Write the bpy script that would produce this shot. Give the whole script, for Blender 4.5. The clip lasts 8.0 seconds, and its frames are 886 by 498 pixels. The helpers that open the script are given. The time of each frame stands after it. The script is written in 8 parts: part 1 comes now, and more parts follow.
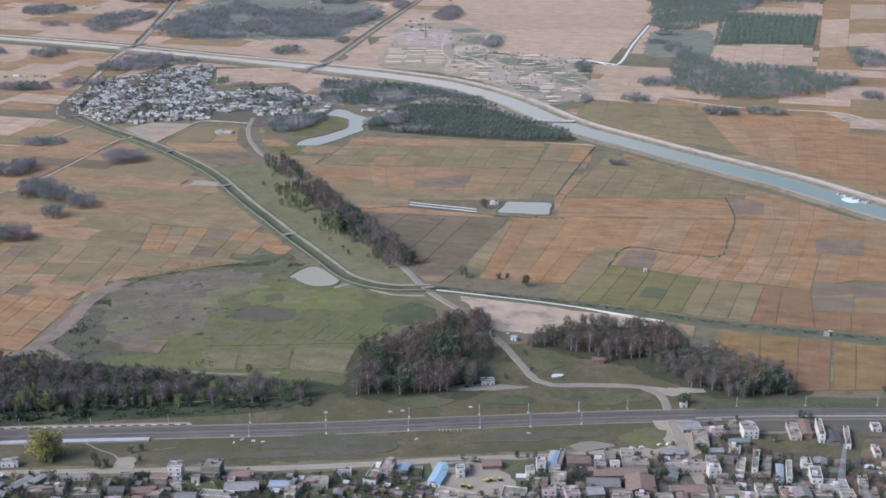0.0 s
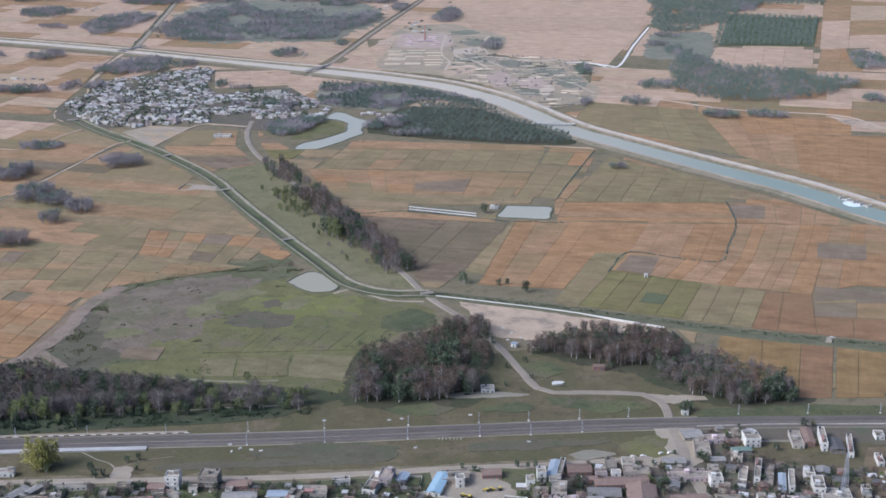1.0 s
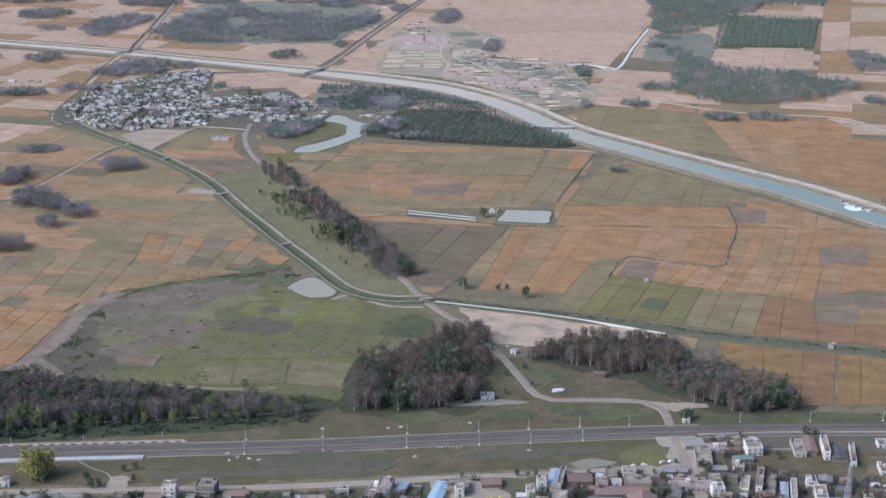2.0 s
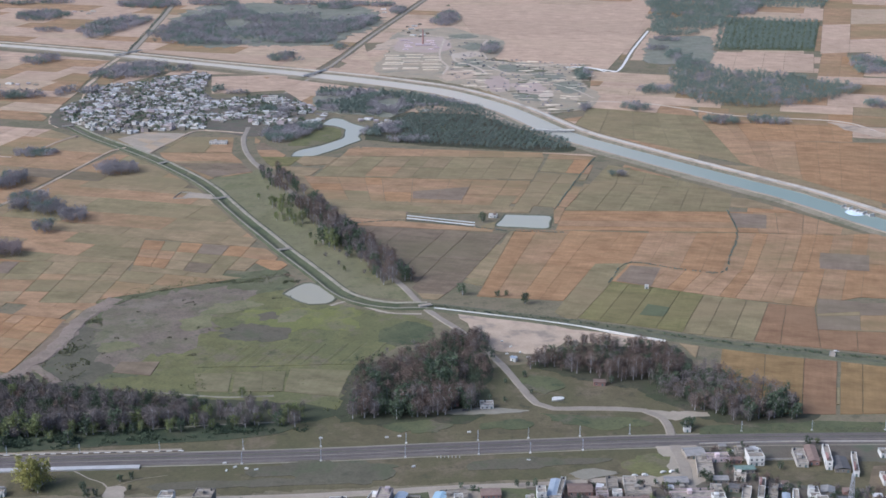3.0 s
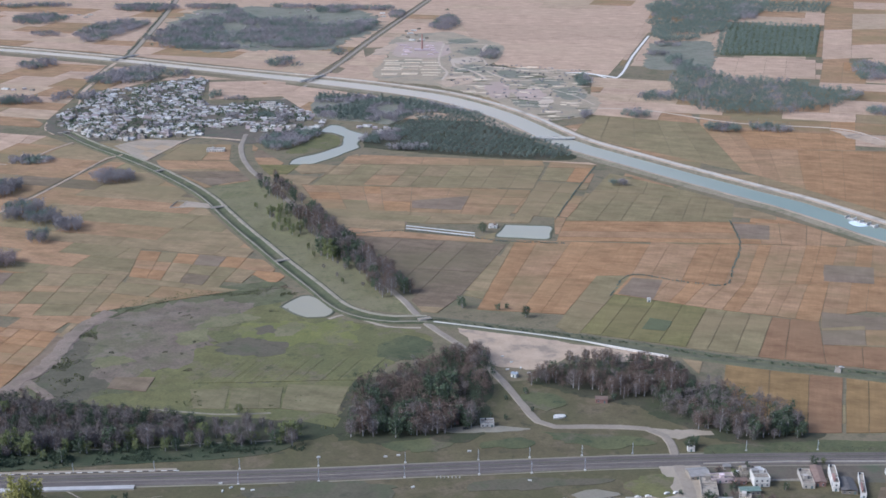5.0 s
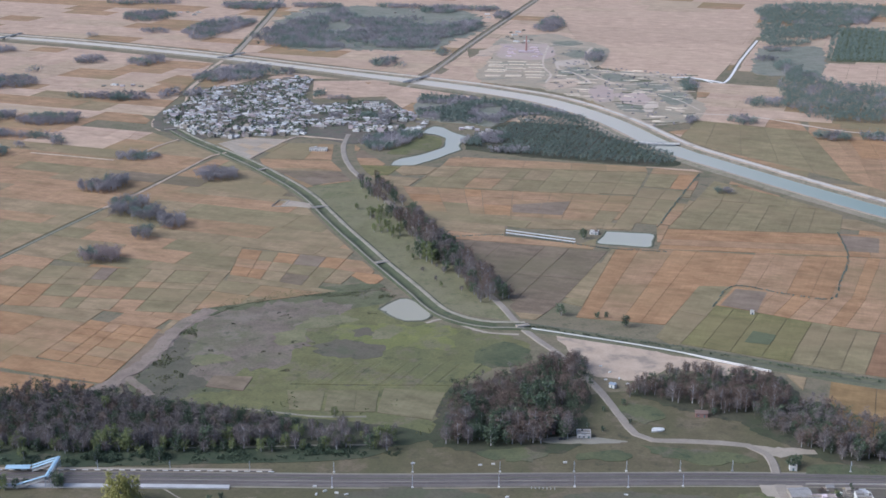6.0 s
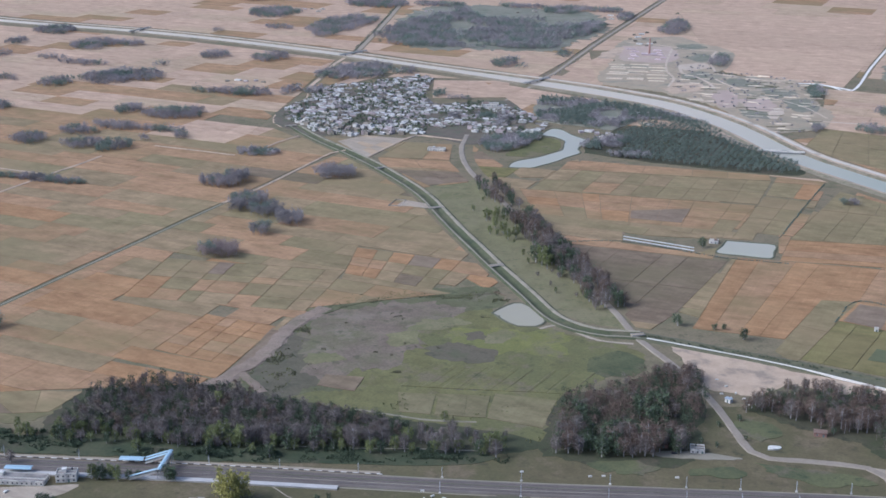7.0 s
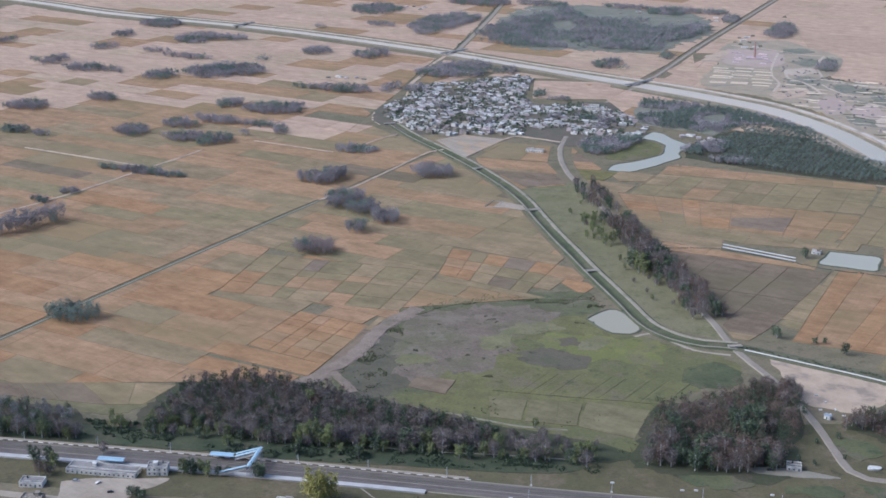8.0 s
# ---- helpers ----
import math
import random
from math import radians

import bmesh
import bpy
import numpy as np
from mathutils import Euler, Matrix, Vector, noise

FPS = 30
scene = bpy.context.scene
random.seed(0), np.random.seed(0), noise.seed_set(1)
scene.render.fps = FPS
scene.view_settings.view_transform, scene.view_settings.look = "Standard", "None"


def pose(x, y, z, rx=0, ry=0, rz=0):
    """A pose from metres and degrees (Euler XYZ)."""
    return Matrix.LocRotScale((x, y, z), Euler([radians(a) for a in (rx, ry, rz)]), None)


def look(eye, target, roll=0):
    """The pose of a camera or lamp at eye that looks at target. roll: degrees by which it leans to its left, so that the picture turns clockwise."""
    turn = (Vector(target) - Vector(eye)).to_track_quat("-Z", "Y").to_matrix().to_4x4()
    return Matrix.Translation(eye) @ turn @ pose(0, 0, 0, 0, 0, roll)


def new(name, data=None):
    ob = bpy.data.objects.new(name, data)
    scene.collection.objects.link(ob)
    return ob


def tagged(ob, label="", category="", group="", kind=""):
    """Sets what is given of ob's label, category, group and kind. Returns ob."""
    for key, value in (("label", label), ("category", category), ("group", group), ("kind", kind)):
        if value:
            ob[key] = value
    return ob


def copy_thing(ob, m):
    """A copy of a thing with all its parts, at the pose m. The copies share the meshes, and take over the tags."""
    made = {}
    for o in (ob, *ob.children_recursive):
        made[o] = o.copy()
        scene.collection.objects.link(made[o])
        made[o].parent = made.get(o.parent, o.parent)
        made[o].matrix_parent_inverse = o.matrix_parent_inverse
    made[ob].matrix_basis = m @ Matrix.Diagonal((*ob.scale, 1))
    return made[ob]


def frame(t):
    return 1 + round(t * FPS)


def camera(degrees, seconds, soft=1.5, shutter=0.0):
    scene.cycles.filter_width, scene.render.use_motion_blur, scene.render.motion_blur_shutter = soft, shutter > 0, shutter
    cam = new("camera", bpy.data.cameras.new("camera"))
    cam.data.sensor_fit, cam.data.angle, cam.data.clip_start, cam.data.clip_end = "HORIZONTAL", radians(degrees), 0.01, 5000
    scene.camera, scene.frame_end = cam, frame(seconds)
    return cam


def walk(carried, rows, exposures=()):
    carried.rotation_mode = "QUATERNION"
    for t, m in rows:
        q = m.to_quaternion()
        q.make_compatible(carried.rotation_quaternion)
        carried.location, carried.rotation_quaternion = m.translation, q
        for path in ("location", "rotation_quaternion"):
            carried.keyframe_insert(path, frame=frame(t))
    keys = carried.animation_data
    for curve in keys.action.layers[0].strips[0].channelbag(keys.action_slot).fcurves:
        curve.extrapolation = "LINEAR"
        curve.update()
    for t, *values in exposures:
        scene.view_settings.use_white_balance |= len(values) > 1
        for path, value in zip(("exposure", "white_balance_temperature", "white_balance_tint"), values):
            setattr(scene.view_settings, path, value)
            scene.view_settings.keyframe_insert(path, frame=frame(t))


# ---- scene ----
cam = camera(35.7, 8.0, soft=1.6)
PATH = [
    (0.0, pose(-0.36, -0.16, 428.89, 71.731, 0, -0.016) @ pose(0, 0, 0, 0, 0, -0.116)),
    (0.5, pose(-0.18, 4.31, 429.86, 71.726, 0, -0.015) @ pose(0, 0, 0, 0, 0, -0.158)),
    (1.0, pose(-0.06, 8.82, 430.97, 71.739, 0, -0.026) @ pose(0, 0, 0, 0, 0, -0.173)),
    (1.5, pose(0.00, 13.37, 432.18, 71.728, 0, -0.040) @ pose(0, 0, 0, 0, 0, -0.184)),
    (3.0, pose(-0.21, 27.28, 436.23, 71.716, 0, -0.111) @ pose(0, 0, 0, 0, 0, -0.151)),
    (3.5, pose(-0.40, 32.00, 437.64, 71.727, 0, -0.140) @ pose(0, 0, 0, 0, 0, -0.121)),
    (4.0, pose(-0.66, 36.76, 439.05, 71.739, 0, -0.166) @ pose(0, 0, 0, 0, 0, -0.085)),
    (5.3, pose(-1.63, 49.34, 442.53, 71.715, 0, -0.174) @ pose(0, 0, 0, 0, 0, -0.031)),
    (5.4, pose(-1.72, 50.32, 442.78, 71.714, 0, 0.025) @ pose(0, 0, 0, 0, 0, -0.027)),
    (5.5, pose(-1.82, 51.30, 443.03, 71.712, 0, 0.307) @ pose(0, 0, 0, 0, 0, -0.023)),
    (5.6, pose(-1.92, 52.29, 443.27, 71.707, 0, 0.497) @ pose(0, 0, 0, 0, 0, -0.024)),
    (5.7, pose(-2.02, 53.27, 443.50, 71.701, 0, 1.045) @ pose(0, 0, 0, 0, 0, -0.025)),
    (5.8, pose(-2.12, 54.26, 443.74, 71.696, 0, 1.917) @ pose(0, 0, 0, 0, 0, -0.027)),
    (5.9, pose(-2.22, 55.25, 443.97, 71.691, 0, 3.068) @ pose(0, 0, 0, 0, 0, -0.028)),
    (6.0, pose(-2.33, 56.24, 444.19, 71.686, 0, 4.152) @ pose(0, 0, 0, 0, 0, -0.029)),
    (6.1, pose(-2.44, 57.23, 444.41, 71.675, 0, 5.277) @ pose(0, 0, 0, 0, 0, -0.000)),
    (6.2, pose(-2.55, 58.22, 444.63, 71.665, 0, 6.183) @ pose(0, 0, 0, 0, 0, 0.029)),
    (6.3, pose(-2.67, 59.21, 444.84, 71.654, 0, 6.788) @ pose(0, 0, 0, 0, 0, 0.059)),
    (6.4, pose(-2.79, 60.21, 445.04, 71.644, 0, 7.116) @ pose(0, 0, 0, 0, 0, 0.088)),
    (6.5, pose(-2.91, 61.21, 445.24, 71.633, 0, 7.211) @ pose(0, 0, 0, 0, 0, 0.117)),
    (6.6, pose(-3.03, 62.21, 445.44, 71.627, 0, 7.218) @ pose(0, 0, 0, 0, 0, 0.115)),
    (6.7, pose(-3.16, 63.21, 445.63, 71.622, 0, 7.218) @ pose(0, 0, 0, 0, 0, 0.114)),
    (6.8, pose(-3.28, 64.21, 445.81, 71.616, 0, 7.444) @ pose(0, 0, 0, 0, 0, 0.112)),
    (6.9, pose(-3.41, 65.22, 445.99, 71.610, 0, 8.124) @ pose(0, 0, 0, 0, 0, 0.110)),
    (7.0, pose(-3.55, 66.23, 446.16, 71.605, 0, 9.206) @ pose(0, 0, 0, 0, 0, 0.108)),
    (7.1, pose(-3.68, 67.23, 446.32, 71.592, 0, 10.387) @ pose(0, 0, 0, 0, 0, 0.138)),
    (7.2, pose(-3.82, 68.24, 446.48, 71.580, 0, 11.567) @ pose(0, 0, 0, 0, 0, 0.169)),
    (7.3, pose(-3.96, 69.26, 446.63, 71.567, 0, 12.619) @ pose(0, 0, 0, 0, 0, 0.199)),
    (7.4, pose(-4.10, 70.27, 446.78, 71.555, 0, 13.195) @ pose(0, 0, 0, 0, 0, 0.229)),
    (7.5, pose(-4.25, 71.28, 446.91, 71.542, 0, 13.407) @ pose(0, 0, 0, 0, 0, 0.260)),
    (7.6, pose(-4.40, 72.30, 447.04, 71.531, 0, 13.421) @ pose(0, 0, 0, 0, 0, 0.278)),
    (8.0, pose(-5.02, 76.39, 447.48, 71.485, 0, 13.407) @ pose(0, 0, 0, 0, 0, 0.352)),
]
walk(cam, PATH, exposures=[(0.0, 0.43, 4750, 10.5), (8.0, 0.43, 4640, 10.5)])

# ---- light: hazy late-afternoon sky with a weak, wide sun ----
world = bpy.data.worlds.new("world")
scene.world = world
world.use_nodes = True
SUN_ELEVATION, SUN_AZIMUTH = 38.0, 250.0
sky = world.node_tree.nodes.new("ShaderNodeTexSky")
sky.sky_type = "NISHITA"
sky.sun_disc = False
sky.sun_elevation = radians(SUN_ELEVATION)
sky.sun_rotation = radians(SUN_AZIMUTH)
sky.air_density, sky.dust_density, sky.ozone_density = 1.0, 7.0, 1.0
world.node_tree.links.new(sky.outputs[0], world.node_tree.nodes["Background"].inputs[0])
world.node_tree.nodes["Background"].inputs[1].default_value = 0.135
sun_data = bpy.data.lights.new("sun", "SUN")
sun_data.energy, sun_data.angle, sun_data.color = 1.15, radians(20), (1.0, 0.95, 0.88)
sun = new("sun", sun_data)
a, e = radians(SUN_AZIMUTH), radians(SUN_ELEVATION)
sun.matrix_world = look((0, 0, 900), (-math.sin(a) * math.cos(e), -math.cos(a) * math.cos(e), 900 - math.sin(e)))


# ---- materials ----
def material(name, low, high, scale=0.05, fine=0.6, stretch=(1, 1, 1), rough=0.9, shift=0.07, metal=0.0, mark=None, mark_scale=0.01, fine_mix=0.35):
    """A surface whose colour wanders between low and high at two sizes; mark: the colour of large worn patches."""
    m = bpy.data.materials.new(name)
    m.use_nodes = True
    n, l = m.node_tree.nodes, m.node_tree.links
    bsdf = n["Principled BSDF"]
    bsdf.inputs["Roughness"].default_value = rough
    bsdf.inputs["Metallic"].default_value = metal
    bsdf.inputs["Specular IOR Level"].default_value = 0.25
    where = n.new("ShaderNodeTexCoord")
    info = n.new("ShaderNodeObjectInfo")
    move = n.new("ShaderNodeVectorMath")
    move.operation = "MULTIPLY_ADD"
    l.new(info.outputs["Random"], move.inputs[0])
    move.inputs[1].default_value = (371, 517, 0)
    l.new(where.outputs["Object"], move.inputs[2])
    size = n.new("ShaderNodeVectorMath")
    size.operation = "MULTIPLY"
    size.inputs[1].default_value = stretch
    l.new(move.outputs[0], size.inputs[0])

    def noise_at(freq, detail):
        t = n.new("ShaderNodeTexNoise")
        t.inputs["Scale"].default_value = freq
        t.inputs["Detail"].default_value = detail
        t.inputs["Roughness"].default_value = 0.6
        l.new(size.outputs[0], t.inputs["Vector"])
        return t

    def mix(fac, a_, b_):
        x = n.new("ShaderNodeMix")
        x.data_type = "RGBA"
        for socket, value in ((x.inputs[0], fac), (x.inputs[6], a_), (x.inputs[7], b_)):
            if isinstance(value, (tuple, float)):
                socket.default_value = (*value, 1) if isinstance(value, tuple) else value
            else:
                l.new(value, socket)
        return x.outputs[2]

    coarse, grain = noise_at(scale, 4), noise_at(fine, 3)
    ramp = n.new("ShaderNodeMapRange")
    ramp.inputs[1].default_value, ramp.inputs[2].default_value = 0.3, 0.7
    blend = n.new("ShaderNodeMix")
    blend.inputs[0].default_value = fine_mix
    l.new(coarse.outputs[0], blend.inputs[2])
    l.new(grain.outputs[0], blend.inputs[3])
    l.new(blend.outputs[0], ramp.inputs[0])
    colour = mix(ramp.outputs[0], low, high)
    if mark:
        patch = noise_at(mark_scale, 5)
        edge = n.new("ShaderNodeMapRange")
        edge.inputs[1].default_value, edge.inputs[2].default_value = 0.5, 0.66
        l.new(patch.outputs[0], edge.inputs[0])
        colour = mix(edge.outputs[0], colour, mark)
    tone = n.new("ShaderNodeMapRange")
    tone.inputs[3].default_value, tone.inputs[4].default_value = 1 - shift, 1 + shift
    l.new(info.outputs["Random"], tone.inputs[0])
    hsv = n.new("ShaderNodeHueSaturation")
    l.new(tone.outputs[0], hsv.inputs["Value"])
    l.new(colour, hsv.inputs["Color"])
    l.new(hsv.outputs[0], bsdf.inputs["Base Color"])
    bump = n.new("ShaderNodeBump")
    bump.inputs["Strength"].default_value = 0.3
    bump.inputs["Distance"].default_value = 0.2
    l.new(grain.outputs[0], bump.inputs["Height"])
    l.new(bump.outputs[0], bsdf.inputs["Normal"])
    return m


def crop_material(name, low, high, tinge, amount=0.7):
    """Standing crop: drilled rows, mottling by soil, and wide drifts of a second tone that run on over the bunds."""
    m = bpy.data.materials.new(name)
    m.use_nodes = True
    n, l = m.node_tree.nodes, m.node_tree.links
    b = n["Principled BSDF"]
    b.inputs["Roughness"].default_value = 0.95
    b.inputs["Specular IOR Level"].default_value = 0.15
    where, info = n.new("ShaderNodeTexCoord"), n.new("ShaderNodeObjectInfo")
    lie = n.new("ShaderNodeMapping")
    lie.inputs["Rotation"].default_value = (0, 0, radians(15.5))
    l.new(where.outputs["Object"], lie.inputs["Vector"])

    def field(freq, detail, stretch, lo, hi, rough=0.6):
        size = n.new("ShaderNodeVectorMath")
        size.operation = "MULTIPLY"
        size.inputs[1].default_value = stretch
        l.new(lie.outputs[0], size.inputs[0])
        t = n.new("ShaderNodeTexNoise")
        t.inputs["Scale"].default_value, t.inputs["Detail"].default_value, t.inputs["Roughness"].default_value = freq, detail, rough
        l.new(size.outputs[0], t.inputs["Vector"])
        r = n.new("ShaderNodeMapRange")
        r.inputs[1].default_value, r.inputs[2].default_value = lo, hi
        l.new(t.outputs[0], r.inputs[0])
        return r.outputs[0]

    def mix(fac, a_, b_):
        x = n.new("ShaderNodeMix")
        x.data_type = "RGBA"
        l.new(fac, x.inputs[0])
        for socket, value in ((x.inputs[6], a_), (x.inputs[7], b_)):
            if isinstance(value, tuple):
                socket.default_value = (*value, 1)
            else:
                l.new(value, socket)
        return x.outputs[2]

    def scaled(value, factor):
        x = n.new("ShaderNodeMath")
        x.operation = "MULTIPLY"
        l.new(value, x.inputs[0])
        x.inputs[1].default_value = factor
        return x.outputs[0]

    low, high, tinge = [(c[0] * 1.0, c[1] * 0.985, c[2] * 0.94) for c in (low, high, tinge)]
    colour = mix(field(0.045, 6, (0.7, 1.4, 1), 0.34, 0.66, 0.75), tuple(c * 0.80 for c in low), tuple(c * 1.13 for c in high))
    colour = mix(scaled(field(0.5, 3, (1.0, 0.06, 1), 0.35, 0.75), 0.30), colour, tuple(c * 0.72 for c in low))
    colour = mix(scaled(field(0.006, 5, (0.7, 1.3, 1), 0.47, 0.64, 0.65), amount), colour, tinge)
    colour = mix(scaled(field(0.02, 6, (0.6, 1.6, 1), 0.54, 0.70, 0.75), 0.6), colour, tuple(c * 0.8 for c in tinge))
    tone = n.new("ShaderNodeMapRange")
    tone.inputs[3].default_value, tone.inputs[4].default_value = 0.94, 1.06
    l.new(info.outputs["Random"], tone.inputs[0])
    hsv = n.new("ShaderNodeHueSaturation")
    l.new(tone.outputs[0], hsv.inputs["Value"])
    l.new(colour, hsv.inputs["Color"])
    l.new(hsv.outputs[0], b.inputs["Base Color"])
    return m


def rough_ground(name, main, second, third, dark):
    """Uncut grass and scrub: four tones in ragged drifts of several sizes, one field of drifts over the whole plain."""
    m = bpy.data.materials.new(name)
    m.use_nodes = True
    n, l = m.node_tree.nodes, m.node_tree.links
    b = n["Principled BSDF"]
    b.inputs["Roughness"].default_value = 0.95
    b.inputs["Specular IOR Level"].default_value = 0.15
    where = n.new("ShaderNodeTexCoord")
    colour = None
    steps = ((0.05, 6, 0.34, 0.66, 1.0, tuple(c * 1.2 for c in main)), (0.013, 6, 0.44, 0.60, 0.85, second), (0.031, 7, 0.53, 0.62, 0.8, third), (0.075, 7, 0.56, 0.66, 0.75, dark), (0.42, 4, 0.42, 0.75, 0.4, tuple(c * 0.7 for c in dark)))
    for k, (freq, detail, lo, hi, amount, tone) in enumerate(steps):
        shift_ = n.new("ShaderNodeVectorMath")
        shift_.inputs[1].default_value = (137.0 * k, 71.0 * k, 13.0 * k)
        l.new(where.outputs["Object"], shift_.inputs[0])
        t = n.new("ShaderNodeTexNoise")
        t.inputs["Scale"].default_value, t.inputs["Detail"].default_value, t.inputs["Roughness"].default_value = freq, detail, 0.68
        l.new(shift_.outputs[0], t.inputs["Vector"])
        r = n.new("ShaderNodeMapRange")
        r.inputs[1].default_value, r.inputs[2].default_value, r.inputs[4].default_value = lo, hi, amount
        l.new(t.outputs[0], r.inputs[0])
        x = n.new("ShaderNodeMix")
        x.data_type = "RGBA"
        l.new(r.outputs[0], x.inputs[0])
        if colour is None:
            x.inputs[6].default_value = (*(c * 0.82 for c in main), 1)
        else:
            l.new(colour, x.inputs[6])
        x.inputs[7].default_value = (*tone, 1)
        colour = x.outputs[2]
    l.new(colour, b.inputs["Base Color"])
    return m


def water_material(name, colour, rough, silty_glare=None):
    m = bpy.data.materials.new(name)
    m.use_nodes = True
    n, l = m.node_tree.nodes, m.node_tree.links
    b = n["Principled BSDF"]
    b.inputs["Base Color"].default_value = (*colour, 1)
    b.inputs["Roughness"].default_value = rough
    b.inputs["IOR"].default_value = 1.33
    b.inputs["Specular IOR Level"].default_value = 0.38
    t = n.new("ShaderNodeTexNoise")
    t.inputs["Scale"].default_value = 0.5
    where = n.new("ShaderNodeTexCoord")
    l.new(where.outputs["Object"], t.inputs["Vector"])
    bump = n.new("ShaderNodeBump")
    bump.inputs["Strength"].default_value = 0.08
    if silty_glare:  # silty tone with sky glare painted in, fading to plain colour eastwards
        axis, fade_ = n.new("ShaderNodeSeparateXYZ"), n.new("ShaderNodeMapRange")
        l.new(where.outputs["Object"], axis.inputs[0])
        fade_.inputs[1].default_value, fade_.inputs[2].default_value = 40, 380
        l.new(axis.outputs[0], fade_.inputs[0])
        x = n.new("ShaderNodeMix")
        x.data_type = "RGBA"
        l.new(fade_.outputs[0], x.inputs[0])
        x.inputs[6].default_value, x.inputs[7].default_value = (*silty_glare, 1), (*colour, 1)
        l.new(x.outputs[2], b.inputs["Base Color"])
    l.new(t.outputs[0], bump.inputs["Height"])
    l.new(bump.outputs[0], b.inputs["Normal"])
    return m


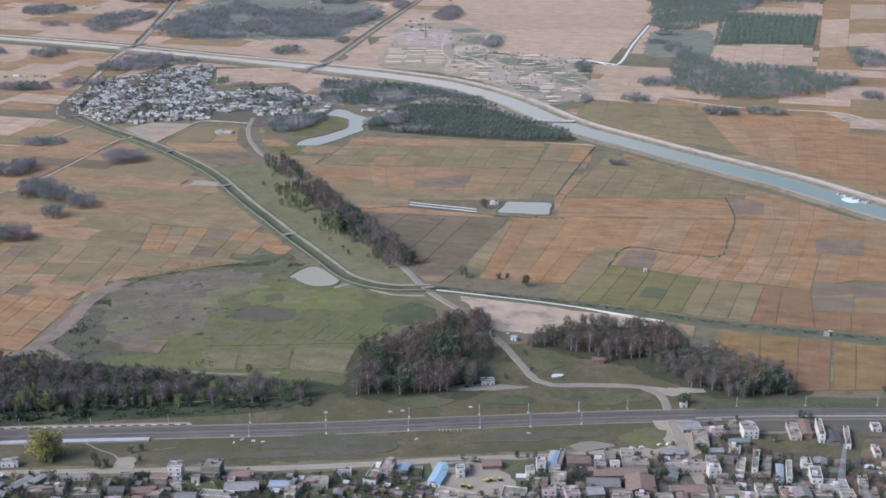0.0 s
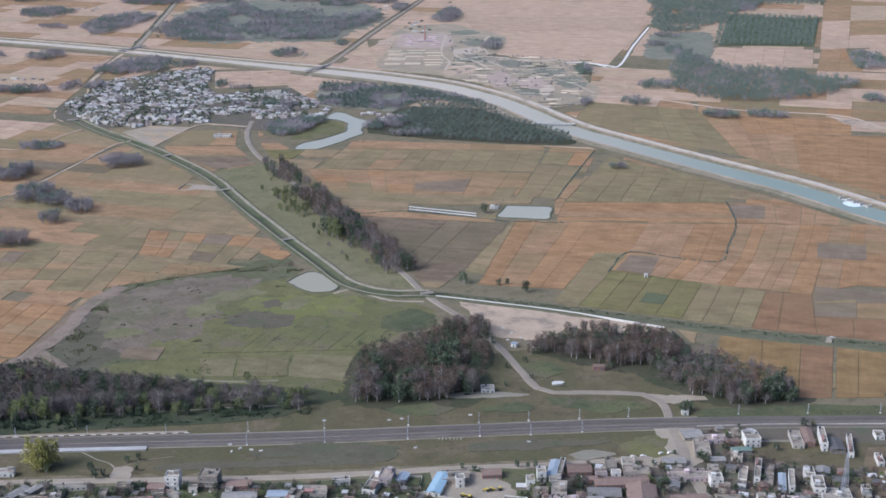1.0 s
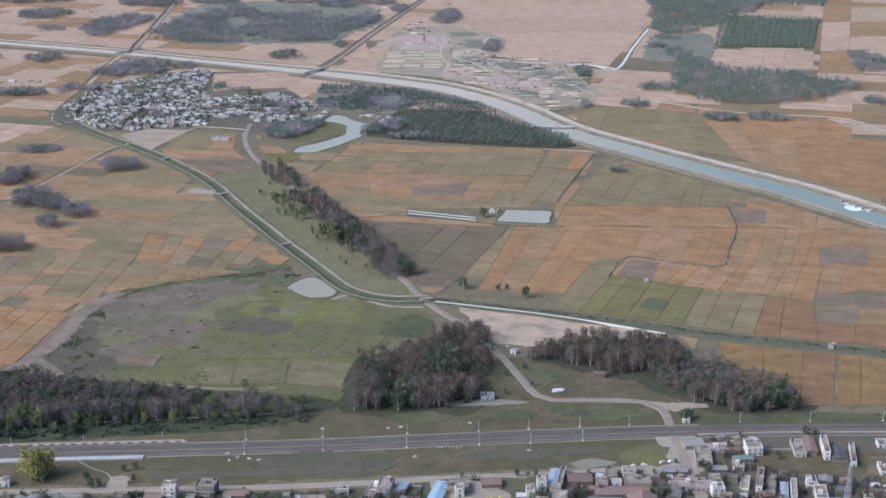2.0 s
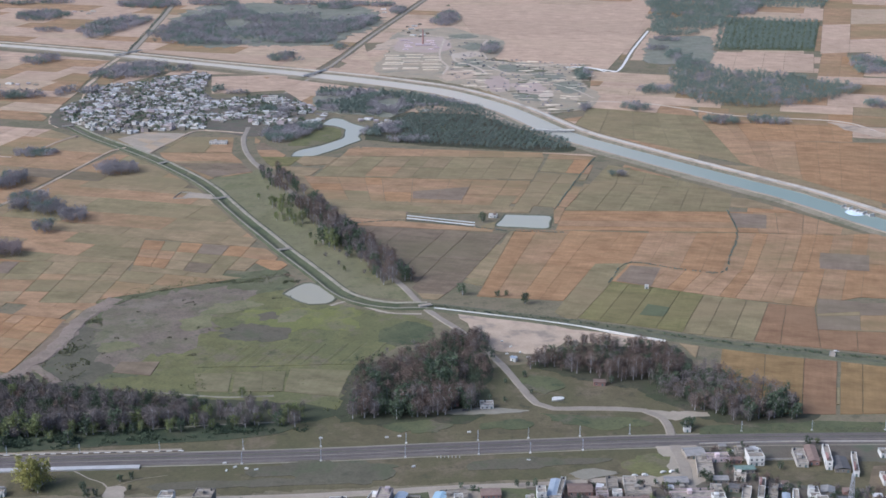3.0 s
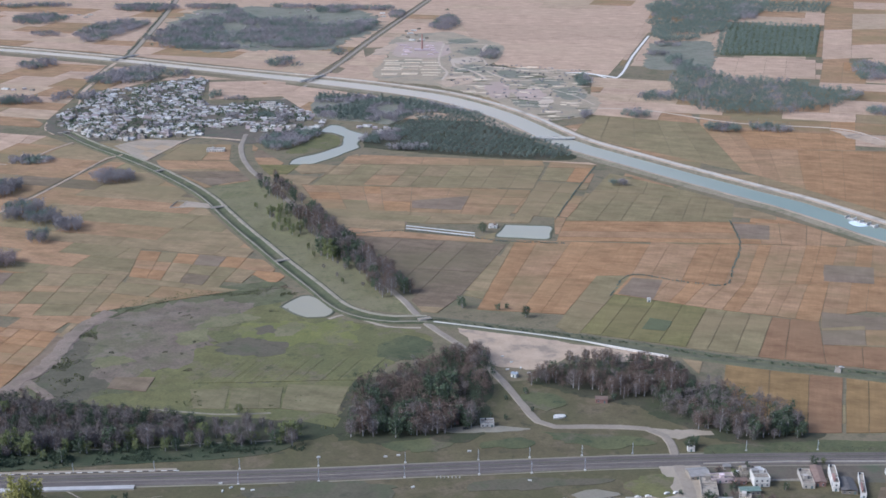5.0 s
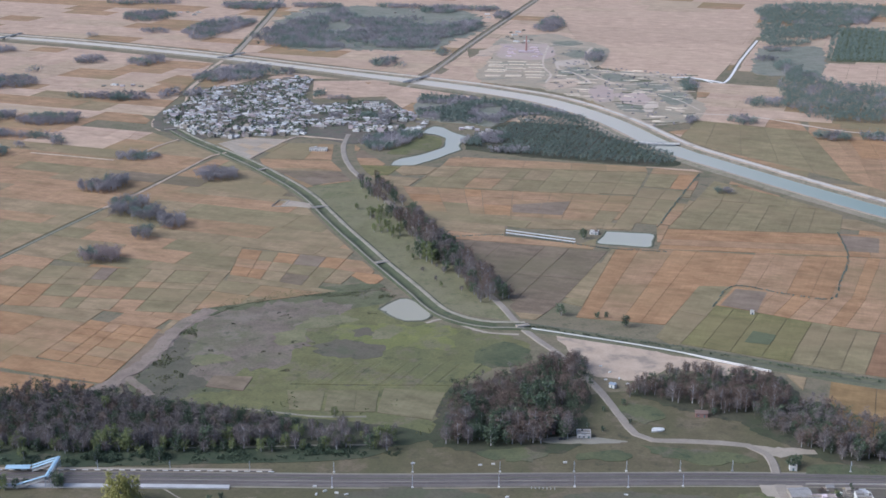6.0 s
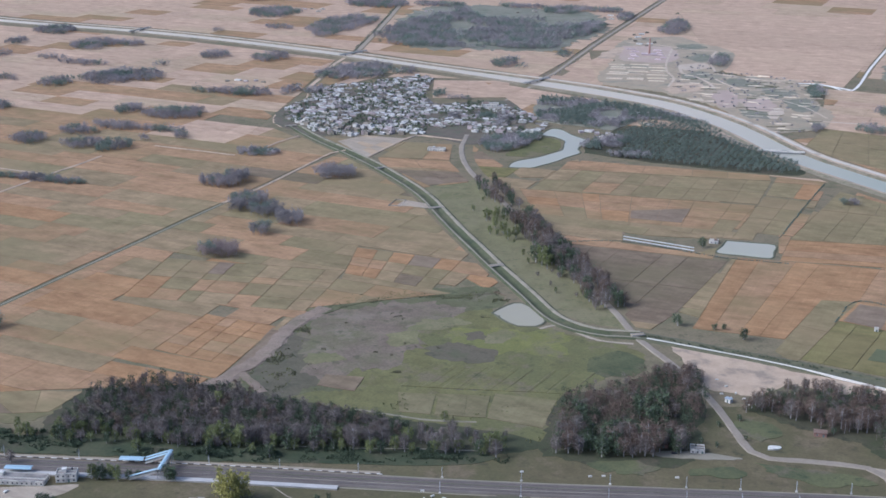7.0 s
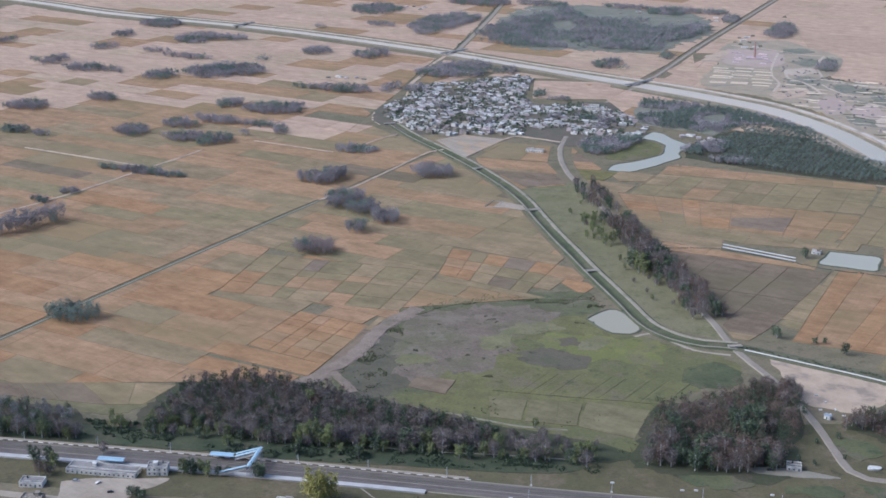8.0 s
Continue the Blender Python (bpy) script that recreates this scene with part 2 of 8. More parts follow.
M = {
    "ground": rough_ground("dry_grass_ground", (0.166, 0.134, 0.076), (0.192, 0.148, 0.088), (0.132, 0.117, 0.062), (0.104, 0.092, 0.052)),
    "meadow": rough_ground("green_meadow", (0.146, 0.129, 0.051), (0.124, 0.117, 0.048), (0.163, 0.127, 0.078), (0.076, 0.080, 0.036)),
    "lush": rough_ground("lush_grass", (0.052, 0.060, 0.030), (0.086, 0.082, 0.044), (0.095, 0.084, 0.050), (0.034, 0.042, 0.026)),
    "scrub": rough_ground("mauve_bare_scrub", (0.168, 0.126, 0.088), (0.132, 0.122, 0.060), (0.205, 0.158, 0.114), (0.085, 0.085, 0.046)),
    "bright_grass": rough_ground("bright_yellow_green_grass", (0.178, 0.165, 0.050), (0.152, 0.144, 0.048), (0.160, 0.134, 0.074), (0.092, 0.094, 0.040)),
    "marsh": rough_ground("rough_marsh_scrub", (0.086, 0.088, 0.042), (0.128, 0.121, 0.054), (0.145, 0.113, 0.076), (0.048, 0.056, 0.029)),
    "verge": rough_ground("dry_railway_grass", (0.121, 0.097, 0.050), (0.099, 0.088, 0.040), (0.164, 0.123, 0.074), (0.068, 0.059, 0.033)),
    "sand": material("pale_sandy_earth", (0.325, 0.234, 0.148), (0.465, 0.342, 0.228), 0.07, 0.5, mark=(0.24, 0.185, 0.13), mark_scale=0.05),
    "track": material("dirt_track", (0.252, 0.200, 0.136), (0.350, 0.282, 0.200), 0.08, 0.6),
    "asphalt": material("worn_asphalt_road", (0.222, 0.176, 0.124), (0.312, 0.254, 0.184), 0.05, 0.5),
    "ballast": material("railway_ballast", (0.104, 0.083, 0.066), (0.164, 0.134, 0.108), 0.06, 0.8),
    "steel": material("rail_steel", (0.16, 0.13, 0.12), (0.26, 0.22, 0.20), 0.3, 2.0, rough=0.5, metal=0.6),
    "concrete": material("weathered_concrete", (0.31, 0.28, 0.24), (0.46, 0.42, 0.37), 0.1, 0.9),
    "white": material("whitewashed_plaster", (0.49, 0.445, 0.375), (0.70, 0.645, 0.55), 0.25, 1.5, mark=(0.30, 0.28, 0.26), mark_scale=0.15, shift=0.14),
    "lining": material("white_canal_lining", (0.57, 0.51, 0.43), (0.72, 0.655, 0.56), 0.08, 0.7),
    "tan": crop_material("ripening_wheat", (0.269, 0.164, 0.085), (0.340, 0.211, 0.114), (0.210, 0.155, 0.073), 0.75),
    "gold": crop_material("golden_wheat", (0.266, 0.150, 0.070), (0.335, 0.196, 0.094), (0.240, 0.156, 0.075), 0.4),
    # stubble for the far fields, lightened to carry the haze in its colour
    "pale": crop_material("hazed_pale_stubble", (0.356, 0.251, 0.160), (0.432, 0.309, 0.201), (0.324, 0.248, 0.153), 0.5),
    "rose": crop_material("hazed_pinkish_stubble", (0.373, 0.254, 0.167), (0.443, 0.309, 0.210), (0.400, 0.287, 0.186), 0.4),
    "olive": crop_material("half_green_wheat", (0.188, 0.149, 0.074), (0.235, 0.183, 0.094), (0.240, 0.172, 0.092)),
    "green": crop_material("green_crop", (0.138, 0.120, 0.046), (0.188, 0.158, 0.064), (0.200, 0.155, 0.072), 0.5),
    "dark": crop_material("dark_green_crop", (0.085, 0.092, 0.046), (0.118, 0.124, 0.062), (0.11, 0.112, 0.06)),
    "brown": crop_material("brown_ripe_crop", (0.198, 0.112, 0.057), (0.241, 0.143, 0.075), (0.212, 0.129, 0.069)),
    "mauve": crop_material("ploughed_earth", (0.178, 0.128, 0.086), (0.222, 0.163, 0.112), (0.178, 0.140, 0.085)),
    "umber": crop_material("dark_fallow_earth", (0.158, 0.114, 0.073), (0.203, 0.149, 0.096), (0.147, 0.119, 0.065)),
    "worn": crop_material("half_bare_worn_plot", (0.150, 0.126, 0.064), (0.192, 0.160, 0.086), (0.140, 0.126, 0.058), 0.7),
    "straw": crop_material("dull_straw_wheat", (0.226, 0.162, 0.086), (0.284, 0.204, 0.112), (0.190, 0.152, 0.076), 0.75),
    "path": material("trodden_grassy_path", (0.195, 0.165, 0.112), (0.28, 0.240, 0.170), 0.08, 0.6),
    # leaf litter, darkened to paint in the shade below trees
    "litter": rough_ground("leaf_litter_and_tree_shade", (0.074, 0.066, 0.038), (0.060, 0.064, 0.030), (0.096, 0.076, 0.050), (0.040, 0.040, 0.024)),
    # village dirt, darkened further for the shade between houses
    "lane_dirt": material("village_dirt_and_shade", (0.088, 0.069, 0.046), (0.153, 0.122, 0.083), 0.08, 0.6, mark=(0.086, 0.090, 0.050), mark_scale=0.04),
    "bund": material("grassy_bund", (0.080, 0.078, 0.042), (0.135, 0.122, 0.07), 0.1, 0.5),
}
M["bank"] = rough_ground("dull_canal_bank_earth", (0.205, 0.168, 0.108), (0.255, 0.205, 0.138), (0.150, 0.136, 0.080), (0.112, 0.102, 0.060))
M["ditch_grass"] = rough_ground("dark_ditch_grass", (0.078, 0.082, 0.040), (0.105, 0.100, 0.052), (0.135, 0.115, 0.068), (0.048, 0.054, 0.030))
M["bank_road"] = material("pale_dusty_bank_road", (0.250, 0.208, 0.136), (0.345, 0.292, 0.198), 0.06, 0.5, mark=(0.172, 0.154, 0.090), mark_scale=0.07)
M["amber"] = crop_material("amber_ripe_wheat", (0.205, 0.128, 0.052), (0.262, 0.168, 0.072), (0.196, 0.126, 0.058), 0.5)
M["track_bare"] = rough_ground("bare_pinkish_trodden_earth", (0.225, 0.166, 0.118), (0.262, 0.196, 0.142), (0.176, 0.144, 0.090), (0.140, 0.116, 0.074))
M["dry_silt"] = material("pale_dry_silt_road", (0.44, 0.375, 0.285), (0.56, 0.485, 0.375), 0.05, 0.5, mark=(0.33, 0.28, 0.205), mark_scale=0.05)
M["pale_yard"] = crop_material("pale_grey_threshing_ground", (0.320, 0.258, 0.190), (0.385, 0.316, 0.240), (0.290, 0.225, 0.155), 0.5)
M["fen"] = rough_ground("olive_marsh_grass", (0.116, 0.110, 0.054), (0.146, 0.130, 0.066), (0.164, 0.132, 0.084), (0.074, 0.077, 0.040))
M["bog"] = rough_ground("dull_brown_boggy_ground", (0.112, 0.096, 0.060), (0.128, 0.104, 0.068), (0.100, 0.098, 0.052), (0.070, 0.066, 0.040))
M["wedge"] = rough_ground("dull_olive_rough_grass", (0.168, 0.147, 0.071), (0.194, 0.163, 0.087), (0.146, 0.136, 0.061), (0.105, 0.099, 0.050))
M["far_grass"] = rough_ground("grey_green_pasture", (0.190, 0.176, 0.122), (0.225, 0.200, 0.145), (0.150, 0.150, 0.100), (0.128, 0.128, 0.086))
# the canal's pale western tone holds painted sky glare besides silt
M["teal"] = water_material("teal_canal_water", (0.240, 0.262, 0.196), 0.38, silty_glare=(0.49, 0.405, 0.290))
M["lake"] = water_material("pale_lake_water", (0.38, 0.335, 0.225), 0.1)
M["pond"] = water_material("still_grey_pond_water", (0.335, 0.285, 0.182), 0.12)


# ---- geometry helpers ----
def mesh_of(name, verts, faces):
    me = bpy.data.meshes.new(name)
    me.from_pydata([tuple(v) for v in verts], [], [tuple(f) for f in faces])
    me.update()
    return me


def part(name, mesh, mat, parent=None, label="", at=None):
    if not mesh.materials:
        mesh.materials.append(mat)
    ob = new(name, mesh)
    ob.parent = parent
    if at is not None:
        ob.matrix_basis = at
    if label:
        ob["label"] = label
    return ob


def thing(name, label, category, at=None, group="", kind=""):
    ob = new(name)
    if at is not None:
        ob.matrix_basis = at
    return tagged(ob, label, category, group, kind)


def pairs(*c):
    return [Vector((c[i], c[i + 1])) for i in range(0, len(c), 2)]


def smooth(points, step=20.0):
    """Points along a rounded line through the given ones."""
    out = []
    p = [points[0] * 2 - points[1], *points, points[-1] * 2 - points[-2]]
    for i in range(1, len(p) - 2):
        a_, b_, c_, d_ = p[i - 1 : i + 3]
        count = max(1, round((c_ - b_).length / step))
        for k in range(count):
            t = k / count
            out.append(0.5 * (2 * b_ + (c_ - a_) * t + (2 * a_ - 5 * b_ + 4 * c_ - d_) * t * t + (3 * b_ - a_ - 3 * c_ + d_) * t**3))
    return out + [points[-1]]


def sides(line):
    out = []
    for i in range(len(line)):
        d_ = (line[min(i + 1, len(line) - 1)] - line[max(i - 1, 0)]).normalized()
        out.append(Vector((-d_.y, d_.x)))
    return out


def sweep(name, line, profile, wobble=0.0, width=None):
    """A band along the line; profile: (offset to the left, height) from one edge to the other."""
    verts, faces, k = [], [], len(profile)
    rnd = random.Random(len(line) * 7 + k)
    for p, s in zip(line, sides(line)):
        for o, z in profile:
            q = p + s * ((o + rnd.uniform(-wobble, wobble)) * (width(p) if width else 1.0))
            verts.append((q.x, q.y, z))
    for i in range(len(line) - 1):
        for j in range(k - 1):
            faces.append((i * k + j, i * k + j + 1, (i + 1) * k + j + 1, (i + 1) * k + j))
    me = mesh_of(name, verts, [f[::-1] for f in faces])
    return me


def slab(name, poly, z0, z1):
    n = len(poly)
    verts = [(p[0], p[1], z0) for p in poly] + [(p[0], p[1], z1) for p in poly]
    faces = [tuple(range(n, 2 * n))] + [(i, (i + 1) % n, n + (i + 1) % n, n + i) for i in range(n)]
    return mesh_of(name, verts, faces)


def blob(poly, rough=6.0, step=8.0, seed=1):
    """A closed outline through the given points, made uneven."""
    ring = smooth([*poly, poly[0]], step)[:-1]
    c_ = sum(ring, Vector((0, 0))) / len(ring)
    return [p + (p - c_).normalized() * rough * (noise.noise(Vector((p.x * 0.04, p.y * 0.04, seed))) + 0.6 * noise.noise(Vector((p.x * 0.17, p.y * 0.17, seed + 5))) + 0.45 * noise.noise(Vector((p.x * 0.41, p.y * 0.41, seed + 9)))) for p in ring]


def area(poly):
    return 0.5 * sum(poly[i - 1][0] * poly[i][1] - poly[i][0] * poly[i - 1][1] for i in range(len(poly)))


def keep_left(poly, a_, b_, off=0.0):
    """The piece of a convex outline to the left of the line a-b, moved off metres to the left."""
    nx, ny = a_[1] - b_[1], b_[0] - a_[0]
    ln = math.hypot(nx, ny) or 1.0
    nx, ny = nx / ln, ny / ln
    c_ = nx * a_[0] + ny * a_[1] + off
    out = []
    for i in range(len(poly)):
        p, q = poly[i - 1], poly[i]
        dp, dq = nx * p[0] + ny * p[1] - c_, nx * q[0] + ny * q[1] - c_
        if (dp < 0) != (dq < 0):
            t = dp / (dp - dq)
            out.append((p[0] + (q[0] - p[0]) * t, p[1] + (q[1] - p[1]) * t))
        if dq >= 0:
            out.append((q[0], q[1]))
    return out


def without(poly, hole):
    """The convex pieces of a convex outline that lie outside a convex hole (counter-clockwise)."""
    out, rest = [], poly
    for i in range(len(hole)):
        a_, b_ = hole[i - 1], hole[i]
        cut = keep_left(rest, b_, a_)
        if len(cut) > 2 and abs(area(cut)) > 1:
            out.append(cut)
        rest = keep_left(rest, a_, b_)
        if len(rest) < 3:
            break
    return out


HOLES = []


def keep_clear(poly):
    poly = [(p[0], p[1]) for p in poly]
    if area(poly) < 0:
        poly = poly[::-1]
    xs, ys = [p[0] for p in poly], [p[1] for p in poly]
    HOLES.append((poly, min(xs), max(xs), min(ys), max(ys)))


BANDS = []


def clear_band(line, half):
    """No plots nearer than half to the line."""
    for a_, b_ in zip(line, line[1:]):
        d_ = (b_ - a_).normalized()
        s = Vector((-d_.y, d_.x)) * half
        quad = [tuple(q) for q in (a_ - s, b_ - s, b_ + s, a_ + s)]
        xs, ys = [q[0] for q in quad], [q[1] for q in quad]
        BANDS.append((tuple(a_), tuple(b_), half, quad, min(xs), max(xs), min(ys), max(ys)))


def overlap(poly, hole):
    rest = poly
    for i in range(len(hole)):
        rest = keep_left(rest, hole[i - 1], hole[i])
        if len(rest) < 3:
            return 0.0
    return abs(area(rest))


def beside_bands(poly, depth=0):
    """The pieces of a plot on either side of the lines that cross it."""
    x0, x1 = min(p[0] for p in poly), max(p[0] for p in poly)
    y0, y1 = min(p[1] for p in poly), max(p[1] for p in poly)
    worst, most = None, 1.5
    for band in BANDS:
        if band[4] > x1 or band[5] < x0 or band[6] > y1 or band[7] < y0:
            continue
        shared_area = overlap(poly, band[3])
        if shared_area > most:
            worst, most = band, shared_area
    if worst is None:
        return [poly]
    if depth > 6:
        return []
    out = []
    for a_, b_ in ((worst[0], worst[1]), (worst[1], worst[0])):
        piece = keep_left(poly, a_, b_, worst[2])
        if len(piece) > 2 and abs(area(piece)) > 40:
            out += beside_bands(piece, depth + 1)
    return out


def cleared(poly):
    polys = beside_bands(poly)
    x0, x1 = min(p[0] for p in poly), max(p[0] for p in poly)
    y0, y1 = min(p[1] for p in poly), max(p[1] for p in poly)
    for hole, hx0, hx1, hy0, hy1 in HOLES:
        if hx0 > x1 or hx1 < x0 or hy0 > y1 or hy1 < y0:
            continue
        nxt = []
        for q in polys:
            rest = q
            for i in range(len(hole)):
                rest = keep_left(rest, hole[i - 1], hole[i])
                if len(rest) < 3:
                    break
            if len(rest) > 2 and abs(area(rest)) > 0.5:
                pieces = sorted(without(q, hole), key=lambda w: -abs(area(w)))
                nxt += [w for k, w in enumerate(pieces) if k == 0 or abs(area(w)) > 0.35 * abs(area(q))]
            else:
                nxt.append(q)
        polys = nxt
    return polys


def shrunk(poly, d_):
    out = poly
    for i in range(len(poly)):
        out = keep_left(out, poly[i - 1], poly[i], d_)
        if len(out) < 3:
            return []
    return out


PALETTE = {
    "tan": (("tan", 8), ("gold", 2), ("olive", 0.8)),
    "gold": (("gold", 8), ("tan", 1.5)),
    "ripe": (("brown", 3), ("amber", 2)),
    "amber": (("amber", 1),),
    "olive": (("olive", 8), ("tan", 1.0), ("straw", 3)),
    "green": (("green", 6), ("olive", 3)),
    "pale": (("pale", 5), ("rose", 5), ("tan", 1)),
    "rose": (("rose", 1),),
    "far": (("pale", 2), ("rose", 6), ("tan", 2.2)),
    "small": (("olive", 4), ("straw", 4), ("tan", 3), ("gold", 1.6), ("mauve", 0.5), ("umber", 0.8)),
    "mid": (("tan", 7), ("rose", 0.6), ("straw", 3)),
    "mixed": (("tan", 5), ("olive", 4), ("gold", 1), ("mauve", 0.6), ("brown", 1)),
    "fallow": (("umber", 6), ("mauve", 1)),
    "meadow": (("meadow", 1),),
    "brown": (("brown", 1),),
    "umber": (("umber", 1),),
    "half": (("olive", 1),),
    "copper": (("tan", 2), ("gold", 3)),
    "mauve": (("mauve", 1),),
    "worn": (("worn", 1),),
    "yard": (("pale_yard", 3), ("pale", 1)),
    "dark": (("dark", 1),),
}
dice = random.Random(11)
FIELDS = []


def wavy(poly, step=11.0, sway=0.75):
    """An outline whose straight sides wander a little, as hand-made bunds do."""
    out = []
    for i in range(len(poly)):
        a_, b_ = Vector(poly[i - 1]), Vector(poly[i])
        count = max(1, round((b_ - a_).length / step))
        for k in range(count):
            p = a_.lerp(b_, k / count)
            out.append((p.x + sway * noise.noise(Vector((p.x * 0.07, p.y * 0.07, 1.0))), p.y + 1.3 * sway * noise.noise(Vector((p.x * 0.07, p.y * 0.07, 8.0)))))
    return out


def plot(poly, key, field, bund=0.55, free=False):
    for piece in [poly] if free else cleared(poly):
        inner = shrunk(piece, bund)
        if len(inner) < 3 or abs(area(inner)) < 60:
            continue
        part("plot", slab("plot", wavy(inner), 0.02, 0.30 + 0.001 * len(FIELDS) if key in ("worn", "meadow") else 0.32 + 0.0025 * len(FIELDS)), M[key], field)


def crop_field(a_, b_, c_, d_, cols, rows, palette, label="patchwork of ripening wheat plots divided by grassy bunds", uneven=0.22, hold=True, free=False):
    """A block of plots between four corners (far left, far right, near right, near left)."""
    field = thing("crop_field", label, "field", kind="structure")
    FIELDS.append(field)
    a_, b_, c_, d_ = Vector(a_), Vector(b_), Vector(c_), Vector(d_)
    us = [0] + [(i + dice.uniform(-uneven, uneven)) / cols for i in range(1, cols)] + [1]
    vs = [0] + [(i + dice.uniform(-uneven, uneven)) / rows for i in range(1, rows)] + [1]

    def at(u, v):
        return a_.lerp(b_, u).lerp(d_.lerp(c_, u), v)

    keys, weights = zip(*PALETTE[palette])
    for i in range(cols):
        for j in range(rows):
            q = [at(us[i], vs[j + 1]), at(us[i + 1], vs[j + 1]), at(us[i + 1], vs[j]), at(us[i], vs[j])]
            q = [(p.x, p.y) for p in q]
            if area(q) < 0:
                q = q[::-1]
            plot(q, dice.choices(keys, weights)[0], field, 0.15 if free else 0.28, free)
    if hold:
        keep_clear([a_, b_, c_, d_])
    return field


# ---- the ground and its lines ----
reach = 9000.0
ground = part("ground", mesh_of("ground", [(-reach, -reach, 0), (reach, -reach, 0), (reach, reach, 0), (-reach, reach, 0)], [(0, 1, 2, 3)]), M["ground"])
tagged(ground, "dry olive-brown grassland of a wide flat plain", "ground", kind="structure")

ROAD = smooth(pairs(164, 913, 165, 932, 162, 950, 151, 962, 119, 966, 84, 966, 72, 975, 63, 1002, 47, 1055, 22, 1113, -2, 1156, -17, 1185, -31, 1225, -41, 1249, -84, 1348, -142, 1484, -193, 1607, -212, 1648, -231, 1690, -250, 1750, -262, 1814, -265, 1885), 12)
CROSSING = smooth(pairs(164, 913, 165, 889, 166, 867, 164, 850, 170, 800, 176, 720), 12)
STREET = smooth(pairs(-700, 800, -430, 806, -296, 824, -146, 829, -70, 834, -2, 842, 64, 847, 142, 856, 164, 850), 15)
RAIL = smooth(pairs(-1100, 836, -740, 846, -517, 864, -310, 880, -114, 890, 6, 900, 150, 911, 320, 915, 700, 912), 25)
MINOR = smooth(pairs(560, 985, 440, 1028, 365, 1053, 314, 1069, 247, 1088, 189, 1112, 108, 1143, 34, 1168, -12, 1183, -40, 1182, -66, 1191, -87, 1209, -102, 1233, -118, 1266, -137, 1302, -159, 1344, -181, 1389, -213, 1453, -245, 1522, -264, 1564, -292, 1613, -324, 1660, -361, 1710, -399, 1756, -438, 1799, -475, 1843, -511, 1893), 15)
CANAL = smooth(pairs(-2300, 3050, -1604, 2810, -1346, 2700, -1014, 2618, -802, 2545, -579, 2447, -446, 2378, -318, 2312, -190, 2245, -75, 2178, 15, 2108, 97, 1990, 167, 1838, 233, 1745, 322, 1632, 375, 1567, 402, 1535, 448, 1462, 476, 1416, 560, 1300, 700, 1110), 25)
LANE = smooth(pairs(-410, 1774, -425, 1755, -469, 1578, -493, 1510, -624, 1047, -700, 780), 30)
FIELD_PATH = smooth(pairs(403, 2690, 345, 2480, 290, 2277, 248, 2330), 25)
NORTH_ROAD = smooth(pairs(-552, 2470, -565, 2739, -582, 3013, -620, 3500), 40)
NORTH_ROAD_EAST = smooth(pairs(-205, 2280, -186, 2335, -133, 2630, -59, 3004, 60, 3600), 40)
VILLAGE_ROAD = smooth(pairs(-511, 1893, -528, 1890, -545, 1914, -555, 1957, -556, 1990, -543, 2020, -540, 2079, -558, 2168, -559, 2245, -565, 2332, -560, 2440), 25)
BYPATH = smooth(pairs(-99, 1186, -87, 1197, -71, 1187, -55, 1173, -40, 1166, -17, 1165), 8)

for line, half in ((ROAD, 7), (CROSSING, 6), (STREET, 6), (RAIL, 40), (MINOR, 13), (CANAL, 45), (LANE, 3.8), (FIELD_PATH, 5), (NORTH_ROAD, 7), (NORTH_ROAD_EAST, 9), (VILLAGE_ROAD, 8)):
    step = 4 if half < 20 else 6
    clear_band(line[::step] + [line[-1]], half)


def road(name, line, half, mat, label, category="road", z=0.12, wobble=0.3):
    ob = part(name, sweep(name, line, [(-half - 0.8, 0.0), (-half, z), (0, z + 0.06), (half, z), (half + 0.8, 0.0)], wobble), mat)
    return tagged(ob, label, category, kind="structure")


road("road", ROAD, 2.8, M["asphalt"], "narrow grey village road with worn edges", z=0.55)
road("road", CROSSING, 3.6, M["asphalt"], "dusty road over the level crossing", z=0.5)
road("road", STREET, 3.0, M["track"], "pale dirt street along the village edge")
road("dirt_track", [p for p in LANE if p.y > 1500], 1.5, M["sand"], "straight pale farm track between fields", z=0.7)
lane_verge = part("lane_verge", sweep("lane_verge", LANE, [(-2.8, 0.0), (-2.2, 0.1), (2.2, 0.1), (2.8, 0.0)], 0.5), M["bund"])
tagged(lane_verge, "dark grassy verge along a straight farm track", "verge", kind="structure")
road("farm_ditch", [p for p in LANE if p.y < 1530], 0.7, M["path"], "straight farm ditch with grassy edges between fields", "ditch", 0.12)
for far_path in (pairs(-939, 1643, -845, 1620, -753, 1596), pairs(-739, 1598, -722, 1650, -712, 1690), pairs(-664, 1754, -600, 1738, -544, 1723), pairs(-518, 1765, -508, 1800, -490, 1838), pairs(-860, 1290, -790, 1430, -740, 1590)):
    road("dirt_track", smooth(far_path, 25), 1.6, M["sand"], "thin pale farm track between far fields", z=0.95)
road("dirt_track", FIELD_PATH, 1.3, M["lining"], "straight white farm road beside big fields")
road("road", NORTH_ROAD, 3.2, M["track"], "pale country road running north from the canal")
road("road", NORTH_ROAD_EAST, 2.0, M["asphalt"], "grey country road with dark verges")
road("road", smooth(pairs(-205, 2262, -222, 2180, -243, 2100), 20), 2.2, M["asphalt"], "grey road from the canal into the village")
road("road", VILLAGE_ROAD, 2.6, M["sand"], "pale road skirting the far village")
road("footpath", BYPATH, 1.0, M["track"], "trodden footpath beside the small pond", z=0.08)

